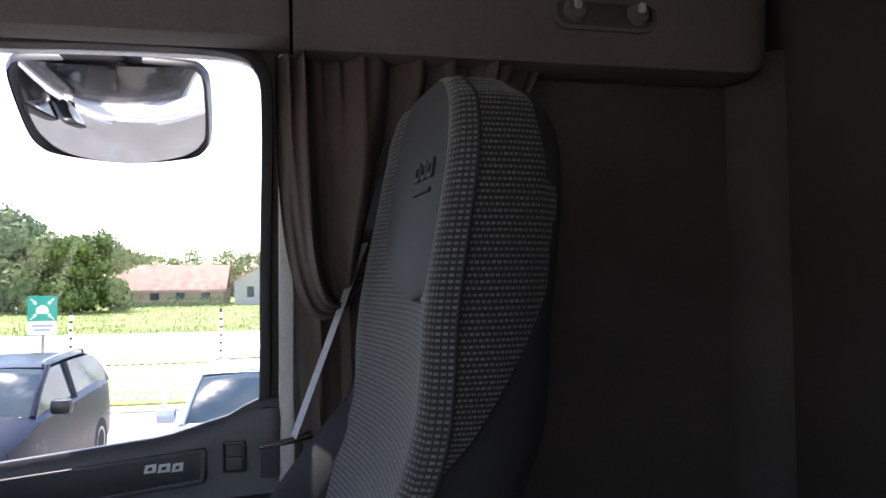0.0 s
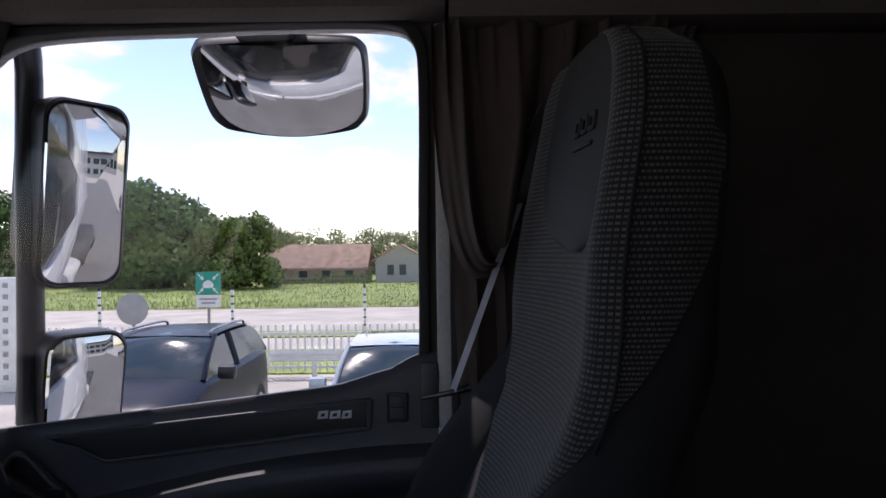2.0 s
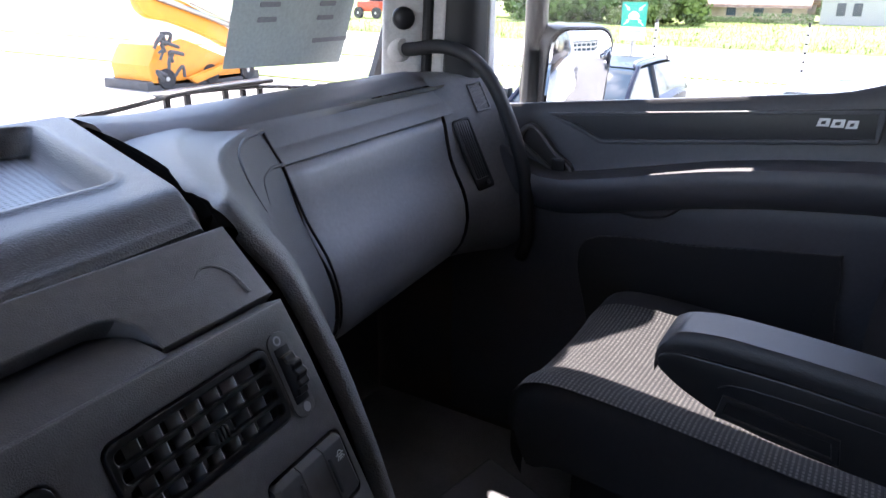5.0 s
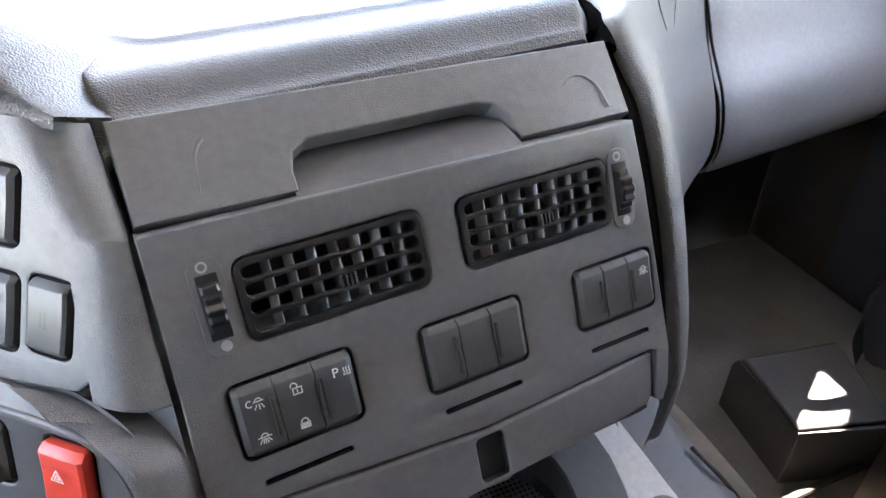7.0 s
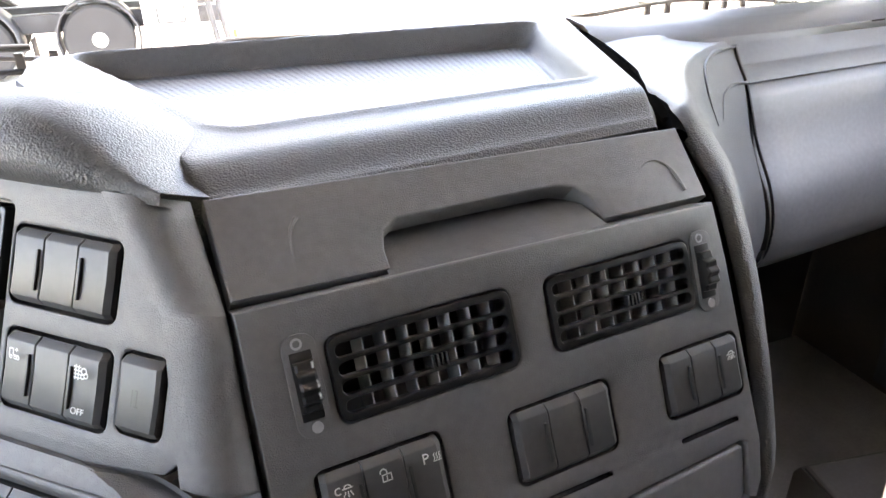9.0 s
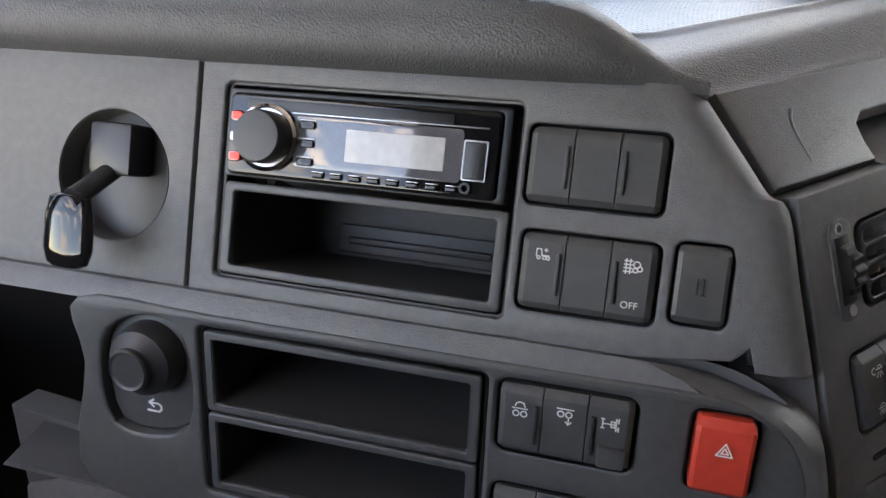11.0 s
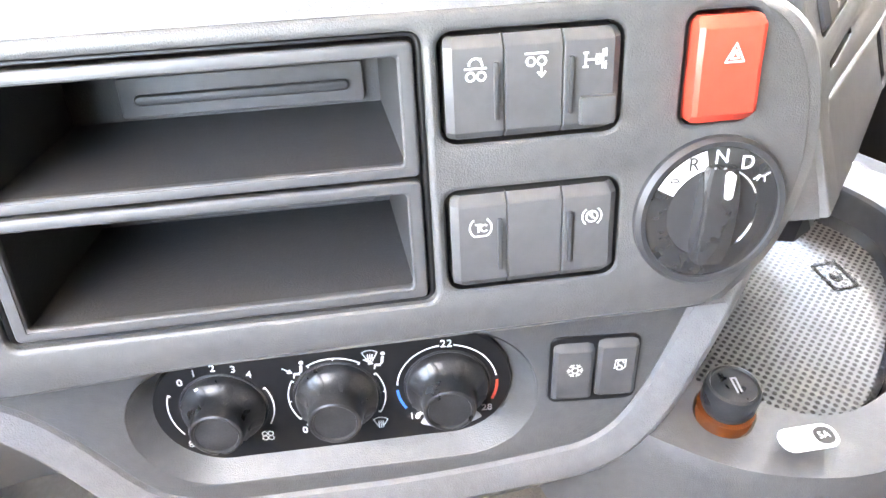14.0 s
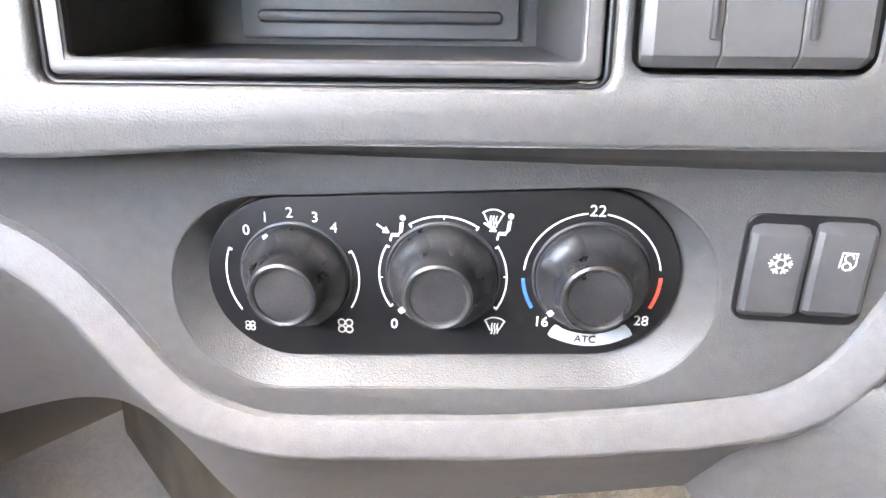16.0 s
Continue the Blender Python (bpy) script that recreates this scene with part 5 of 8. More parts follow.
def dash_top():
    # padded block with a sunken tray, seen from above as a four-sided field
    fl, fr, br, bl = Vector((-0.378, 0.868)), Vector((-0.008, 0.909)), Vector((0.185, 1.375)), Vector((-0.54, 1.375))
    nu, nv = 156, 128
    rows = []
    for j in range(nv + 1):
        t = j / nv
        row = []
        for i in range(nu + 1):
            s = i / nu
            p = fl.lerp(fr, s).lerp(bl.lerp(br, s), t)
            z = 1.124 - 0.008 * t
            z -= 0.016 * (1 - smoothstep(0, 0.11, t)) ** 1.8
            z -= 0.030 * smoothstep(0.94, 1.0, t)
            z -= 0.022 * (1 - smoothstep(0.0, 0.035, s)) + 0.018 * smoothstep(0.965, 1.0, s)
            s0, s1 = 0.135 - 0.055 * (t - 0.2) / 0.7, 0.895
            tf, tb = 0.192, 0.935 - 0.095 * s
            # rounded corners: distance from the walls measured as one field
            ds = min(s - s0, s1 - s) * 0.55
            dt = min(t - tf, tb - t) * 0.50
            r = 0.026
            d = min(ds, dt) if max(r - ds, 0) * max(r - dt, 0) == 0 else r - math.hypot(r - ds, r - dt)
            z -= 0.029 * smoothstep(-0.002, 0.011, d) - 0.0025 * smoothstep(-0.016, -0.004, d) * (1 - smoothstep(-0.004, 0.002, d))
            # seam between the block's edge roll and its top
            z -= 0.0022 * math.exp(-((s - 0.030) / 0.004) ** 2) * smoothstep(0.10, 0.2, t)
            row.append((p.x, p.y, z))
        rows.append(row)
    # front roll
    front = []
    for i in range(nu + 1):
        x, y, z = rows[0][i]
        front.append((x + 0.0005, y - 0.004, z - 0.006))
    front2 = [(x, y + 0.004, z - 0.006) for x, y, z in front]
    part("padded_top", loft(bmesh.new(), [front2, front] + rows), M_PAD, dash, "leather-grained padded top with a sunken tray", None, 60)
    # rubber mat in the tray
    bm = bmesh.new()
    sec = []
    for j in range(13):
        row = []
        for k in range(13):
            t = 0.228 + (0.808 + 0.072 * (1 - k / 12) - 0.228) * j / 12
            a = 0.172 - 0.055 * (t - 0.2) / 0.7
            s = a + (0.862 - a) * k / 12
            row.append((*(fl.lerp(fr, s).lerp(bl.lerp(br, s), t)), 1.0968 - 0.008 * t))
        sec.append(row)
    loft(bm, sec, uv=True)
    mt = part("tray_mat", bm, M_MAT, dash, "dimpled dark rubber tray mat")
    # raised mark in the mat, plain bars
    for k in range(3):
        b2 = bmesh.new()
        x = -0.185 + 0.033 * k
        box(b2, x, 1.006 + 0.003 * k, 1.090, x + 0.026, 1.018 + 0.003 * k, 1.0962, 0.001)
        part("moulded_mark", b2, M_DASH, mt)
    # skirt under the block
    edge = [r[0] for r in rows[::-1]] + rows[0] + [r[-1] for r in rows]
    part("block_side", loft(bmesh.new(), [edge, [(x, y + (0.012 if y < 0.93 else 0), z - 0.05) for x, y, z in edge], [(x, y + 0.03, z - 0.20) for x, y, z in edge]]), M_PAD, dash)
    # driver's padded brow, rolled along the radio panel
    prof = [(0.070, -0.030), (0.0765, -0.004), (0.080, 0.010), (0.086, 0.018), (0.096, 0.022), (0.108, 0.020), (0.120, 0.011), (0.130, -0.006), (0.136, -0.030), (0.139, -0.060), (0.138, -0.10), (0.128, -0.16), (0.110, -0.22)]
    rows3 = []
    for k in range(41):
        u = -0.60 + 0.746 * k / 40
        row = []
        for v, n in prof:
            q = smoothstep(0.030, 0.147, u) ** 1.7
            vv = v if v < 0.0785 else 0.0785 + (v - 0.0785) * (1 - 0.90 * q)
            nn = n - 0.03 * q if n < -0.02 else n * (1 - q) - 0.006 * q
            row.append(A1 @ Vector((u + (0.0 if v < 0.085 else 0.0), vv, nn)))
        rows3.append(row)
    part("driver_brow", loft(bmesh.new(), rows3), M_PAD, dash, "rolled leather-grained pad above the radio", None, 60)
    # dash top behind the brow up to the windscreen
    rows4 = []
    for k in range(31):
        x = -1.30 + 0.90 * k / 30
        hump = 0.030 * smoothstep(-0.85, -0.60, x) - 0.055 * smoothstep(-0.60, -0.50, x)
        y0 = 1.01 + 0.93 * max(0.0, -0.50 - x)
        y0 = min(y0, 1.24)
        rows4.append([(x, y0, 1.060), (x, max(1.15, y0 + 0.02), 1.085 + hump * 0.3), (x, 1.28, 1.092 + hump * 0.8), (x, 1.38, 1.080 + hump), (x, 1.47, 1.055 + hump * 0.7), (x, 1.60, 1.02)])
    part("dash_top_driver", loft(bmesh.new(), rows4), M_PAD, dash, "", None, 60)
    rows4 = [[(x, 1.352, 1.082), (x, 1.42, 1.070), (x, 1.52, 1.050), (x, 1.62, 1.015)] for x in (-0.66, -0.4, -0.15, 0.1, 0.22)]
    part("defrost_shelf", loft(bmesh.new(), rows4), M_PAD, dash, "", None, 60)
    # passenger side: top, brow strip, side of the console
    prof = [(1.62, 1.02), (1.52, 1.065), (1.45, 1.085), (1.40, 1.096), (1.35, 1.1005), (1.31, 1.097), (1.285, 1.086), (1.275, 1.080), (1.272, 1.0775)]
    rows5 = []
    for k in range(41):
        x = 0.165 + 0.755 * k / 40
        g = 1 - smoothstep(0.12, 0.30, x)
        d = 0.04 * min(max((x - 0.335) / 0.6, 0), 1)
        rows5.append([(x, y + d * (1 - smoothstep(1.30, 1.42, y)), z + g * 0.012) for y, z in prof])
    part("dash_top_passenger", loft(bmesh.new(), rows5), M_PAD, dash, "leather-grained dash top", None, 60)
    # strip above the glove box lid
    rows6 = []
    for k in range(21):
        x = 0.335 + 0.60 * k / 20
        d = 0.04 * (k / 20)
        rows6.append([(x, 1.274 + d * 0.3, 1.079), (x, 1.268 + d * 0.6, 1.072), (x, 1.262 + d, 1.068), (x, 1.243 + d, 1.0475), (x, 1.2415 + d, 1.0445), (x, 1.240 + d, 1.0435), (x, 1.226 + d, 1.030), (x, 1.222 + d, 1.0225), (x, 1.235 + d, 1.019)])
    part("glovebox_strip", loft(bmesh.new(), rows6), M_DASH, dash, "", None, 40)
    # glove box lid
    prof = [(1.232, 1.0205), (1.2215, 1.0185), (1.214, 1.000), (1.205, 0.970), (1.194, 0.937), (1.176, 0.905), (1.158, 0.878), (1.146, 0.850), (1.140, 0.820), (1.142, 0.792), (1.150, 0.766), (1.168, 0.742), (1.20, 0.722), (1.26, 0.70)]
    rows7 = []
    for k in range(25):
        x = 0.393 + (0.895 - 0.393) * k / 24
        d = 0.045 * k / 24
        e = 0.004 * (smoothstep(0, 0.06, k / 24) * (1 - smoothstep(0.94, 1, k / 24)) - 1)
        rows7.append([(x + (1.0185 - z) * 0.06 * (1 - k / 24) - (1.0185 - z) * 0.15 * (k / 24), y + d - e, z) for y, z in prof])
    part("glovebox_lid", loft(bmesh.new(), rows7), M_LID, dash, "smooth grey glove box lid", None, 60)
    # side of the console from the centre panel to the glove box
    left = [(-0.004, 0.905, 1.108), (-0.002, 0.875, 1.083), (0.000, 0.847, 1.060), (0.001, 0.815, 1.010), (0.002, 0.790, 0.960), (0.000, 0.765, 0.905), (-0.006, 0.742, 0.850), (-0.02, 0.735, 0.80)]
    right = [(0.386, 1.268, 1.070), (0.386, 1.225, 1.022), (0.390, 1.200, 0.955), (0.394, 1.166, 0.890), (0.397, 1.148, 0.840), (0.398, 1.148, 0.790), (0.397, 1.165, 0.745), (0.40, 1.21, 0.71)]
    rows8 = []
    for a, b in zip(left, right):
        a, b = Vector(a), Vector(b)
        row = [a + Vector((0.010, 0.014, -0.030)), a + Vector((0.009, 0.008, -0.008)), a + Vector((0.011, 0.004, -0.002)), a + Vector((0.016, 0.004, 0.001)), a + Vector((0.033, 0.017, 0.001)), a + Vector((0.056, 0.043, -0.001))]
        p0 = row[-1]
        for q in (0.15, 0.3, 0.45, 0.6, 0.75, 0.88, 0.96, 1.0):
            row.append(p0.lerp(b, q) + Vector((-0.035, 0.035, 0.0)) * math.sin(math.pi * q) * 0.5)
        rows8.append(row)
    top = [Vector(p) + Vector((0.0090, 0.03, 0.001)) for p in rows8[0]]
    top2 = [Vector(p) + Vector((0.046, 0.12, 0.0)) for p in rows8[0]]
    top3 = [Vector((0.205 + 0.025 * i, 1.40, 1.050 if i == 0 else 1.080)) for i in range(len(top))]
    part("console_side", loft(bmesh.new(), smooth_rows([top3, top2, top] + rows8, 3)), M_PAD, dash, "padded side of the centre console", None, 70)
    bm = bmesh.new()
    tube(bm, [Vector(p) + Vector((0.002, 0.014, -0.009)) for p in left[:-2]], 0.0080, 8, 4)
    tube(bm, [(0.200, 1.385, 1.080), (0.135, 1.22, 1.092), (0.070, 1.06, 1.097), (0.014, 0.935, 1.098), (-0.002, 0.900, 1.090)], 0.0105, 10, 4)
    part("block_gap", bm, M_GAP, dash, "dark joint beside the centre block")
    # moulded ridges round the corner of the glove box and the dark gap at its lid
    for pts, rad, mat in (([(0.213, 1.079, 1.024), (0.202, 1.086, 1.051), (0.215, 1.112, 1.066), (0.248, 1.155, 1.075), (0.315, 1.215, 1.0755), (0.395, 1.265, 1.0675)], 0.0032, M_PAD),
                          ([(0.253, 1.113, 1.010), (0.266, 1.133, 1.027), (0.288, 1.157, 1.035), (0.343, 1.199, 1.032), (0.393, 1.226, 1.0235)], 0.0030, M_PAD),
                          ([(0.395, 1.266, 1.069), (0.391, 1.246, 1.047), (0.3905, 1.225, 1.022), (0.396, 1.211, 0.985), (0.401, 1.194, 0.940), (0.405, 1.160, 0.885), (0.408, 1.144, 0.835), (0.412, 1.148, 0.785), (0.418, 1.170, 0.745)], 0.0024, M_BLACK)):
        bm = bmesh.new()
        tube(bm, pts, rad if mat is M_BLACK else [0.0004, rad], 8, 5)
        part("lid_gap" if mat is M_BLACK else "moulded_ridge", bm, mat, dash)
    # end cap with the side vents
    rows9 = []
    flush = [(1.62, 1.02), (1.52, 1.065), (1.45, 1.085), (1.40, 1.097), (1.36, 1.1005), (1.335, 1.0975), (1.319, 1.089), (1.306, 1.076), (1.295, 1.061), (1.284, 1.045), (1.272, 1.025), (1.261, 1.0), (1.252, 0.97), (1.241, 0.937), (1.223, 0.905), (1.205, 0.878), (1.193, 0.85), (1.187, 0.82), (1.189, 0.79), (1.197, 0.766), (1.212, 0.742), (1.247, 0.72)]
    for k in range(13):
        s = k / 12
        rows9.append([(0.905 - (1.0185 - min(z, 1.0185)) * 0.15 * (1 - s) + 0.135 * s, y - 0.085 * s ** 1.4 * (1 - smoothstep(1.31, 1.48, y)), z - 0.010 * s ** 2) for y, z in flush])
    part("dash_end", loft(bmesh.new(), rows9), M_DASH, dash, "", None, 60)
    mv = panel_frame((0.939, 1.217, 0.940), (-0.38, -0.82, 0.42), (0.91, -0.34, 0.16))
    fr_ = plate("side_vent", [rr(-0.023, -0.078, 0.023, 0.078, 0.007), rr(-0.018, -0.054, 0.018, 0.072, 0.005)], -0.012, 0.003, M_BLACK, dash, mv, 0.002, "tall black side vent with slats")
    plate("vent_back", [rr(-0.021, -0.076, 0.021, 0.075, 0.006)], -0.012, -0.003, M_BLACK, fr_, mv)
    part("vent_knob", lathe(bmesh.new(), [(0.006, -0.004), (0.006, 0.005), (0.0045, 0.007), (0.001, 0.007)], 18, 0.006, -0.066), M_DARK, fr_, "", mv)
    for k in range(6):
        plate("slat", [rr(-0.0165 + 0.0058 * k, -0.054, -0.0140 + 0.0058 * k, 0.072, 0.0008)], -0.004, 0.001, M_DARK, fr_, mv, 0.0006)
    mf = panel_frame((0.998, 1.241, 1.0495), (-0.48, -0.72, 0.50), (0.87, -0.46, 0.17))
    f2 = plate("window_vent", [rr(-0.018, -0.033, 0.018, 0.033, 0.005), rr(-0.014, -0.029, 0.014, 0.029, 0.003)], -0.006, 0.004, M_DASH, dash, mf, 0.0015, "small slanted window vent")
    plate("vent_back", [rr(-0.016, -0.031, 0.016, 0.031, 0.003)], -0.006, -0.001, M_BLACK, f2, mf)
    for k in range(5):
        v = -0.024 + 0.011 * k
        plate("slat", [[(-0.014, v), (0.014, v + 0.007), (0.014, v + 0.011), (-0.014, v + 0.004)]], -0.001, 0.003, M_DASH, f2, mf, 0.0006)


dash_top()


def engine_tunnel():
    tn = thing("engine_tunnel", "carpeted engine cover between the seats", "engine cover", (-0.1, 0.5, 0.25))
    sec = []
    for y in (-0.58, -0.2, 0.3, 0.55, 0.8, 1.0, 1.5):
        h = 0.58 + 0.03 * smoothstep(0.45, 0.85, y)
        sec.append([(-0.60, y, 0.22), (-0.57, y, h - 0.08), (-0.53, y, h - 0.02), (-0.47, y, h), (0.10, y, h), (0.17, y, h - 0.015), (0.22, y, h - 0.06), (0.28, y, 0.22)])
    part("cover", loft(bmesh.new(), smooth_rows(sec, 3)), M_CARPET, tn, "beige carpet", None, 60)
    sec = []
    for y, h in ((0.50, 0.56), (0.60, 0.632), (0.72, 0.652), (0.85, 0.66), (1.1, 0.67)):
        sec.append([(0.055, y, h), (0.10, y, h - 0.004), (0.135, y, h - 0.02), (0.19, y - 0.01, h - 0.11), (0.27, y - 0.02, h - 0.30), (0.31, y - 0.02, 0.22)])
    part("side_cover", loft(bmesh.new(), smooth_rows(sec, 4)), M_PAD, tn, "grained grey side cover", None, 60)
    gm = smooth_loop([(0.120, 0.80, 0.652), (0.130, 0.755, 0.643), (0.155, 0.735, 0.60), (0.20, 0.70, 0.50), (0.235, 0.66, 0.42)], 5, False)
    bm = bmesh.new()
    tube(bm, gm, 0.003, 8, 0)
    part("cover_groove", bm, M_DARK, tn)


engine_tunnel()


def console_tray():
    """Grey moulded tray under the dash with a dimpled mat and the lighter shelf."""
    sh = thing("console_tray", "grey moulded console tray with a dimpled mat", "tray", (-0.2, 0.72, 0.6))
    inner = smooth_loop([(-0.400, 0.790), (-0.396, 0.735), (-0.372, 0.664), (-0.316, 0.633), (-0.245, 0.630), (-0.150, 0.645), (-0.085, 0.680), (-0.062, 0.74), (-0.06, 0.83), (-0.15, 0.90), (-0.33, 0.88)], 5)
    outer = smooth_loop([(-0.468, 0.800), (-0.463, 0.743), (-0.442, 0.675), (-0.384, 0.612), (-0.28, 0.580), (-0.15, 0.590), (-0.045, 0.640), (-0.012, 0.72), (0.0, 0.85), (-0.13, 0.94), (-0.36, 0.94)], 5)
    k = len(inner)
    outer = [outer[round(i * len(outer) / k) % len(outer)] for i in range(k)]

    def zt(x, y):
        return 0.716 + 0.05 * (y - 0.70) - 0.02 * smoothstep(-0.30, 0.0, x)
    rows = [[(x, y, 0.50) for x, y in outer], [(x, y, zt(x, y) - 0.012) for x, y in outer], [(x + (a - x) * 0.10, y + (b - y) * 0.10, zt(x, y)) for (x, y), (a, b) in zip(outer, inner)],
            [(a, b, zt(a, b)) for a, b in inner], [(a + (-0.2 - a) * 0.012, b + (0.74 - b) * 0.012, zt(a, b) - 0.004) for a, b in inner]]
    part("tray_body", loft(bmesh.new(), [r + r[:1] for r in rows]), M_FASCIA, sh, "", None, 50)
    rows = [[(a + (-0.2 - a) * g, b + (0.74 - b) * g, z if z < 0.7 else zt(a, b) - 0.004) for a, b in inner] for g, z in ((0.012, 0.71), (0.03, 0.690), (0.05, 0.652))]
    part("tray_wall", loft(bmesh.new(), [r + r[:1] for r in rows]), M_DARK, sh, "dark inner wall", None, 50)
    rows = [[(a + (-0.2 - a) * g, b + (0.74 - b) * g, z) for a, b in inner] for g, z in ((0.052, 0.668), (0.060, 0.6695), (0.075, 0.666), (0.10, 0.6602))]
    part("mat_edge", loft(bmesh.new(), [r + r[:1] for r in rows]), M_MATG, sh, "turned-up smooth mat edge", None, 60)
    sec = []
    for j in range(14):
        y = 0.595 + 0.32 * j / 13
        sec.append([(-0.385 + 0.37 * i / 14, y, 0.660) for i in range(15)])
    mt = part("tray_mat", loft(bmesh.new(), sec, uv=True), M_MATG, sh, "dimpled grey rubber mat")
    mk = frame_of((-0.150, 0.700, 0.6600), (0.60, 0.80, 0), (-0.80, 0.60, 0), (0, 0, 1))
    plate("moulded_mark", [rr(-0.018, -0.013, 0.018, 0.013, 0.002), rr(-0.015, -0.010, 0.015, 0.010, 0.002)], -0.001, 0.0012, M_MATG, mt, mk, 0.0004)
    plate("moulded_mark", [rr(-0.007, -0.005, 0.004, 0.005, 0.003)], -0.001, 0.0012, M_MATG, mt, mk, 0.0004)
    br = thing("socket_bracket", "pale grey plastic bracket with a round metal socket", "bracket", (0.03, 0.77, 0.6))
    bm = bmesh.new()
    sec = []
    for y, w in ((0.90, 0.034), (0.80, 0.032), (0.74, 0.030), (0.70, 0.026), (0.685, 0.015)):
        sec.append([(0.034 - w, y, 0.58), (0.034 - w, y, 0.652), (0.034 - w + 0.006, y, 0.660), (0.034 + w - 0.006, y, 0.660), (0.034 + w, y, 0.652), (0.034 + w, y, 0.58)])
    part("bracket_body", loft(bm, sec, False, True), M_PILLAR, br)
    ms = Matrix.Translation((0.036, 0.737, 0.660))
    so = part("socket", lathe(bmesh.new(), [(0.021, 0), (0.021, 0.004), (0.018, 0.006), (0.0125, 0.006), (0.011, 0.004), (0.011, -0.004), (0.0005, -0.004)], 30), M_DASH, br, "dark round socket", ms)
    part("socket_ring", lathe(bmesh.new(), [(0.0115, 0.0035), (0.0115, 0.0068), (0.0085, 0.0068), (0.0085, 0.0)], 28, cap=False), M_CHROME, so, "", ms)


console_tray()


def footwell():
    b = thing("floor_box", "dark plastic box on the passenger floor", "box", (0.52, 1.0, 0.22))
    bm = bmesh.new()
    sec = []
    for z, g in ((0.22, 0.0), (0.33, 0.0), (0.345, -0.006)):
        sec.append([(0.518 - g, 0.916 - g, z), (0.70 + g, 0.86 - g, z), (0.77 + g, 1.07 + g, z), (0.548 - g, 1.105 + g, z)])
    loft(bm, sec, True, True)
    part("box_body", bm, M_BOX, b)
    bm = bmesh.new()
    loft(bm, [[(0.526 + g, 0.926 + g, z), (0.69 - g, 0.876 + g, z), (0.755 - g, 1.058 - g, z), (0.556 + g, 1.092 - g, z)] for z, g in ((0.345, 0.0), (0.351, 0.0), (0.354, 0.004))], True, True)
    part("lid", bm, M_BOX, b, "slightly raised lid")
    mt = thing("floor_mat", "worn beige floor mat with a stitched edge", "mat", (0.55, 0.80, 0.23))
    rows = []
    for j in range(11):
        y = 0.60 + 0.27 * j / 10
        rows.append([(0.36 + 0.46 * i / 14, y, 0.236 + 0.006 * noise.noise((i * 0.5, j * 0.6, 1))) for i in range(15)])
    part("mat_cloth", loft(bmesh.new(), rows), M_CARPET, mt, "", None, 70)
    bm = bmesh.new()
    tube(bm, [(0.36, 0.872, 0.243), (0.60, 0.874, 0.245), (0.82, 0.872, 0.243)], 0.007, 8)
    part("stitched_edge", bm, M_TRIM, mt)
    c = thing("driver_mat", "beige carpet mat on the driver's floor", "mat", (-0.8, 0.9, 0.22))
    rows = []
    for j in range(8):
        y = 0.55 + 0.6 * j / 7
        rows.append([(-1.05 + 0.45 * i / 10, y, 0.228 + 0.004 * noise.noise((i * 0.5, j * 0.6, 7))) for i in range(11)])
    part("mat_cloth", loft(bmesh.new(), rows), M_CARPET, c)


footwell()


def lighter_shelf():
    li = thing("cigarette_lighter", "black lighter knob in an amber ring", "lighter", (-0.411, 0.712, 0.718))
    ml = Matrix.Translation((-0.411, 0.712, 0.718))
    part("amber_ring", lathe(bmesh.new(), [(0.0190, -0.001), (0.0190, 0.004), (0.0178, 0.0065), (0.0150, 0.0075)], 32), M_AMBER, li, "amber ring", ml)
    part("knob", lathe(bmesh.new(), [(0.0140, 0.004), (0.0155, 0.009), (0.0168, 0.012), (0.0170, 0.025), (0.0162, 0.0275), (0.0146, 0.0285), (0.0138, 0.0270), (0.001, 0.0270)], 32), M_KNOB, li, "", ml)
    part("icon", strokes_mesh([[(0.2, 0.2), (0.75, 0.75)], [(0.35, 0.1), (0.9, 0.6)], [(0.75, 0.75), (0.9, 0.6)]], 0.0013, 0, 0, 0.0274, 0.014), M_GREYPRINT, li, "", ml)
    me = frame_of((-0.400, 0.664, 0.7205), (0.75, -0.66, 0), (0.66, 0.75, 0.03), (0, 0, 1))
    st = thing("power_label", "white sticker reading 12V 5A", "label", (-0.40, 0.664, 0.7205))
    plate("sticker", [rr(-0.019, -0.0085, 0.019, 0.0085, 0.0075)], 0, 0.0008, M_WHITE, st, me)
    plate("dark_end", [rr(0.004, -0.006, 0.0165, 0.006, 0.005)], 0.0008, 0.0012, M_BLACK, st, me)
    text("word", "12V", 0.009, -0.0075, 0, 0.0012, M_GREYPRINT, st, me)
    text("word", "5A", 0.0065, 0.010, 0, 0.0013, M_WHITE, st, me)


lighter_shelf()


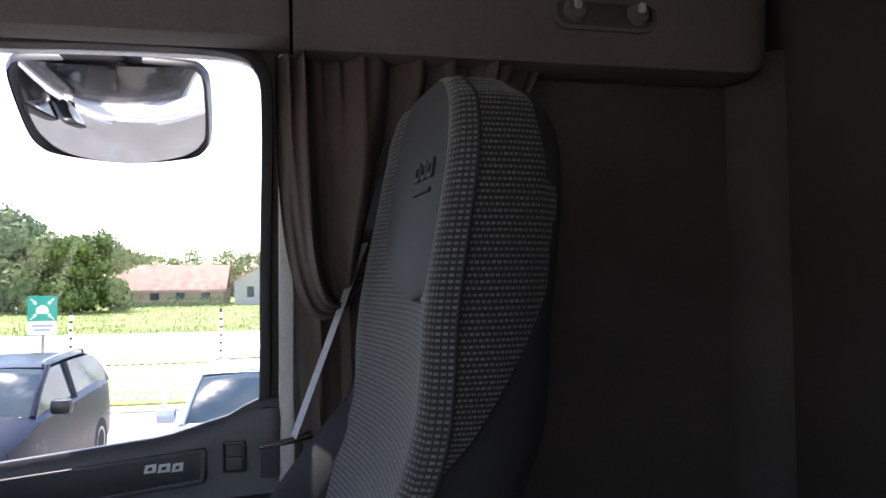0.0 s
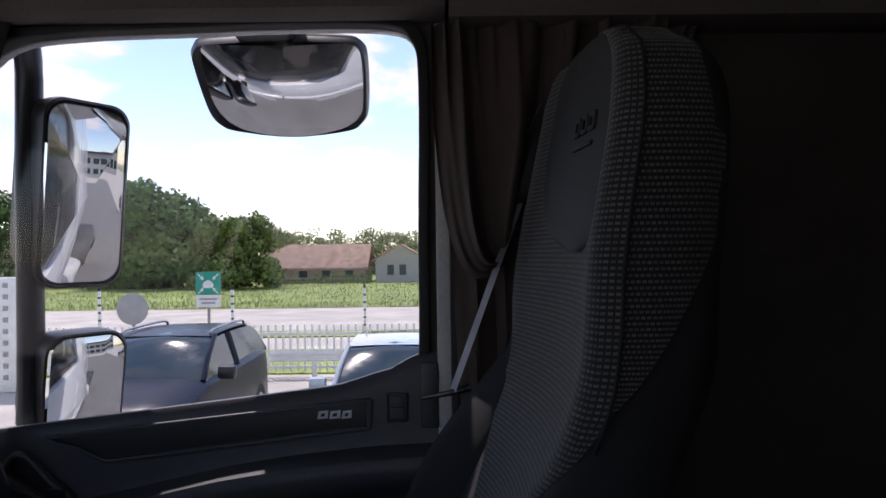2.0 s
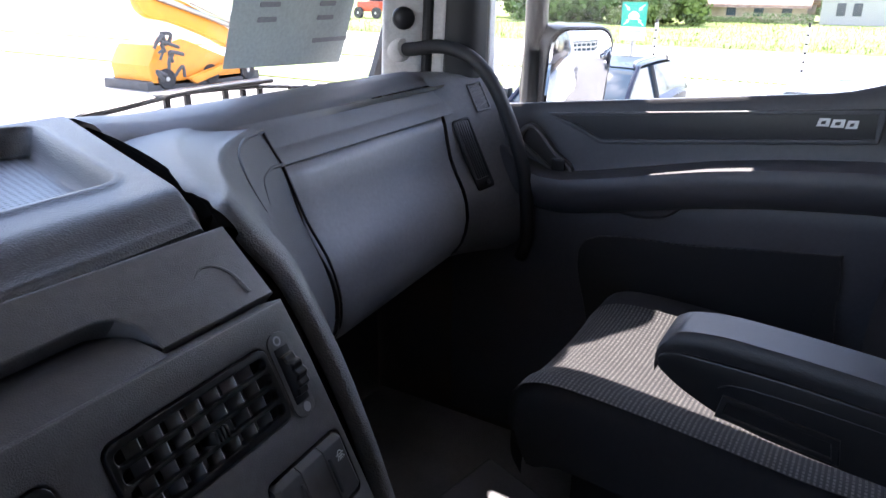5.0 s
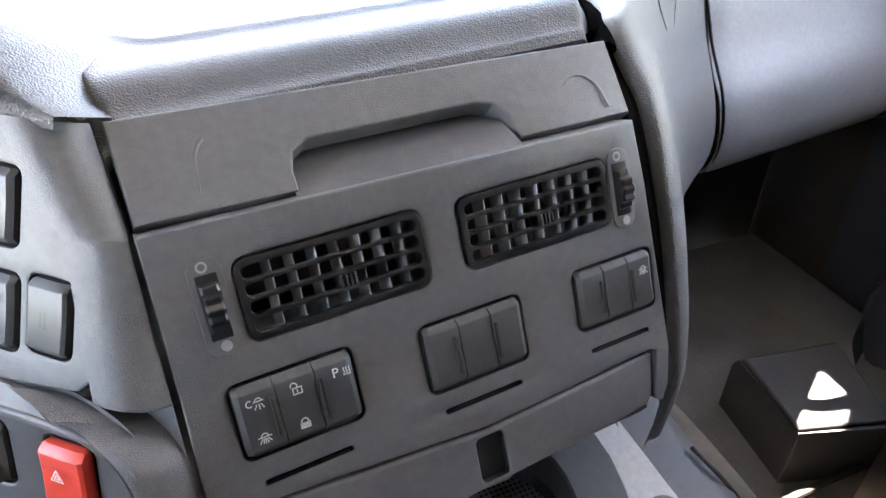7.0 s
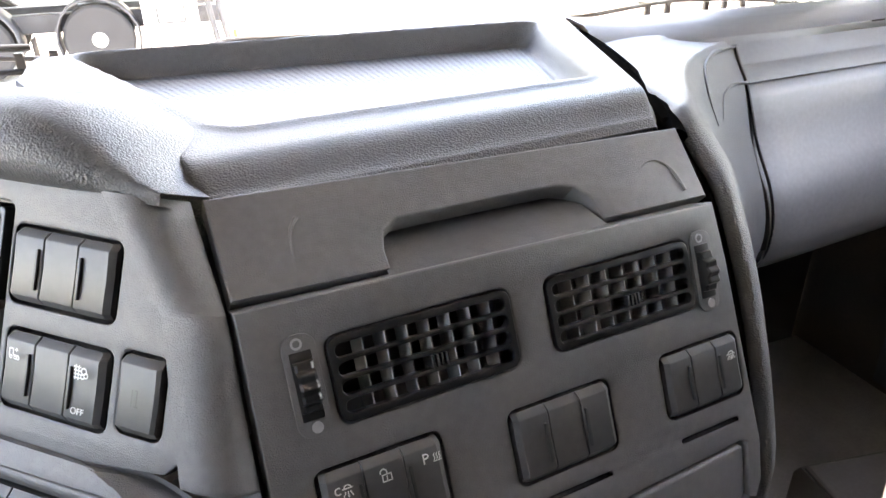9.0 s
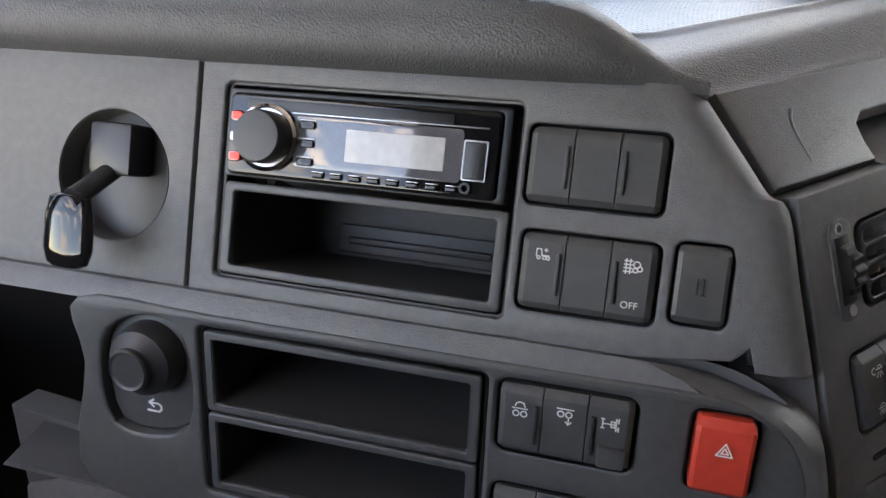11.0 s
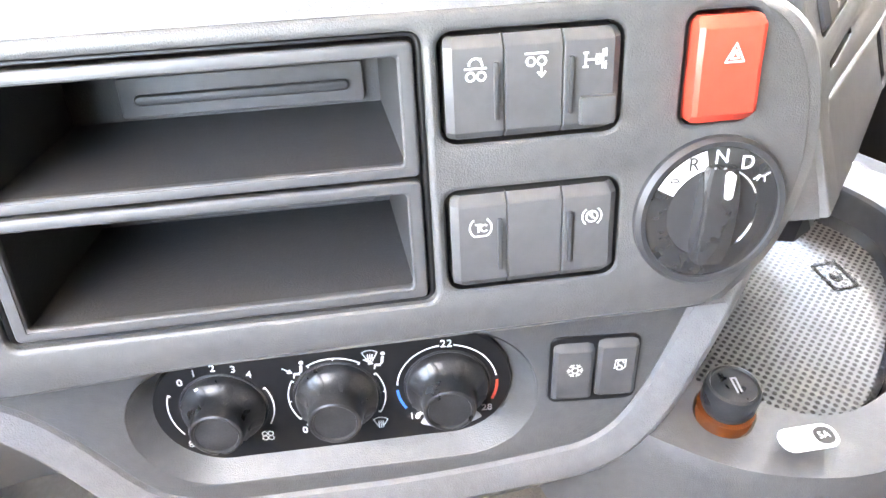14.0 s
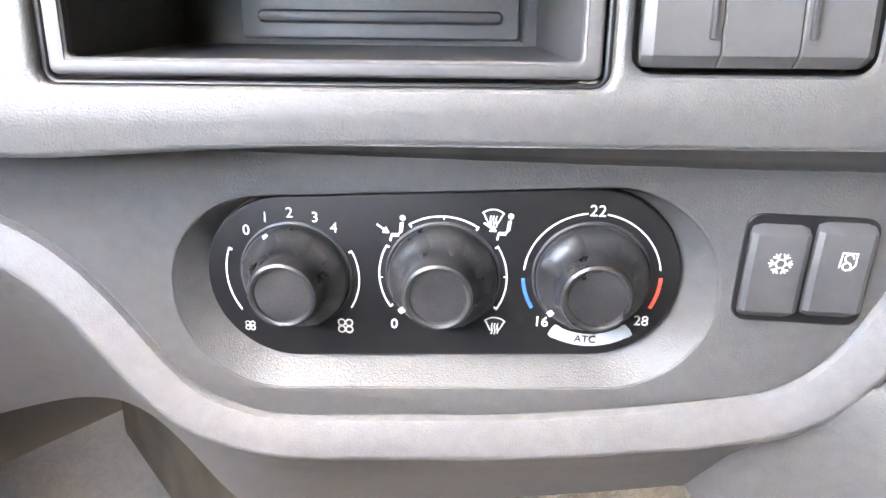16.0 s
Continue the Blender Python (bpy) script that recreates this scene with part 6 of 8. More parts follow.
# ---- door ----
def door():
    d = thing("door_1", "dark grey moulded passenger door trim with armrest", "door", (1.02, 0.8, 0.3), kind="structure")
    def ledge(y):
        pts = ((0.375, 1.003), (0.50, 0.997), (0.63, 0.984), (0.75, 0.966), (0.845, 0.946), (0.95, 0.923), (1.03, 0.908), (1.08, 0.910), (1.14, 0.930), (1.22, 0.962), (1.32, 0.980))
        for (a, p), (b, q) in zip(pts, pts[1:]):
            if a <= y <= b:
                return p + (q - p) * (y - a) / (b - a)
        return pts[-1][1]

    # upper trim with sloping sill: rows along the door, profile (x, z)
    rows = []
    n = 32
    for k in range(n + 1):
        y = 0.375 + (1.31 - 0.375) * k / n
        sill = 1.140 - 0.030 * smoothstep(0.40, 0.58, y) - 0.115 * max(0, y - 0.5)
        sill += 0.022 * (1 - smoothstep(0.40, 0.47, y))
        arm = ledge(y)
        ax = 0.078 * (1 - 0.12 * smoothstep(0.9, 1.1, y)) * (1 - 0.8 * smoothstep(1.09, 1.19, y))
        rows.append([(1.062, y, sill - 0.012), (1.045, y, sill + 0.004), (1.030, y, sill + 0.004), (1.022, y, sill - 0.004), (1.018, y, sill - 0.03), (1.020, y, arm + 0.020), (1.016, y, arm + 0.004),
                     (1.018 - ax * 0.5, y, arm + 0.004), (1.018 - ax * 0.9, y, arm - 0.002), (1.018 - ax, y, arm - 0.016), (1.018 - ax * 0.95, y, arm - 0.040), (1.018 - ax * 0.75, y, arm - 0.062),
                     (1.018 - ax * 0.52, y, arm - 0.074), (1.018 - ax * 0.45, y, arm - 0.079), (1.010, y, arm - 0.083), (1.006, y, arm - 0.092), (1.008, y, arm - 0.12), (1.016, y, 0.70), (1.016, y, 0.45), (1.02, y, 0.25)])
    part("trim_panel", loft(bmesh.new(), rows), M_DOOR, d, "", None, 40)
    # recessed insert with a plain silver mark
    mi = frame_of((1.0165, 0, 0), (0, -1, 0), (0, 0, 1), (-1, 0, 0))
    ins = [(-1.085, 1.028), (-0.50, 1.088), (-0.495, 1.082), (-0.497, 1.036), (-0.502, 1.030), (-0.97, 0.978), (-1.03, 1.005)]
    plate("insert", [ins, [(-1.062, 1.0235), (-0.506, 1.080), (-0.505, 1.038), (-0.968, 0.986), (-1.018, 1.010)]], -0.004, 0.0075, M_DOOR, d, mi, 0.0025)
    plate("insert_face", [[(-1.064, 1.024), (-0.505, 1.081), (-0.503, 1.037), (-0.968, 0.985), (-1.02, 1.009)]], -0.004, 0.0005, M_DARK, d, mi, 0.0005)
    for k, (a, b) in enumerate(((-0.594, -0.575), (-0.573, -0.553), (-0.551, -0.533))):
        plate("silver_mark", [[(a, 1.0505), (a + 0.003, 1.0645), (b + 0.001, 1.066), (b, 1.052)], [(a + 0.006, 1.0545), (a + 0.007, 1.060), (b - 0.005, 1.0615), (b - 0.006, 1.0555)]], 0.0005, 0.0016, M_SILVER, d, mi, 0.0003, "plain silver emblem strip")
    sw = plate("switch_frame", [rr(-0.470, 1.044, -0.432, 1.096, 0.004), rr(-0.466, 1.048, -0.436, 1.092, 0.003)], -0.004, 0.0045, M_BLACK, d, mi, 0.001, "window switch in a black frame")
    plate("rocker", [rr(-0.464, 1.050, -0.438, 1.070, 0.003)], -0.004, 0.003, M_DOOR, sw, mi, 0.0015)
    plate("rocker", [rr(-0.464, 1.071, -0.438, 1.090, 0.003)], -0.006, 0.000, M_DOOR, sw, mi, 0.0015)
    # door lever in its dish
    bm = bmesh.new()
    lo = smooth_loop([(-1.150, 0.972), (-1.132, 1.000), (-1.105, 0.998), (-1.060, 0.950), (-1.026, 0.925), (-1.022, 0.908), (-1.045, 0.898), (-1.075, 0.915), (-1.125, 0.950)], 4)
    me = plate("lever_dish", [lo, [(-1.082 + (x + 1.082) * 0.86, 0.948 + (y - 0.948) * 0.84) for x, y in lo]], -0.006, 0.014, M_DASH, d, mi, 0.005)
    plate("lever_back", [lo], -0.006, 0.001, M_DARK, d, mi, 0.001)
    box(bm, -1.066, 0.912, 0.004, -1.036, 0.938, 0.018, 0.005)
    part("lever", bm, M_BLACK, d, "black door lever", mi)
    # grab pocket below the armrest and cloth panel
    mp = frame_of((1.0, 0, 0), (0, -1, 0), (0, 0, 1), (-1, 0, 0))
    lo = smooth_loop([(-0.945, 0.856), (-0.90, 0.843), (-0.86, 0.843), (-0.815, 0.856), (-0.785, 0.884), (-0.79, 0.894), (-0.84, 0.890), (-0.905, 0.877)], 5)
    plate("pull_cup", [lo], -0.02, 0.008, M_DOOR, d, mp, 0.009, "moulded pull cup")
    lo = rr(-0.97, 0.46, -0.515, 0.0, 0.03)
    cl = smooth_loop([(-0.98, 0.775), (-0.75, 0.805), (-0.535, 0.832), (-0.514, 0.822), (-0.507, 0.74), (-0.52, 0.60), (-0.75, 0.56), (-0.93, 0.56), (-0.97, 0.62)], 5)
    me = plate_mesh([cl], -0.010, -0.003, 0.002)
    me.materials.clear()
    lay = me.uv_layers.new(name="UVMap")
    for lp in me.loops:
        c = me.vertices[lp.vertex_index].co
        lay.data[lp.index].uv = (c.x, c.y)
    link("cloth_panel", shade(me), M_DOORCLOTH, d, mp, "black woven cloth panel")
    # raised corner at the rear of the sill
    bm = bmesh.new()
    box(bm, 1.012, 0.376, 1.03, 1.055, 0.41, 1.150, 0.008)
    part("sill_corner", bm, M_DOOR, d)


door()


def pillar_and_handle():
    p = thing("trim", "pale grey windscreen pillar cover with a black speaker", "pillar trim", (1.0, 1.45, 1.0), kind="structure")
    sec, groove, seal = [], [], []
    for z in (1.03, 1.10, 1.20, 1.30, 1.45, 1.60, 1.78, 1.95):
        yy = 1.478 - (z - 1.08) * 0.05 - 0.25 * max(0.0, z - 1.32)
        b = min(yy - 0.085, 1.392)
        sec.append([(1.035, yy + 0.045, z), (0.992, yy + 0.012, z), (0.984, yy + 0.003, z), (0.982, yy - 0.012, z), (0.984, b + 0.016, z), (0.988, b + 0.004, z), (0.998, b - 0.004, z)])
        groove.append([(0.992, b + 0.002, z), (1.006, b - 0.006, z), (1.008, b - 0.028, z), (0.994, b - 0.036, z), (0.992, b - 0.060, z), (0.998, b - 0.070, z)])
        seal.append([(0.996, b - 0.062, z), (0.988, b - 0.072, z), (0.992, b - 0.095, z), (1.006, b - 0.122, z), (1.022, max(b - 0.134, 1.2535), z), (1.05, max(b - 0.137, 1.2525), z)])
    part("pillar_cover", loft(bmesh.new(), sec), M_PILLAR, p)
    part("pillar_edge", loft(bmesh.new(), [[q for q in r] for r in groove]), M_PILLAR, p, "pale grey edge behind a groove")
    part("pillar_seal", loft(bmesh.new(), seal), M_RUBBER, p, "black rubber seal")
    bm = bmesh.new()
    tube(bm, [(1.003, 1.378, 1.06), (1.003, 1.372, 1.20), (1.003, 1.366, 1.34)], 0.0115, 10, 3)
    part("groove_seal", bm, M_RUBBER, p)
    mb = panel_frame((0.968, 1.412, 1.205), (-0.75, -0.66, 0), (0.66, -0.75, 0))
    part("tweeter", lathe(bmesh.new(), [(0.024, -0.01), (0.024, 0.004), (0.020, 0.010), (0.012, 0.014), (0.001, 0.015)], 28), M_BLACK, p, "round black speaker", mb)
    h = thing("grab_handle", "black rubber-covered grab handle with grey foot", "handle", (0.98, 1.42, 1.13))
    bm = bmesh.new()
    tube(bm, [(0.985, 1.43, 1.138), (0.975, 1.39, 1.142), (0.965, 1.315, 1.151), (0.960, 1.247, 1.137), (0.958, 1.196, 1.098), (0.956, 1.154, 1.033), (0.955, 1.124, 0.966), (0.955, 1.103, 0.898), (0.958, 1.095, 0.814), (0.968, 1.100, 0.760), (0.990, 1.12, 0.715)], 0.0145, 16)
    part("bar", bm, M_RUBBER, h)
    bm = bmesh.new()
    tube(bm, [(1.01, 1.455, 1.13), (0.985, 1.43, 1.138), (0.978, 1.415, 1.142)], [0.030, 0.021], 18, 3)
    part("foot", bm, M_PILLAR, h, "pale grey foot")


pillar_and_handle()


# ---- seat ----
def seat():
    s = thing("passenger_seat", "high-backed passenger seat in black and grey woven cloth", "seat", (0.63, 0.5, 0.22))
    cx = 0.685

    def back_axis(z):
        """Front face of the backrest at that height."""
        return 0.410 - 0.190 * smoothstep(0.74, 1.28, z) - 0.045 * smoothstep(1.25, 1.6, z)

    # backrest core: closed rings from the cushion to the head
    rows, zs = [], [0.66, 0.72, 0.80, 0.88, 0.96, 1.04, 1.12, 1.20, 1.26, 1.32, 1.38, 1.45, 1.52, 1.568, 1.596, 1.610]
    ws = [0.215, 0.220, 0.225, 0.228, 0.230, 0.230, 0.228, 0.222, 0.215, 0.210, 0.205, 0.200, 0.192, 0.172, 0.135, 0.08]
    ts = [0.12, 0.13, 0.13, 0.13, 0.125, 0.12, 0.115, 0.12, 0.12, 0.12, 0.12, 0.115, 0.105, 0.088, 0.062, 0.03]

    def ring_at(z, w, t, grow=0.0):
        y = back_axis(z)
        pts = []
        for a, b in ((-0.52, 0.0), (-0.72, 0.006), (-0.86, 0.012), (-0.96, 0.006), (-1.0, -0.012), (-1.0, -0.05), (-0.97, -0.085), (-0.86, -0.112), (-0.5, -0.125), (0.5, -0.125), (0.86, -0.112), (0.97, -0.085), (1.0, -0.05),
                     (1.0, -0.012), (0.96, 0.006), (0.86, 0.012), (0.72, 0.006), (0.52, 0.0), (0.25, -0.006), (0, -0.008), (-0.25, -0.006)):
            pts.append((cx + a * (w + grow), y + b * t / 0.11 + grow + a * w * 0.10, z))
        return pts
    rows = [ring_at(z, w, t) for z, w, t in zip(zs, ws, ts)]
    part("backrest", loft(bmesh.new(), smooth_rows(rows, 3), True, True), M_SEATBLK, s, "black cloth backrest shell", None, 60)
    # cloth front with its bolsters: the cloth reaches further round the sides towards the top
    rows, seam, flank = [], [], []
    near, far = (0, 1, 2, 3, 4, 5, 6, 7), (17, 16, 15, 14, 13, 12, 11, 10)
    cut = [0.80, 0.86, 0.92, 0.98, 1.04, 1.10, 1.14, 1.18, 1.22, 1.27, 1.32, 1.36, 1.40, 1.45, 1.50, 1.54, 1.568, 1.585, 1.596, 1.606]

    def at(vals, z):
        for a in range(len(zs) - 1):
            if zs[a] <= z <= zs[a + 1]:
                return vals[a] + (vals[a + 1] - vals[a]) * (z - zs[a]) / (zs[a + 1] - zs[a])
        return vals[-1]
    for z in cut:
        r = [Vector(p) for p in ring_at(z, at(ws, z), at(ts, z), 0.0065)]
        reach = 4.0 * smoothstep(0.94, 1.19, z) + 3.0 * min(max((z - 1.17) / 0.20, 0), 1.0)

        reach_far = 0.4 + 0.6 * smoothstep(0.9, 1.2, z) + 6.0 * smoothstep(1.18, 1.42, z)

        def side(order, reach):
            out = []
            for m_ in range(8):
                q = min(m_, reach)
                a = int(q)
                b = min(a + 1, 7)
                out.append(r[order[a]].lerp(r[order[b]], q - a))
            return out
        f = smoothstep(0.84, 1.17, z)
        tip = r[19].lerp(r[20], 0.4)
        r = [tip.lerp(p, f) for p in r]
        nr = side(near, reach)
        rows.append(side(far, reach_far)[::-1] + [r[18], r[19], r[20]] + nr[:5])
        flank.append(nr[4:])
        if z > 1.12:
            seam.append(r[4] + Vector((-0.0005, 0.0, 0)))
    part("backrest_cloth", loft(bmesh.new(), smooth_rows(rows, 3), uv=True), M_CLOTH, s, "grey woven cloth front", None, 70)
    part("side_cloth", loft(bmesh.new(), smooth_rows(flank[5:], 3), uv=True), M_CLOTHS, s, "coarser woven cloth side", None, 70)
    bm = bmesh.new()
    tube(bm, seam, 0.0022, 8, 2)
    part("seam", bm, M_SEATBLK, s, "dark stitched seam")
    # black bolster on the door side, standing proud of the cloth
    rows = []
    for z, yf, k in ((0.66, 0.440, 0.8), (0.70, 0.456, 1.0), (0.77, 0.458, 1.0), (0.85, 0.450, 1.0), (0.93, 0.438, 1.0), (1.00, 0.410, 1.0), (1.06, 0.372, 0.95), (1.12, 0.325, 0.85), (1.18, 0.275, 0.6), (1.22, 0.235, 0.3)):
        yb = back_axis(z) - 0.01
        rows.append([(0.795 + 0.05 * (1 - k), yb, z), (0.835, yb + (yf - yb) * 0.55, z), (0.865, yf - 0.012, z), (0.890, yf, z), (0.915, yf - 0.008, z), (0.932, yf - 0.035, z), (0.938, yf - 0.09, z), (0.930, yb - 0.10, z), (0.85, yb - 0.11, z)])
    part("side_bolster", loft(bmesh.new(), smooth_rows(rows, 3), True, True), M_SEATBLK, s, "black cloth bolster on the door side", None, 70)
    # smooth head panel
    rows = []
    for z, a0, a1 in ((1.342, 0.578, 0.612), (1.350, 0.550, 0.660), (1.366, 0.526, 0.722), (1.39, 0.513, 0.768), (1.43, 0.508, 0.806), (1.48, 0.507, 0.826), (1.53, 0.508, 0.826), (1.566, 0.516, 0.806), (1.590, 0.535, 0.775), (1.604, 0.57, 0.74)):
        y = back_axis(z) + 0.0075
        row = []
        for q in (0, 0.04, 0.12, 0.3, 0.5, 0.7, 0.88, 0.96, 1):
            x = a0 + (a1 - a0) * q
            e = abs(q * 2 - 1)
            row.append((x, y + (x - cx) * 0.10 + 0.006 * (1 - e ** 4) + 0.010 * smoothstep(0.125, 0.2, abs(x - cx)), z))
        rows.append(row)
    part("head_panel", loft(bmesh.new(), smooth_rows(rows, 3)), M_HEAD, s, "smooth black head panel", None, 70)
    mh = panel_frame((0.62, back_axis(1.50) + 0.0098, 1.50), (-0.10, 1, 0.16), (-1, -0.10, 0))
    for k in range(3):
        plate("embossed_mark", [rr(-0.040 + 0.028 * k, -0.012, -0.017 + 0.028 * k, 0.012, 0.003), rr(-0.034 + 0.028 * k, -0.006, -0.023 + 0.028 * k, 0.006, 0.002)], -0.010, 0.0004, M_HEAD, s, mh, 0.0003, "plain pressed mark")
    plate("embossed_mark", [rr(-0.038, -0.030, 0.036, -0.024, 0.002)], -0.010, 0.0004, M_HEAD, s, mh, 0.0003, "plain pressed mark")
    # cushion
    rows = []
    for y, z, w in ((0.885, 0.60, 0.195), (0.900, 0.64, 0.203), (0.895, 0.685, 0.208), (0.870, 0.712, 0.211), (0.82, 0.725, 0.214), (0.72, 0.722, 0.217), (0.60, 0.712, 0.22), (0.48, 0.700, 0.22), (0.36, 0.70, 0.22), (0.28, 0.71, 0.215)):
        rows.append([(cx + a * w, y - (0.015 if abs(a) > 0.9 else 0), z + b * (0.3 if z < 0.70 and y > 0.8 else 1)) for a, b in ((-1, -0.11), (-1.0, -0.04), (-0.98, -0.005), (-0.9, 0.014), (-0.75, 0.010), (-0.55, -0.002), (-0.3, -0.006), (0, -0.008), (0.3, -0.006),
                                                                 (0.55, -0.002), (0.75, 0.010), (0.9, 0.014), (0.98, -0.005), (1.0, -0.04), (1, -0.11))])
    part("cushion", loft(bmesh.new(), smooth_rows(rows, 3)), M_SEATBLK, s, "black cloth cushion sides", None, 60)
    rows = []
    for y, z, w in ((0.896, 0.688, 0.208), (0.872, 0.716, 0.211), (0.82, 0.729, 0.214), (0.72, 0.726, 0.217), (0.60, 0.716, 0.22), (0.48, 0.704, 0.22), (0.36, 0.704, 0.22)):
        rows.append([(cx + a * w, y, z + b) for a, b in ((-0.93, 0.011), (-0.75, 0.010), (-0.55, -0.002), (-0.3, -0.006), (0, -0.008), (0.3, -0.006), (0.55, -0.002), (0.66, 0.004))])
    part("cushion_cloth", loft(bmesh.new(), smooth_rows(rows, 4), uv=True), M_CLOTH, s, "grey woven cloth seat face", None, 70)
    # plinth
    bm = bmesh.new()
    box(bm, cx - 0.19, 0.36, 0.22, cx + 0.19, 0.80, 0.62, 0.03)
    part("plinth", bm, M_BLACK, s)
    # armrest on the inner side
    ax0, ax1 = 0.325, 0.385
    rows = []
    for y, zt, zb in ((0.655, 0.922, 0.905), (0.648, 0.936, 0.896), (0.632, 0.945, 0.886), (0.605, 0.949, 0.872), (0.575, 0.949, 0.862), (0.50, 0.944, 0.848), (0.42, 0.936, 0.840), (0.34, 0.925, 0.832), (0.26, 0.91, 0.82), (0.18, 0.90, 0.81)):
        rows.append([(ax0 + 0.004, y, zb), (ax0 + 0.002, y, zb + 0.012), (ax0 + 0.003, y, zt - 0.028), (ax0 - 0.001, y, zt - 0.018), (ax0 - 0.001, y, zt - 0.006), (ax0 + 0.004, y, zt), (ax1 - 0.006, y, zt + 0.002), (ax1, y, zt - 0.004), (ax1, y, zt - 0.016), (ax1 - 0.002, y, zb + 0.01), (ax1 - 0.006, y, zb)])
    ar = part("armrest", loft(bmesh.new(), smooth_rows(rows, 3), True, True), M_VINYL, s, "black vinyl armrest with a slotted hinge cover", None, 45)
    mh = frame_of((ax0 - 0.001, 0, 0), (0, -1, 0), (0, 0, 1), (-1, 0, 0))
    cheek = smooth_loop([(-0.652, 0.910), (-0.640, 0.922), (-0.600, 0.924), (-0.50, 0.919), (-0.34, 0.900), (-0.19, 0.876), (-0.19, 0.815), (-0.34, 0.834), (-0.50, 0.850), (-0.575, 0.864), (-0.632, 0.889)], 4)
    plate("side_cover", [cheek], -0.003, 0.0025, M_BLACK, ar, mh, 0.002, "black side cover")
    bm = bmesh.new()
    tube(bm, [(-0.590, 0.898, 0.003), (-0.565, 0.905, 0.003), (-0.45, 0.897, 0.003), (-0.30, 0.874, 0.003)], [0.0007, 0.0014, 0.0014, 0.0007], 8, 4)
    part("moulded_line", bm, M_BLACK, ar, "", mh)
    plate("slot_cover", [[(-0.590, 0.866), (-0.585, 0.892), (-0.480, 0.879), (-0.476, 0.851)], [(-0.582, 0.871), (-0.579, 0.885), (-0.487, 0.873), (-0.484, 0.858)]], -0.004, 0.005, M_BLACK, ar, mh @ pose(0, 0, 0, 0, 0, 0), 0.002)
    plate("slot", [[(-0.584, 0.869), (-0.581, 0.887), (-0.485, 0.875), (-0.482, 0.856)]], -0.004, 0.001, M_GLOSS, ar, mh, 0.001)
    # belt from the pillar to its latch
    b = thing("seat_belt", "grey webbing seat belt with a steel guide on the pillar", "seat belt", (0.93, 0.35, 1.1))
    bm = bmesh.new()
    p0, p1 = Vector((0.915, 0.238, 1.425)), Vector((0.915, 0.352, 1.118))
    rows = []
    for k in range(9):
        p = p0.lerp(p1, k / 8)
        rows.append([p + Vector((-0.012, -0.003, 0)), p + Vector((0.0, 0.0, 0.0)), p + Vector((0.012, 0.006, 0))])
    loft(bm, rows)
    part("webbing", bm, M_BELT, b)
    bm = bmesh.new()
    tube(bm, [(0.925, 0.325, 1.12), (0.918, 0.355, 1.114), (0.915, 0.405, 1.106)], [0.008, 0.003], 10)
    part("latch_tongue", bm, M_CHROME, b, "steel latch tongue")
    bm = bmesh.new()
    hood = ((0.184, 1.600, 0.35), (0.190, 1.580, 0.75), (0.206, 1.530, 1.0), (0.222, 1.480, 1.0), (0.232, 1.445, 0.9), (0.236, 1.422, 0.6))
    loft(bm, smooth_rows([[(0.935 + dx * 0.026 * k, y + dy * 0.021 * k, z + dy * 0.006 * k) for dx, dy in ((-1, -0.6), (-1, 0.4), (-0.6, 0.9), (0.6, 0.9), (1, 0.4), (1, -0.6), (0.6, -1), (-0.6, -1))] for y, z, k in hood], 3), True, True)
    part("belt_guide", bm, M_BLACK, b, "black belt guide")


seat()


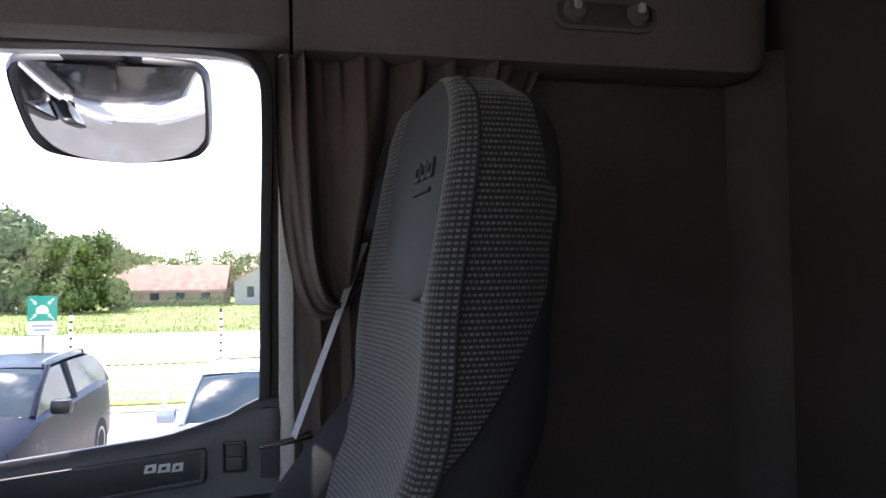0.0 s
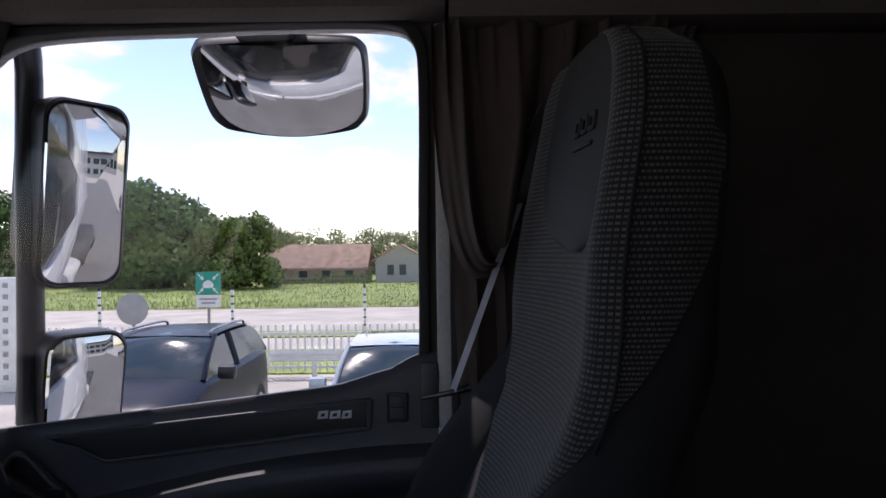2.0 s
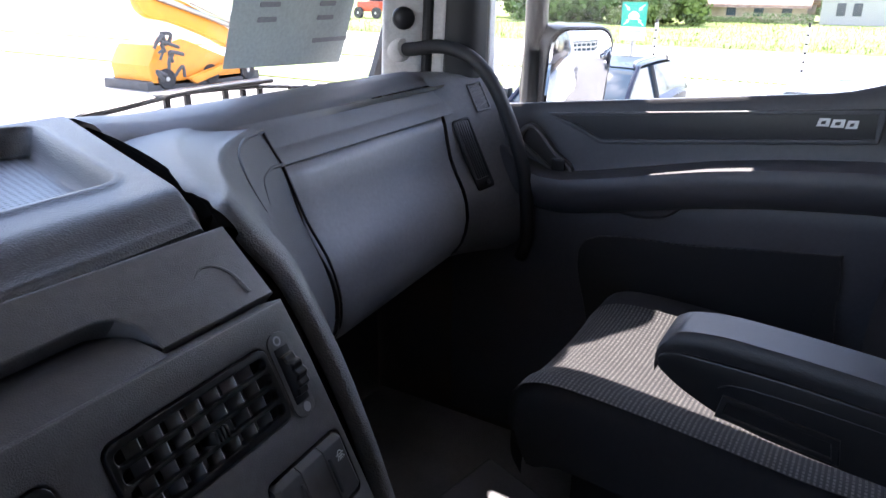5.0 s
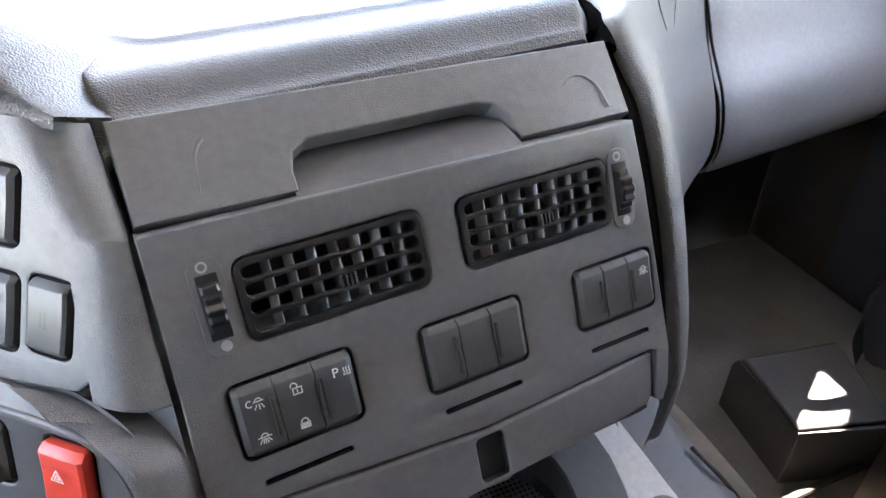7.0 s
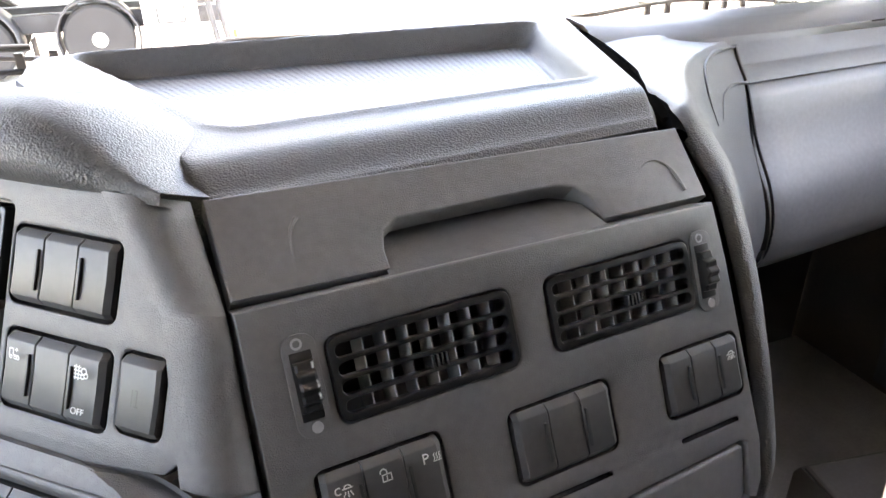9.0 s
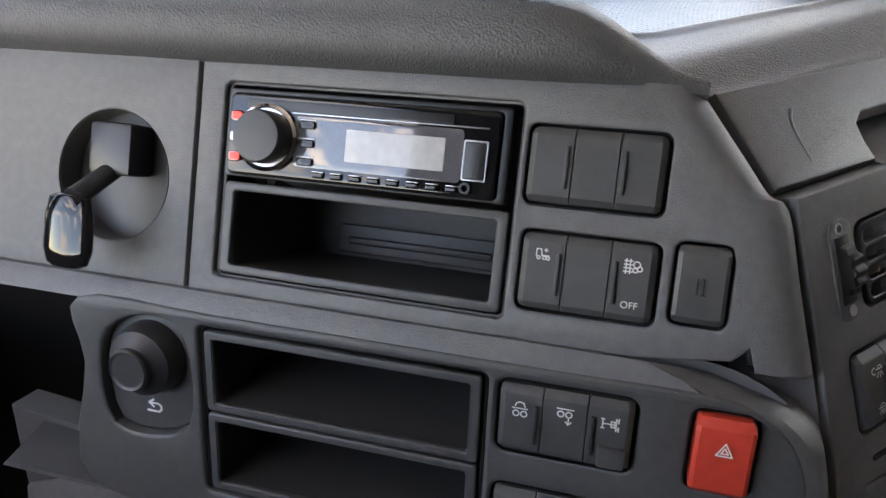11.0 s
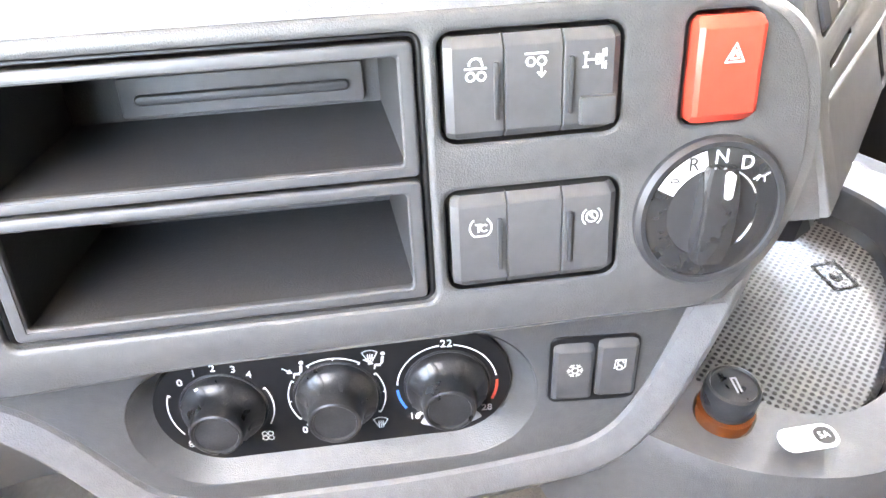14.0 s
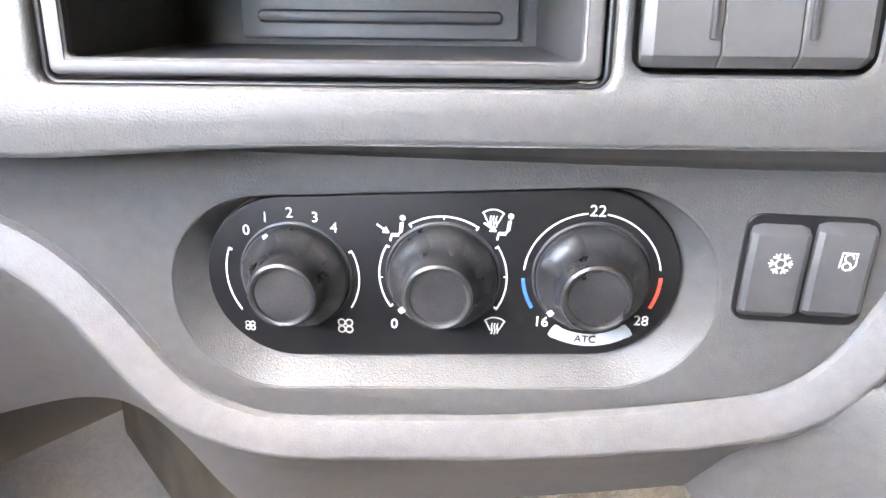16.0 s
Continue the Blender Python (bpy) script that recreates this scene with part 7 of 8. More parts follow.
def curtain():
    c = thing("curtain", "dark brown cab curtain gathered and tied back", "curtain", (0.98, 0.2, 1.3))
    # gathered on its rail and drawn to the tie by the belt guide: folds fan out from the tie, the front edge sags below it
    tie = Vector((0.222, 1.385))
    rows = []
    n, m_ = 150, 26
    for j in range(m_ + 1):
        t = j / m_
        row = []
        for k in range(n + 1):
            q = k / n
            a = Vector((0.382 - 0.47 * q, 1.745))
            b = Vector((0.385 - 0.40 * q ** 0.8, 1.40 + 0.16 * q))
            c_ = Vector((0.345 - 0.14 * q, 1.165 + 0.30 * q ** 0.7))
            p = a * (1 - t) ** 3 + b * 3 * t * (1 - t) ** 2 + c_ * 3 * t * t * (1 - t) + tie * t ** 3
            gather = math.sin(q * 96 + 3 * math.sin(q * 9)) * 0.009 * (1 - smoothstep(0.0, 0.30, t))
            ph = q * 36 + 1.6 * math.sin(q * 11) + 1.2 * t
            fold = (math.sin(ph) + 0.42 * math.sin(2 * ph + 0.9) + 0.16 * math.sin(3 * ph)) * 0.024 * (0.40 + 0.80 * math.sin(math.pi * min(t + 0.08, 1))) * (1 - 0.75 * smoothstep(0.75, 1, t))
            fine = math.sin(q * 71 + 7 * t) * 0.004 * math.sin(math.pi * t)
            bag = 0.055 * math.sin(math.pi * t) ** 1.3 * (1 - q) ** 0.7
            edge = 0.012 * math.exp(-((q - 0.050) / 0.012) ** 2) - 0.012 * math.exp(-((q - 0.075) / 0.014) ** 2)
            row.append((0.972 + fold + fine + gather - bag - edge - 0.020 * t, p.x + 0.35 * gather, p.y))
        rows.append(row)
    part("drape", loft(bmesh.new(), rows), M_CURTAIN, c, "", None, 80)
    rows = []
    for j in range(15):
        t = j / 14
        rows.append([(0.992 + 0.010 * math.sin(k * 0.9 + 1.5 * t) + 0.006 * math.sin(k * 2.1 + 4 * t), 0.356 - 0.030 * t * (1 - k / 22) - 0.0085 * k, 1.40 - 0.52 * t) for k in range(23)])
    part("hanging_end", loft(bmesh.new(), rows), M_CURTAIN, c, "straight hanging end below the tie", None, 80)
    bm = bmesh.new()
    tube(bm, [(1.0, 0.235, 1.42), (0.95, 0.240, 1.40), (0.925, 0.222, 1.378), (0.95, 0.200, 1.36), (1.0, 0.195, 1.37)], 0.011, 10)
    part("tie_strap", bm, M_CURTAIN, c)


curtain()


def header():
    h = thing("overhead_panel", "grey brown moulded panel above the door with two coat hooks", "panel", (0.98, 0.2, 1.8))
    rows = []
    for y in (1.25, 1.0, 0.7, 0.45, 0.362, 0.358):
        lo = 1.768 - 0.004 * (y - 0.4)
        rows.append([(1.04, y, lo), (0.99, y, lo - 0.004), (0.965, y, lo + 0.004), (0.955, y, lo + 0.03), (0.945, y, lo + 0.12), (0.90, y, lo + 0.22), (0.88, y, 2.03)])
    part("front_section", loft(bmesh.new(), rows), M_ROOF, h)
    rows = []
    for y, k in ((0.352, 1), (0.348, 1), (0.2, 1), (-0.1, 1), (-0.44, 1), (-0.48, 1), (-0.505, 0.95), (-0.525, 0.85), (-0.54, 0.6), (-0.545, 0)):
        lo = 1.742 + 0.035 * (1 - min(1, (0.545 + y) / 0.065)) ** 2 if y < -0.48 else 1.742
        rows.append([(1.04, y, lo), (0.97 + 0.05 * (1 - k), y, lo - 0.004), (0.945 + 0.07 * (1 - k), y, lo + 0.004), (0.935 + 0.08 * (1 - k), y, lo + 0.03), (0.925 + 0.09 * (1 - k), y, lo + 0.14), (0.89 + 0.1 * (1 - k), y, lo + 0.24), (0.87 + 0.1 * (1 - k), y, 2.03)])
    part("rear_section", loft(bmesh.new(), rows), M_ROOF, h)
    mh = panel_frame((0.930, -0.185, 1.835), (-1, 0, 0.07), (0, -1, 0))
    hp = plate("hook_plate", [rr(-0.092, -0.033, 0.108, 0.030, 0.028)], -0.006, 0.003, M_ROOF, h, mh, 0.002)
    plate("hook_well", [rr(-0.085, -0.026, 0.101, 0.023, 0.022)], 0.0, 0.0035, M_TRIM, hp, mh, 0.001)
    for u in (-0.050, 0.070):
        part("coat_hook", lathe(bmesh.new(), [(0.022, 0.0), (0.022, 0.008), (0.017, 0.014), (0.008, 0.016), (0.001, 0.016)], 26, u, 0.0), M_ROOF, hp, "round coat hook", mh)
        bm = bmesh.new()
        box(bm, u - 0.006, -0.002, 0.012, u + 0.006, 0.014, 0.024, 0.003)
        part("hook_nose", bm, M_PILLAR, hp, "", mh)


header()


# ---- yard ----
G = -1.3
M_ASPHALT = material("yard_paving", (0.44, 0.41, 0.36), 0.85, var=0.2, scale=0.6, bump=0.3, bscale=60)
M_GRASS = material("grass", (0.20, 0.26, 0.065), 0.9, var=0.45, scale=0.35, fine=0.35)
M_MEADOW = material("meadow", (0.22, 0.28, 0.07), 0.9, var=0.4, scale=0.5, fine=0.4)
M_LEAF = material("leaves", (0.078, 0.140, 0.030), 0.7, var=0.5, scale=1.2)
M_LEAF2 = material("pale_leaves", (0.12, 0.17, 0.038), 0.7, var=0.5, scale=1.0)
M_BARK = material("bark", (0.10, 0.075, 0.05), 0.9, var=0.3)
M_FENCE = material("fence_white", (0.78, 0.77, 0.72), 0.6, var=0.08)
M_THATCH = material("roof_tiles", (0.29, 0.19, 0.14), 0.9, var=0.3, scale=1.5, bump=0.5, bscale=12)
M_BRICK = material("house_wall", (0.34, 0.27, 0.20), 0.85, var=0.2, scale=2)
M_GREYWALL = material("grey_wall", (0.34, 0.34, 0.33), 0.8, var=0.1)
M_CARBLUE = material("dark_blue_paint", (0.010, 0.014, 0.028), 0.30, metal=0.0, var=0.05, coat=0.0, spec=0.10)
M_CARPALE = material("pale_paint", (0.42, 0.47, 0.50), 0.25, metal=0.2, var=0.04, coat=1.0)
M_CARGLASS = material("car_glass", (0.020, 0.040, 0.055), 0.08, var=0.05, spec=0.35)
M_TYRE = material("tyre", (0.03, 0.03, 0.031), 0.85, var=0.2)
M_ORANGE = material("orange_paint", (0.65, 0.24, 0.02), 0.4, var=0.12)
M_GREEN = material("sign_green", (0.0, 0.30, 0.20), 0.45, var=0.05)
M_PAPER = material("paper", (0.60, 0.66, 0.62), 0.8, var=0.05)


def ground():
    bm = bmesh.new()
    box(bm, -700, -700, G - 0.3, 700, 700, G)
    ob = part("ground", bm, M_ASPHALT)
    tagged(ob, "sunlit pale concrete and gravel yard reaching the horizon", "ground", kind="structure")
    bm = bmesh.new()
    rows = []
    for i in range(30):
        x = 36 + 600 * (i / 29) ** 2.2
        rows.append([(x, y, G + 0.02 + 0.10 * noise.noise((x * 0.2, y * 0.2, 0))) for y in [-300 + 20 * k for k in range(31)]])
    loft(bm, rows)
    ob = part("meadow", bm, M_MEADOW)
    tagged(ob, "tall green summer meadow", "grass field", kind="structure")
    rng = random.Random(4)
    bm = bmesh.new()
    for k in range(26000):
        x = 36.2 + 32 * rng.random() ** 1.6
        y = -18 + 62 * rng.random()
        h = 0.10 + 0.22 * rng.random() ** 2
        w = 0.010 + 0.02 * rng.random()
        a = rng.random() * 6.28
        dx, dy = math.cos(a) * w, math.sin(a) * w
        t = (rng.random() - 0.5) * 0.3
        bm.faces.new([bm.verts.new(p) for p in ((x - dx, y - dy, G), (x + dx, y + dy, G), (x + t, y + t, G + h))])
    ob = part("meadow_grass", bm, M_GRASS)
    tagged(ob, "long green meadow grass blades", "grass", kind="stuff")
    bm = bmesh.new()
    box(bm, 15.6, -40, G, 19.6, 60, G + 0.04)
    box(bm, 22.8, -40, G, 24.6, 60, G + 0.04)
    ob = part("verge", bm, M_GRASS)
    tagged(ob, "mown grass verge behind the fence", "grass", kind="structure")


ground()


def paving():
    mat = material("grey_paving", (0.17, 0.165, 0.155), 0.85, var=0.15, scale=2.0, bump=0.4, bscale=40)
    bm = bmesh.new()
    box(bm, -4, -45, G - 0.02, 7.2, 8, G + 0.012)
    tagged(part("pavement", bm, mat), "grey block paving beside the truck", "paving", kind="structure")


paving()


def tree(x, y, h, w, mat, seed, n=2600, name="tree", label="broad green summer tree"):
    rng = random.Random(seed)
    t = thing(name, label, "tree", (x, y, G), group="trees by the meadow")
    bm = bmesh.new()
    tube(bm, [(x, y, G), (x + 0.1, y, G + h * 0.25), (x - 0.1, y + 0.1, G + h * 0.6)], [h * 0.028, h * 0.012], 10)
    for k in range(6):
        a = k * 1.05 + rng.random()
        z = G + h * (0.2 + 0.06 * k)
        tube(bm, [(x, y, z), (x + math.cos(a) * w * 0.2, y + math.sin(a) * w * 0.2, z + h * 0.12), (x + math.cos(a) * w * 0.38, y + math.sin(a) * w * 0.38, z + h * 0.18)], [h * 0.010, h * 0.003], 6, 3)
    part("trunk", bm, M_BARK, t)
    clumps = []
    for k in range(44):
        a, b = rng.random() * 6.28, rng.random()
        r = (0.15 + 0.85 * math.sqrt(rng.random())) * w * 0.5
        zf = 0.04 + 0.90 * b
        r *= math.sin(math.pi * min(0.98, 0.24 + zf * 0.72)) ** 0.55
        clumps.append((x + math.cos(a) * r, y + math.sin(a) * r, G + h * (0.02 + 0.88 * zf), (0.12 + 0.08 * rng.random()) * h))
    bm = bmesh.new()
    for k in range(n):
        c = clumps[rng.randrange(len(clumps))]
        d = Vector((rng.gauss(0, 1), rng.gauss(0, 1), rng.gauss(0, 0.8)))
        d.normalize()
        p = Vector(c[:3]) + d * c[3] * (0.55 + 0.5 * rng.random())
        s = h * 0.0165 * (0.6 + rng.random())
        u = Vector((rng.gauss(0, 1), rng.gauss(0, 1), rng.gauss(0, 1))).normalized()
        v = d.cross(u).normalized() if d.cross(u).length > 0.01 else Vector((1, 0, 0))
        u = (d * 0.5 + u).normalized()
        bm.faces.new([bm.verts.new(q) for q in (p - v * s, p + u * s * 1.3, p + v * s, p - u * s)])
    part("crown", bm, mat, t)


tree(62, 25.2, 9.7, 10.8, M_LEAF, 1, 22000, label="large dark green oak in full leaf")
tree(60, 17.4, 6.5, 8.2, M_LEAF2, 2, 14000, label="smaller yellow green tree")
tree(66, 31, 6.0, 8.0, M_LEAF, 3, 6000)
tree(64, 40, 9.0, 10.0, M_LEAF, 9, 7000)
for i, (y, h, w) in enumerate(((13, 4.6, 6), (8.5, 5.0, 7), (4.0, 4.8, 6), (-1.0, 5.2, 7), (-7, 4.6, 8), (-14, 5.5, 8), (18, 5.0, 7), (-24, 6, 9), (50, 8, 10), (62, 8, 11))):
    tree(92 + 4 * (i % 3), y * 1.35, h * 1.35, w * 1.9, M_LEAF if i % 2 else M_LEAF2, 20 + i, 4200)
for i in range(9):
    tree(101 + 3 * (i % 2), -18 + 6.2 * i, 6.0 + 0.9 * math.sin(i * 2.3), 10.5, M_LEAF, 60 + i, 3600, label="far green tree in the belt behind the house")


def house():
    h = thing("house", "long low brick house with a steep reed-brown roof", "house", (72, 11, G), group="houses by the meadow")
    y0, y1 = 7.4, 17.2
    bm = bmesh.new()
    box(bm, 70, y0, G, 77, y1, G + 1.5)
    part("wall", bm, M_BRICK, h)
    bm = bmesh.new()
    loft(bm, [[(69.6, y, G + 1.25), (69.7, y, G + 1.5), (73.5, y, G + 3.90), (77.3, y, G + 1.5), (77.4, y, G + 1.25)] for y in (y0 - 0.3, y0, (y0 + y1) / 2, y1, y1 + 0.3)], False)
    part("roof", bm, M_THATCH, h, "weathered reddish brown roof")
    for k in range(4):
        bm = bmesh.new()
        y = y0 + 1.2 + k * 2.3
        box(bm, 69.94, y, G + 0.55, 70.02, y + 0.8, G + 1.25)
        part("window", bm, M_CARGLASS, h)
    g = thing("gable_house", "grey gabled house end with a brown roof", "house", (70, 5, G), group="houses by the meadow")
    bm = bmesh.new()
    a = [(69, 1.4, G), (69, 6.3, G), (69, 6.3, G + 2.30), (69, 3.85, G + 3.62), (69, 1.4, G + 2.30)]
    b = [(78, y, z) for _, y, z in a]
    loft(bm, [a + a[:1], b + b[:1]])
    bm.faces.new([bm.verts.new(p) for p in a])
    part("wall", bm, M_GREYWALL, g)
    bm = bmesh.new()
    loft(bm, [[(x, 1.0, G + 2.06), (x, 1.0, G + 2.22), (x, 3.85, G + 3.80), (x, 6.7, G + 2.22), (x, 6.7, G + 2.06), (x, 3.85, G + 3.62)] for x in (68.7, 78.2)], True, True)
    part("roof", bm, M_THATCH, g)
    for y in (3.3, 4.5):
        bm = bmesh.new()
        box(bm, 68.95, y, G + 0.75, 69.02, y + 0.65, G + 1.75)
        part("window", bm, M_CARGLASS, g)
    hd = bmesh.new()
    rng = random.Random(8)
    for k in range(2600):
        x, y, z = 66.5 + rng.random() * 1.0, 6.5 + 10.5 * rng.random(), G + 0.9 * rng.random()
        if y > 12:
            z = G + 0.55 * rng.random()
        s = 0.09
        u = Vector((rng.gauss(0, 1), rng.gauss(0, 1), rng.gauss(0, 1))).normalized() * s
        v = Vector((rng.gauss(0, 1), rng.gauss(0, 1), rng.gauss(0, 1))).normalized() * s
        p = Vector((x, y, z))
        hd.faces.new([hd.verts.new(q) for q in (p - u, p + v, p + u)])
    ob = part("hedge", hd, M_LEAF)
    tagged(ob, "clipped green hedge before the house", "hedge", kind="stuff")


house()


def fence_run(x0, y0, x1, y1, h, step, posts, label):
    f = thing("fence", label, "fence", (x0, y0, G), group="white yard fences")
    a, b = Vector((x0, y0, G)), Vector((x1, y1, G))
    d = (b - a)
    n = int(d.length / step)
    d.normalize()
    ang = math.atan2(d.y, d.x)
    bm = bmesh.new()
    box(bm, -0.025, -0.02, 0.12, 0.025, 0.02, h, 0.008, 1)
    me = bpy.data.meshes.new("picket")
    bm.to_mesh(me)
    bm.free()
    for k in range(n + 1):
        p = a + d * (k * step)
        link("picket", me, M_FENCE, f, Matrix.Translation(p) @ Matrix.Rotation(ang, 4, "Z"))
    for z in (0.22, h - 0.2):
        bm = bmesh.new()
        box(bm, 0, 0.022, z - 0.03, (b - a).length, 0.05, z + 0.03, 0.006, 1)
        part("rail", bm, M_FENCE, f, "", Matrix.Translation(a) @ Matrix.Rotation(ang, 4, "Z"))
    for k in range(posts):
        p = a.lerp(b, (k + 0.5) / posts)
        bm = bmesh.new()
        for j in range(12):
            box(bm, -0.03, 0.03, j * 0.165, 0.03, 0.09, j * 0.165 + 0.12, 0.004, 1)
        ps = part("post", bm, M_FENCE, f, "post with dark insulators", Matrix.Translation(p) @ Matrix.Rotation(ang, 4, "Z"))
        bm = bmesh.new()
        box(bm, -0.022, 0.038, 0, 0.022, 0.082, 2.02)
        part("post_core", bm, M_BLACK, ps, "", Matrix.Translation(p) @ Matrix.Rotation(ang, 4, "Z"))


fence_run(15.3, -14.0, 15.3, 9.2, 1.15, 0.16, 8, "white steel picket fence behind the parked cars")
fence_run(2.0, 21.0, 12.0, 24.5, 1.3, 0.16, 2, "white steel picket fence across the yard")


def sign():
    s = thing("assembly_sign", "green assembly point sign with white pictogram on a pole", "sign", (13.4, 4.9, G))
    cy = 4.78
    m = frame_of((13.40, cy, 0.84), (0, -1, 0), (0, 0, 1), (-1, 0, 0))
    plate("green_panel", [rr(-0.24, -0.21, 0.24, 0.23, 0.02)], 0, 0.01, M_GREEN, s, m, 0, "green panel")
    plate("white_panel", [rr(-0.24, -0.45, 0.24, -0.22, 0.02)], 0, 0.01, M_FENCE, s, m, 0, "white panel with dark bars for writing")
    for k, w in enumerate((0.17, 0.13)):
        plate("text_bar", [rr(-w, -0.315 - 0.075 * k, w, -0.275 - 0.075 * k, 0.004)], 0.01, 0.013, M_GREYPRINT, s, m)
    for sx in (-1, 1):
        for sy in (-1, 1):
            plate("arrow", [[(sx * 0.20, sy * 0.19), (sx * 0.19, sy * 0.17), (sx * 0.125, sy * 0.115), (sx * 0.16, sy * 0.10), (sx * 0.085, sy * 0.075), (sx * 0.105, sy * 0.15), (sx * 0.115, sy * 0.13), (sx * 0.18, sy * 0.185)]], 0.01, 0.013, M_FENCE, s, m)
    plate("emblem", [smooth_loop([(-0.09, -0.07), (-0.10, 0.0), (-0.05, 0.05), (0.0, 0.07), (0.05, 0.05), (0.10, 0.0), (0.09, -0.07), (0, -0.08)], 4)], 0.01, 0.013, M_FENCE, s, m)
    bm = bmesh.new()
    tube(bm, [(13.43, cy, G), (13.43, cy, 1.07)], 0.03, 12, 0)
    part("pole", bm, M_STEEL, s)


sign()


def car(name, label, x, y, paint, suv, group="parked cars"):
    """A parked car whose nose points to the truck (towards -x)."""
    c = thing(name, label, "car", (x, y, G), group=group)
    m = Matrix.Translation((x, y, G)) @ Matrix.Rotation(radians(180), 4, "Z")
    hw = 0.92 if suv else 0.84
    roof = 1.60 if suv else 1.44
    # local x forward; stations: x, half width at sill, bonnet or shoulder height
    body = []
    for px, w, zlo, zhi in ((2.2, 0.70, 0.42, 0.62), (2.12, 0.82, 0.28, 0.80), (1.9, hw - 0.03, 0.22, 0.92), (1.4, hw, 0.20, 1.0), (0.9, hw, 0.2, 1.05), (0.2, hw, 0.2, 1.06), (-1.0, hw, 0.2, 1.08), (-1.8, hw - 0.02, 0.22, 1.08), (-2.15, hw - 0.08, 0.3, 1.02), (-2.25, hw - 0.14, 0.4, 0.9)):
        k = 1.08 if suv else 0.92
        zhi *= k
        body.append([(px, -w * 0.9, zlo), (px, -w, zlo + 0.12), (px, -w, zlo + (zhi - zlo) * 0.55), (px, -w * 0.97, zhi - 0.06), (px, -w * 0.88, zhi), (px, -w * 0.4, zhi + 0.02), (px, 0, zhi + 0.03), (px, w * 0.4, zhi + 0.02), (px, w * 0.88, zhi), (px, w * 0.97, zhi - 0.06), (px, w, zlo + (zhi - zlo) * 0.55), (px, w, zlo + 0.12), (px, w * 0.9, zlo)])
    part("body", loft(bmesh.new(), smooth_rows(body, 3), True, True), paint, c, "", m, 40)
    base = 1.05 * (1.08 if suv else 0.92)
    st = ((0.95, 0.0), (0.78, 0.25), (0.55, 0.55), (0.30, 0.85), (0.1, 0.97), (-0.2, 1.0), (-1.0, 1.0), (-1.7, 0.92), (-1.95, 0.6), (-2.15, 0.0))
    gh = []
    for px, f in st:
        z = base + (roof - base) * f
        wb, wt = hw * 0.90, hw * (0.90 - 0.17 * f)
        gh.append([(px, -wb, base - 0.03), (px, -wt, z - 0.03 * f), (px, -wt * 0.92, z), (px, 0, z + 0.025 * f), (px, wt * 0.92, z), (px, wt, z - 0.03 * f), (px, wb, base - 0.03)])
    part("cabin_glass", loft(bmesh.new(), smooth_rows(gh, 3)), M_CARGLASS, c, "dark tinted windows", m, 40)
    top = [[(px, a * hw * 0.735, base + (roof - base) * f + 0.012 + 0.016 * (1 - a * a)) for a in (-1, -0.9, -0.5, 0, 0.5, 0.9, 1)] for px, f in ((0.16, 0.95), (-0.2, 1.0), (-1.0, 1.0), (-1.75, 0.92))]
    part("roof", loft(bmesh.new(), smooth_rows(top, 3)), paint, c, "", m)
    for sy in (-1, 1):
        bm = bmesh.new()
        tube(bm, [(0.98, sy * hw * 0.87, base - 0.01), (0.55, sy * hw * 0.80, base + (roof - base) * 0.56), (0.12, sy * hw * 0.735, roof - 0.01)], 0.035, 8)
        part("pillar", bm, paint, c, "", m)
        bm = bmesh.new()
        tube(bm, [(-0.45, sy * hw * 0.90, base - 0.01), (-0.48, sy * hw * 0.74, roof - 0.02)], 0.035, 8, 0)
        part("pillar", bm, M_BLACK, c, "", m)
        bm = bmesh.new()
        box(bm, 0.62, sy * (hw + 0.10) - 0.11, base - 0.02, 0.80, sy * (hw + 0.10) + 0.11, base + 0.15, 0.05)
        part("wing_mirror", bm, M_BLACK if suv else paint, c, "door mirror", m)
        bm = bmesh.new()
        box(bm, 1.95, sy * 0.62 - 0.17, 0.66, 2.16, sy * 0.62 + 0.17, 0.82, 0.05)
        part("headlight", bm, M_CHROME, c, "clear headlight", m)
        if suv:
            bm = bmesh.new()
            tube(bm, [(0.05, sy * 0.60, roof + 0.0), (-0.1, sy * 0.60, roof + 0.06), (-1.4, sy * 0.60, roof + 0.06), (-1.6, sy * 0.60, roof - 0.02)], 0.018, 8)
            part("roof_rail", bm, M_STEEL, c, "", m)
        for px in (1.35, -1.35):
            mw = m @ Matrix.Translation((px, sy * (hw - 0.10), 0.34)) @ Matrix.Rotation(radians(90), 4, "X")
            w = part("wheel", lathe(bmesh.new(), [(0.22, -0.1), (0.33, -0.1), (0.345, -0.07), (0.345, 0.07), (0.33, 0.1), (0.22, 0.1)], 28), M_TYRE, c, "", mw)
            part("rim", lathe(bmesh.new(), [(0.22, -0.09), (0.20, -0.105), (0.05, -0.08), (0.001, -0.08)], 24), M_STEEL, w, "", mw)
            part("rim", lathe(bmesh.new(), [(0.22, 0.09), (0.20, 0.105), (0.05, 0.08), (0.001, 0.08)], 24), M_STEEL, w, "", mw)
    bm = bmesh.new()
    box(bm, 2.12, -0.45, 0.45, 2.225, 0.45, 0.62, 0.02)
    part("grille", bm, M_BLACK, c, "", m)


car("suv_car", "dark blue estate car with roof rails parked nose to the truck", 9.4, 4.05, M_CARBLUE, True)
car("hatchback_car", "pale silver hatchback parked nose to the truck", 9.4, 0.95, M_CARPALE, False)


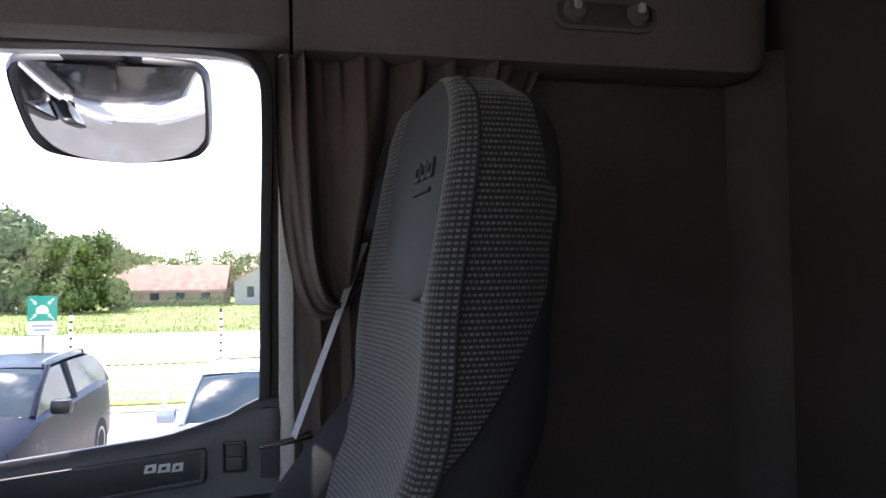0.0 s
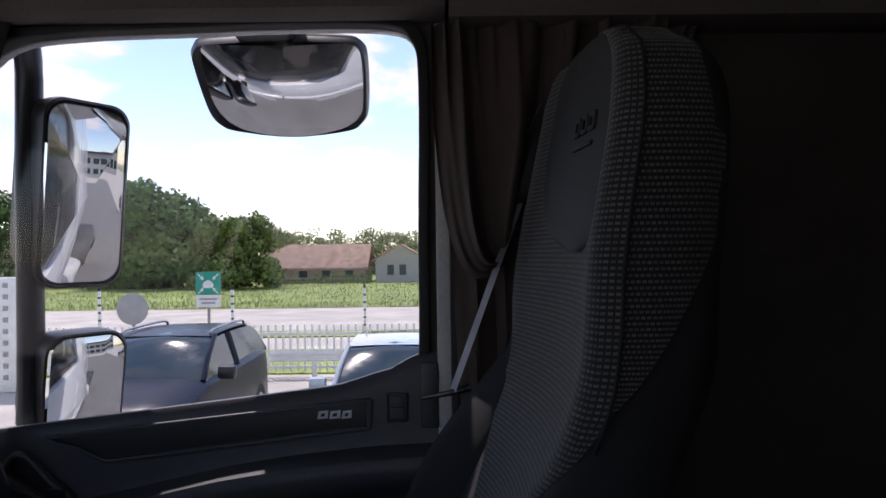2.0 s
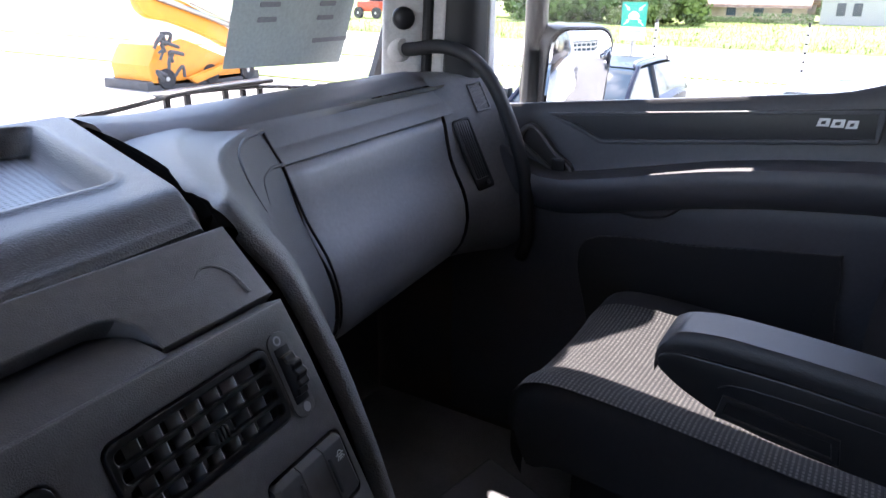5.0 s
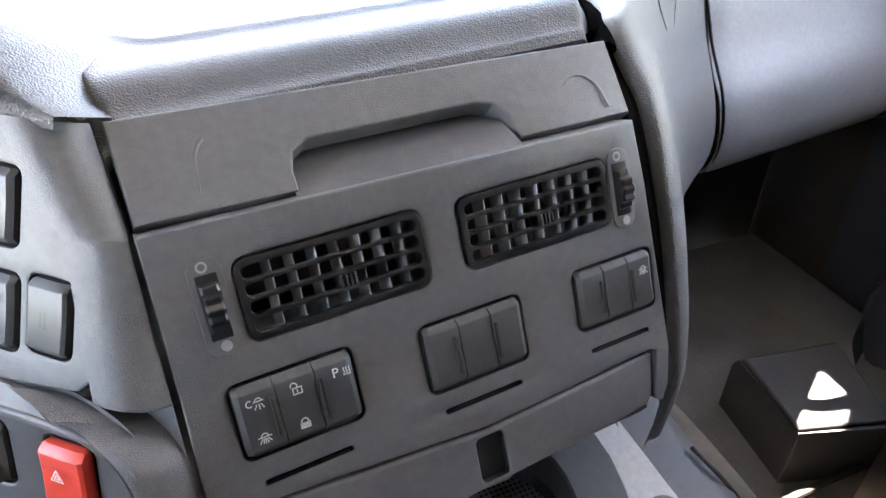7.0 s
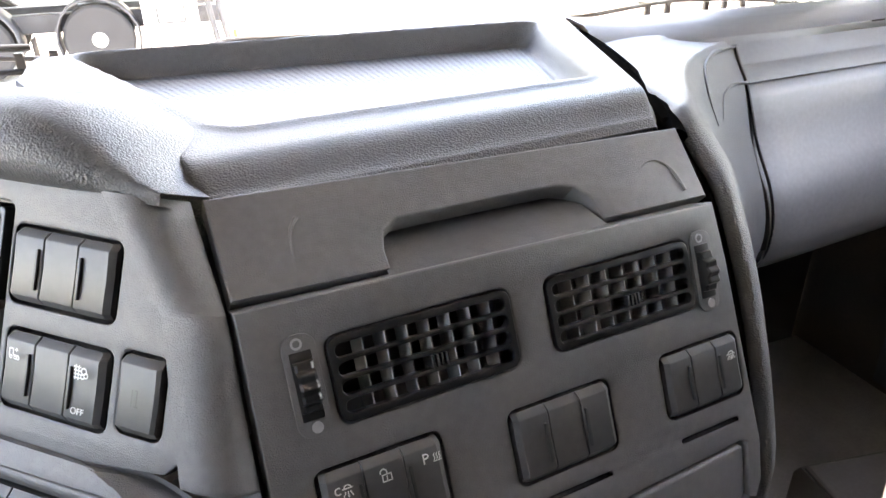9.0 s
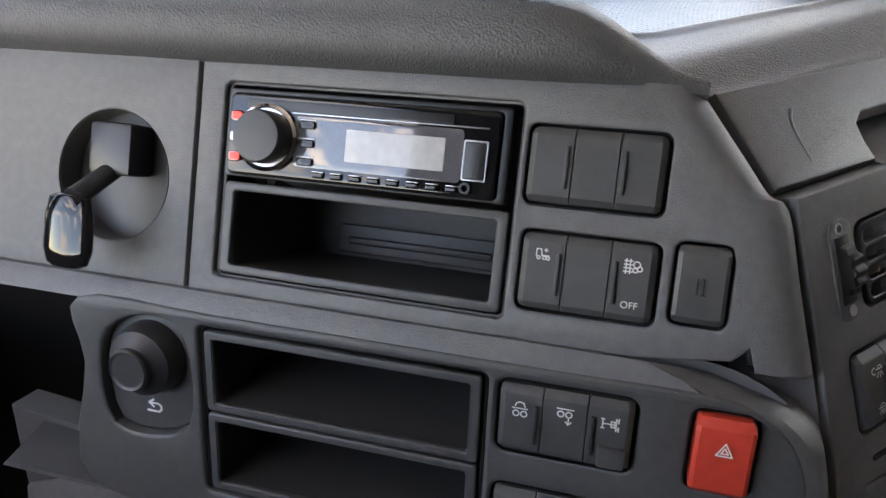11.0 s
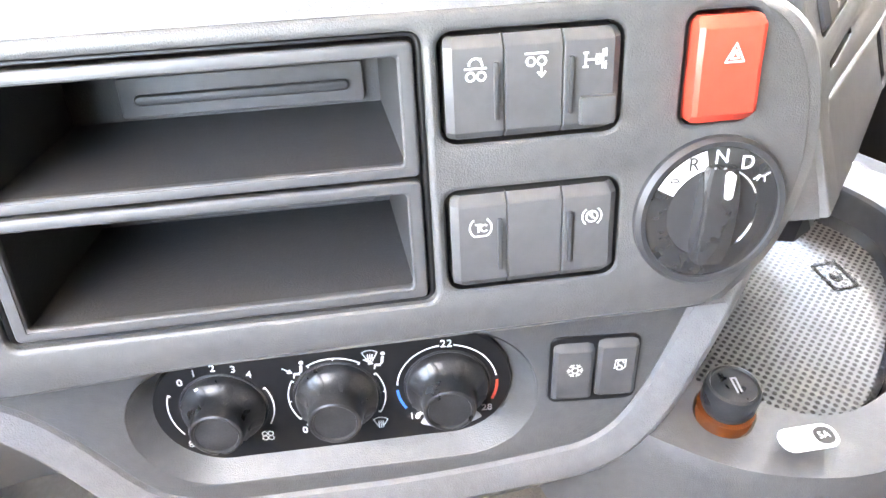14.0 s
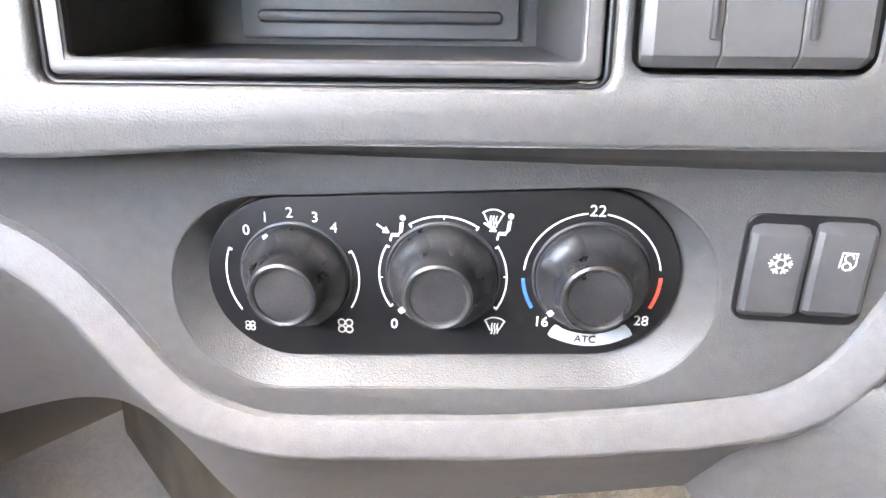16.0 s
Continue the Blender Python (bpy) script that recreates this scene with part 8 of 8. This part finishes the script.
# ---- truck mirrors outside ----
def side_mirrors():
    mm = thing("door_mirror", "black truck mirror arm with main and wide-angle glasses", "mirror", (1.25, 1.25, 1.2))
    bm = bmesh.new()
    tube(bm, [(1.08, 1.27, 1.86), (1.15, 1.23, 1.84), (1.195, 1.208, 1.78), (1.198, 1.207, 1.5), (1.198, 1.207, 1.05), (1.18, 1.22, 0.93), (1.09, 1.25, 0.90)], 0.026, 16)
    part("arm", bm, M_BLACK, mm, "dark mirror column")

    def head(cx, cy, cz, w, h, tilt, yaw, rad, depth):
        m = Matrix.Translation((cx, cy, cz)) @ Matrix.Rotation(radians(yaw), 4, "Z") @ Matrix.Rotation(radians(tilt), 4, "X")
        # local: x across, z up, facing -y; the inner flank runs straight back, the outer one curves in
        rows = []
        for d, k, q in ((-0.008, 1.0, 1.0), (-0.004, 1.035, 1.03), (0.012, 1.05, 1.04), (depth * 0.45, 1.03, 1.03), (depth * 0.8, 0.90, 0.98), (depth, 0.60, 0.86), (depth * 1.08, 0.0, 0.55)):
            rows.append([((a if a < 0 else a * k) * (1.04 if d > -0.006 else 1.0), d, b * q) for a, b in rr(-w, -h, w, h, 0.042, 6)])
        hs = part("housing", loft(bmesh.new(), [r + r[:1] for r in rows]), M_BLACK, mm, "black mirror housing", m)
        g = rr(-w * 0.95, -h * 0.965, w * 0.95, h * 0.965, 0.040, 6)
        bm_ = bmesh.new()
        rings = []
        top = (w * w + h * h) / (2 * rad)
        for k in [1.0 - 0.05 * q for q in range(20)] + [0.004]:
            rings.append([(a * k, -0.002 - top + k * k * (a * a + b * b) / (2 * rad), b * k) for a, b in g])
        loft(bm_, [r + r[:1] for r in rings])
        part("glass", bm_, M_MIRROR, hs, "mirror glass", m, 80)
    head(1.240, 1.118, 1.476, 0.088, 0.190, 6.5, -33.5, 1.25, 0.097)
    head(1.243, 1.122, 1.070, 0.084, 0.116, 8.0, -33.0, 0.42, 0.090)
    k = thing("kerb_mirror", "black close-range mirror hanging above the door window", "mirror", (1.2, 0.69, 1.8))
    bm = bmesh.new()
    box(bm, 1.10, 0.665, 1.785, 1.33, 0.785, 1.90, 0.02)
    part("bracket", bm, M_DARK, k)
    m = Matrix.Translation((1.300, 0.706, 1.705)) @ Matrix.Scale(1.07, 4) @ Matrix.Rotation(radians(-48), 4, "Y") @ Matrix.Diagonal((1, 1, 1.38, 1))
    lo = smooth_loop([(-0.170, 0.045), (-0.162, 0.070), (-0.13, 0.080), (0.0, 0.084), (0.13, 0.080), (0.160, 0.070), (0.169, 0.045), (0.165, -0.030), (0.150, -0.058), (0.115, -0.072), (0.0, -0.084), (-0.115, -0.074), (-0.15, -0.060), (-0.164, -0.032)], 4)
    rows = []
    for d, s in ((-0.004, 1.0), (0.01, 1.03), (0.03, 1.0), (0.055, 0.85), (0.07, 0.5), (0.072, 0.1)):
        rows.append([(d, a * s, b * s) for a, b in lo])
    part("housing", loft(bmesh.new(), [r + r[:1] for r in rows]), M_DARK, k, "", m)
    bm = bmesh.new()
    rings = []
    for s in [0.955 - 0.067 * q for q in range(14)] + [0.01]:
        rings.append([(-0.020 + s * s * (a * a + b * b * 1.6) / 1.0, a * s, b * s) for a, b in lo])
    loft(bm, [r + r[:1] for r in rings])
    part("glass", bm, M_MIRROR, k, "bulging mirror glass", m, 80)
    bm = bmesh.new()
    loft(bm, [[(d, a * q, b * q) for a, b in lo + lo[:1]] for d, q in ((0.02, 0.955), (0.006, 0.965), (0.0, 0.99), (0.006, 1.02), (0.02, 1.03))])
    part("rim", bm, M_DARK, k, "black mirror rim", m)


side_mirrors()


# ---- windscreen wipers and the sales sheet ----
def wiper(label, arm, blade):
    w = thing("windscreen_wiper", label, "wiper", arm[0], group="windscreen wipers")
    bm = bmesh.new()
    tube(bm, arm, [0.008, 0.005], 10, 4)
    part("arm", bm, M_BLACK, w)
    a, b = Vector(blade[0]), Vector(blade[1])
    d = (b - a)
    bm = bmesh.new()
    tube(bm, [a, a.lerp(b, 0.5) + Vector((0, 0.004, 0.003)), b], 0.0045, 8, 4)
    bl = part("blade", bm, M_RUBBER, w, "thin black rubber blade")
    n = max(4, int(d.length / 0.045))
    bm = bmesh.new()
    tube(bm, [a + Vector((0, 0.006, 0.026)), a.lerp(b, 0.5) + Vector((0, 0.010, 0.030)), b + Vector((0, 0.006, 0.012))], 0.004, 8, 4)
    part("top_rail", bm, M_BLACK, bl)
    for k in range(n):
        if k % 4 == 2:
            continue
        p = a.lerp(b, (k + 0.5) / n)
        bm = bmesh.new()
        box(bm, p.x - 0.006, p.y + 0.001, p.z + 0.002, p.x + 0.006, p.y + 0.010, p.z + 0.027, 0.001, 1)
        part("bridge", bm, M_BLACK, bl)


def windscreen_items():
    wiper("black wiper lying across the foot of the windscreen", [(0.325, 1.655, 1.010), (0.345, 1.650, 1.052), (0.42, 1.645, 1.062), (0.58, 1.645, 1.074), (0.80, 1.645, 1.074)],
          [(0.50, 1.638, 1.048), (1.02, 1.638, 1.022)])
    wiper("black middle wiper with a small pale clip", [(-0.33, 1.655, 1.015), (-0.30, 1.650, 1.058), (-0.18, 1.645, 1.063), (-0.06, 1.645, 1.060)], [(-0.30, 1.638, 1.035), (-0.03, 1.638, 1.038)])
    wiper("black wiper with an open ladder-like frame", [(-0.95, 1.655, 1.030), (-0.86, 1.65, 1.065), (-0.70, 1.645, 1.082), (-0.55, 1.645, 1.078)], [(-0.95, 1.638, 1.042), (-0.50, 1.638, 1.046)])
    nz = thing("washer_nozzle", "small pale washer nozzle on the wiper", "nozzle", (-0.077, 1.645, 1.08))
    bm = bmesh.new()
    box(bm, -0.086, 1.636, 1.060, -0.070, 1.656, 1.086, 0.005)
    part("nozzle_body", bm, M_PILLAR, nz)
    p = thing("sales_sheet", "pale green paper sheet taped inside the windscreen", "paper", (0.8, 1.59, 1.1))
    lean = panel_frame((0.79, 1.598, 1.106), (0, -0.94, -0.34), (1, 0, 0))
    rows = []
    for j in range(13):
        v = 0.40 * j / 12
        rows.append([(-0.175 + 0.35 * i / 12, v + (0.014 * (1 - i / 12) if j == 0 else 0), 0.006 + 0.003 * math.sin(i * 0.7) * math.sin(j * 0.5)) for i in range(13)])
    part("sheet", loft(bmesh.new(), rows), M_PAPER, p, "", lean, 60)
    rng = random.Random(5)
    for v, w0 in ((0.055, 0.12), (0.105, 0.05), (0.135, 0.05), (0.165, 0.05), (0.20, 0.06), (0.24, 0.10), (0.29, 0.13)):
        for u in (-0.11, 0.06):
            if u < 0 and v in (0.055, 0.165):
                continue
            w = w0 * (0.7 + 0.4 * rng.random())
            plate("text_bar", [rr(u, v, u + w, v + 0.010, 0.002)], 0.0105, 0.0115, M_GREYPRINT, p, lean)


windscreen_items()


# ---- more of the yard ----
def truck_wheel(name, parent, m, r, w, rimmat):
    t = part(name, lathe(bmesh.new(), [(r * 0.58, -w / 2), (r * 0.92, -w / 2), (r, -w * 0.38), (r, w * 0.38), (r * 0.92, w / 2), (r * 0.58, w / 2)], 36), M_TYRE, parent, "dusty black tyre", m)
    part("rim", lathe(bmesh.new(), [(r * 0.60, w * 0.46), (r * 0.55, w * 0.48), (r * 0.50, w * 0.25), (r * 0.40, w * 0.22), (r * 0.24, w * 0.30), (r * 0.22, w * 0.52), (r * 0.10, w * 0.56), (0.001, w * 0.56)], 30), rimmat, t, "pale steel rim", m)
    b = lathe(bmesh.new(), [(r * 0.045, w * 0.20), (r * 0.045, w * 0.34), (0.001, w * 0.34)], 8)
    me = bpy.data.meshes.new("wheel_nut")
    b.to_mesh(me)
    b.free()
    for k in range(10):
        a = radians(36 * k)
        link("wheel_nut", me, M_BLACK, t, m @ Matrix.Translation((r * 0.34 * math.cos(a), r * 0.34 * math.sin(a), 0)))


M_RIM = material("rim_paint", (0.50, 0.49, 0.46), 0.5, var=0.2)
M_CHASSIS = material("chassis_paint", (0.05, 0.052, 0.056), 0.6, var=0.25, stain=0.2)
M_REDMACHINE = material("red_machine_paint", (0.50, 0.06, 0.02), 0.4, var=0.15)


def parked_truck():
    t = thing("parked_truck", "white box truck with black mudguards parked across the yard", "truck", (-3.0, 14.8, G))
    for x in (-1.23, -2.95, -6.0):
        for y, s in ((14.05, 1), (16.0, -1)):
            truck_wheel("wheel", t, Matrix.Translation((x, y, G + 0.53)) @ Matrix.Rotation(radians(90 * s), 4, "X"), 0.53, 0.34, M_RIM)
        bm = bmesh.new()
        sec = []
        for k in range(13):
            a = radians(200 - 220 * k / 12)
            sec.append([(x + 0.62 * math.cos(a), yy, G + 0.55 + 0.62 * math.sin(a)) for yy in (13.84, 14.5)])
        loft(bm, sec)
        g = part("mudguard", bm, M_CHASSIS, t, "black curved mudguard")
        md = g.modifiers.new("thick", "SOLIDIFY")
        md.thickness = 0.03
    bm = bmesh.new()
    box(bm, -7.0, 14.35, G + 0.62, 0.7, 14.6, G + 0.90, 0.02)
    box(bm, -7.0, 15.4, G + 0.62, 0.7, 15.65, G + 0.90, 0.02)
    part("frame_rail", bm, M_CHASSIS, t)
    bm = bmesh.new()
    box(bm, -7.0, 13.75, G + 1.30, 0.55, 16.25, G + 3.5, 0.03)
    part("body", bm, M_BODY, t, "white box body")
    bm = bmesh.new()
    box(bm, -0.55, 13.80, G + 0.55, 0.30, 14.3, G + 1.24, 0.03)
    tb = part("tool_box", bm, M_BODY, t, "white side locker with a dark frame")
    ml = frame_of((-0.12, 13.80, G + 0.92), (1, 0, 0), (0, 0, 1), (0, -1, 0))
    plate("locker_frame", [rr(-0.22, -0.2, 0.22, 0.3, 0.03), rr(-0.19, -0.17, 0.19, 0.27, 0.02)], 0, 0.01, M_CHASSIS, tb, ml, 0.002)
    for x in (0.45, 0.62):
        bm = bmesh.new()
        tube(bm, [(x, 13.95, G + 1.3), (x + 0.05, 13.92, G + 0.75), (x + 0.12, 13.9, G + 0.28)], 0.05, 10)
        part("support_leg", bm, M_CHASSIS, t, "dark steel support leg")
    bm = bmesh.new()
    box(bm, 0.42, 13.8, G + 0.20, 0.95, 14.1, G + 0.30, 0.02)
    part("step", bm, M_CHASSIS, t)
    bm = bmesh.new()
    box(bm, 0.80, 13.80, G + 0.30, 0.86, 13.90, G + 0.55, 0.01)
    part("marker_light", bm, M_ORANGE, t, "orange side marker")
    t.matrix_basis = Matrix.Translation((0.06, -0.85, 0)) @ t.matrix_basis
    for x in (-0.52, -2.2):
        bm = bmesh.new()
        box(bm, x, 13.9, G + 0.12, x + 0.02, 14.4, G + 0.60, 0.005)
        part("mudflap", bm, M_RUBBER, t)


def plate_beam(name, pts, y0, y1, mat, parent, label=""):
    """A slab cut to an outline in the upright plane across the view."""
    m = frame_of((0, y0, 0), (1, 0, 0), (0, 0, 1), (0, -1, 0))
    plate(name, [pts], -(y1 - y0), 0, mat, parent, m, 0.02, label)


def work_machine():
    w = thing("work_machine", "yellow orange crane machine folded on its chassis", "machine", (10.8, 14.2, G))
    plate_beam("body", [(9.35, -0.72), (9.30, -0.30), (9.55, 0.10), (10.2, 0.22), (11.4, -0.25), (12.1, -0.45), (12.2, -0.74), (10.2, -0.76)], 13.7, 15.0, M_ORANGE, w, "orange painted body")
    plate_beam("boom", smooth_loop([(9.05, 1.15), (9.25, 0.72), (9.9, 0.55), (10.8, 0.22), (11.9, -0.28), (12.5, -0.55), (12.55, -0.25), (11.6, 0.25), (10.7, 0.75), (9.8, 1.15), (9.3, 1.35)], 4), 13.5, 13.75, M_ORANGE, w, "curved orange boom")
    plate_beam("outrigger", [(10.1, -0.60), (11.9, -0.22), (12.0, -0.34), (10.3, -0.74)], 13.45, 13.6, M_ORANGE, w, "orange outrigger beam")
    bm = bmesh.new()
    tube(bm, [(9.5, 13.42, 1.05), (11.2, 13.42, 0.5), (12.6, 13.42, -0.05)], 0.06, 12, 3)
    part("hydraulic_ram", bm, M_STEEL, w, "grey hydraulic ram")
    bm = bmesh.new()
    tube(bm, [(10.3, 13.42, 1.10), (12.2, 13.42, 0.35)], 0.16, 14, 0)
    part("cylinder", bm, M_PILLAR, w, "pale grey cylinder")
    rng = random.Random(3)
    for k in range(9):
        bm = bmesh.new()
        p = Vector((9.25 + 0.5 * rng.random(), 13.4, -0.6 + 0.8 * rng.random()))
        tube(bm, [p, p + Vector((0.25 - 0.5 * rng.random(), -0.05, 0.2)), p + Vector((0.4 - 0.7 * rng.random(), 0, 0.45 - 0.5 * rng.random()))], 0.025 + 0.02 * rng.random(), 8)
        part("hose", bm, M_CHASSIS, w, "dark hydraulic hose")
    bm = bmesh.new()
    box(bm, 9.2, 13.7, -0.86, 12.4, 15.2, -0.62, 0.04)
    part("chassis", bm, M_CHASSIS, w)
    for x in (9.7, 10.9, 12.0):
        truck_wheel("wheel", w, Matrix.Translation((x, 13.75, -0.60)) @ Matrix.Rotation(radians(90), 4, "X"), 0.22, 0.2, M_RIM)
    eye = Matrix.Translation((-0.335, 0.506, 1.264))
    w.matrix_basis = eye @ Matrix.Scale(1.23, 4) @ eye.inverted() @ w.matrix_basis
    lb = thing("light_board", "red and white rear light board on a low trailer", "light board", (8.4, 12.9, G))
    for k, (x, mt) in enumerate(((7.55, M_FENCE), (7.80, M_ORANGE), (8.0, M_REDMACHINE), (8.35, M_FENCE), (8.52, M_REDMACHINE))):
        bm = bmesh.new()
        box(bm, x, 12.1, G + 0.02, x + (0.33 if k == 2 else 0.2), 12.2, G + 0.26, 0.02)
        part("lens", bm, mt, lb)
    bm = bmesh.new()
    box(bm, 7.5, 12.2, G, 9.6, 12.3, G + 0.24, 0.02)
    part("bar", bm, M_CHASSIS, lb)


def far_things():
    t = thing("red_tractor", "red orange farm machine standing by the meadow", "tractor", (54, 41.6, G))
    bm = bmesh.new()
    box(bm, 53.2, 40.4, G + 0.6, 54.8, 42.9, G + 1.5, 0.15)
    part("body", bm, M_REDMACHINE, t)
    bm = bmesh.new()
    box(bm, 53.3, 40.6, G + 1.5, 54.7, 41.6, G + 2.4, 0.12)
    part("cab", bm, M_CARGLASS, t, "dark glazed cab")
    for y in (40.6, 42.6):
        truck_wheel("wheel", t, Matrix.Translation((53.1, y, G + 0.5)) @ Matrix.Rotation(radians(-90), 4, "Y"), 0.5, 0.3, M_RIM)
    s = thing("round_sign", "grey back of a round traffic sign on a post", "sign", (14.05, 6.5, G))
    m = frame_of((14.0, 6.5, 0.33), (0, -1, 0), (0, 0, 1), (-1, 0, 0))
    plate("disc", [circle(0, 0, 0.32, 36)], -0.01, 0.01, M_GREYWALL, s, m, 0.004)
    bm = bmesh.new()
    tube(bm, [(14.06, 6.5, G), (14.06, 6.5, 0.62)], 0.03, 10, 0)
    part("post", bm, M_STEEL, s)
    g = thing("gate_post", "white perforated steel gate post", "gate post", (14.0, 9.0, G))
    bm = bmesh.new()
    box(bm, 13.9, 8.78, G, 14.1, 9.18, 1.0, 0.03)
    po = part("column", bm, M_FENCE, g)
    for k in range(9):
        bm = bmesh.new()
        box(bm, 13.885, 8.93, G + 0.25 + 0.23 * k, 13.905, 9.03, G + 0.35 + 0.23 * k, 0.004)
        part("hole_cover", bm, M_GREYWALL, po)
    k = thing("guard_rail", "white steel guard rail under the picket fence", "guard rail", (15.0, 0, G))
    bm = bmesh.new()
    loft(bm, [[(15.10, y, G + 0.36), (15.04, y, G + 0.40), (15.10, y, G + 0.47), (15.04, y, G + 0.54), (15.10, y, G + 0.60), (15.14, y, G + 0.48)] for y in (-14, 4.0)], True, True)
    part("rail", bm, M_FENCE, k)
    for y in range(-13, 5, 2):
        bm = bmesh.new()
        box(bm, 15.10, y, G, 15.18, y + 0.1, G + 0.5, 0.01)
        part("post", bm, M_FENCE, k)


parked_truck()
work_machine()
far_things()

# the row of parked cars that the mirrors show
for i in range(7):
    src = bpy.data.objects["hatchback_car" if i % 2 else "suv_car"]
    dy = (-2.35 - 2.75 * i) - (0.95 if i % 2 else 4.05)
    copy_thing(src, Matrix.Translation((0.2 * math.sin(i * 2.1), dy, 0)) @ src.matrix_basis)


# ---- behind the cab, seen in the mirrors ----
def own_chassis():
    c = thing("truck_chassis", "dark chassis with pale tanks behind the cab", "chassis", (0.0, -3.0, G))
    for x in (-0.55, 0.35):
        bm = bmesh.new()
        box(bm, x, -6.6, -0.55, x + 0.09, -0.70, -0.27, 0.01)
        part("frame_rail", bm, M_CHASSIS, c)
    for y0, y1, mat, lab in ((-2.05, -0.95, M_STEEL, "bare metal fuel tank"), (-2.95, -2.20, M_RIM, "pale grey side locker")):
        bm = bmesh.new()
        rows = []
        for y, k in ((y0, 0.9), (y0 + 0.03, 1.0), (y1 - 0.03, 1.0), (y1, 0.9)):
            rows.append([(0.80 + (a - 0.80) * k, y, -0.58 + (b + 0.58) * k) for a, b in rr(0.48, -0.88, 1.12, -0.28, 0.16, 6)])
        loft(bm, rows, True, True)
        part("tank", bm, mat, c, lab)
    for y in (-4.0, -5.3):
        for x, a in ((0.92, 90), (-1.12, -90)):
            truck_wheel("wheel", c, Matrix.Translation((x, y, G + 0.52)) @ Matrix.Rotation(radians(a), 4, "Y"), 0.52, 0.34, M_RIM)
        sec = [[(x, y + 0.62 * math.cos(q), G + 0.54 + 0.62 * math.sin(q)) for x in (0.70, 1.14)] for q in [radians(10 + 160 * k / 10) for k in range(11)]]
        g = part("mudguard", loft(bmesh.new(), sec), M_CHASSIS, c, "black mudguard")
        g.modifiers.new("thick", "SOLIDIFY").thickness = 0.025


def hall():
    h = thing("hall", "grey industrial hall with a band of dark windows", "building", (10, -75, G))
    bm = bmesh.new()
    box(bm, -6, -92, G, 18, -72, G + 7.5)
    part("wall", bm, M_GREYWALL, h)
    bm = bmesh.new()
    box(bm, -6.4, -92.4, G + 7.5, 18.4, -71.6, G + 8.2)
    part("roof", bm, M_CHASSIS, h, "dark flat roof edge")
    for k in range(8):
        for z in (1.2, 4.4):
            bm = bmesh.new()
            box(bm, -5 + 2.9 * k, -72.05, G + z, -2.8 + 2.9 * k, -71.95, G + z + 1.7)
            part("window", bm, M_CARGLASS, h)


own_chassis()
hall()
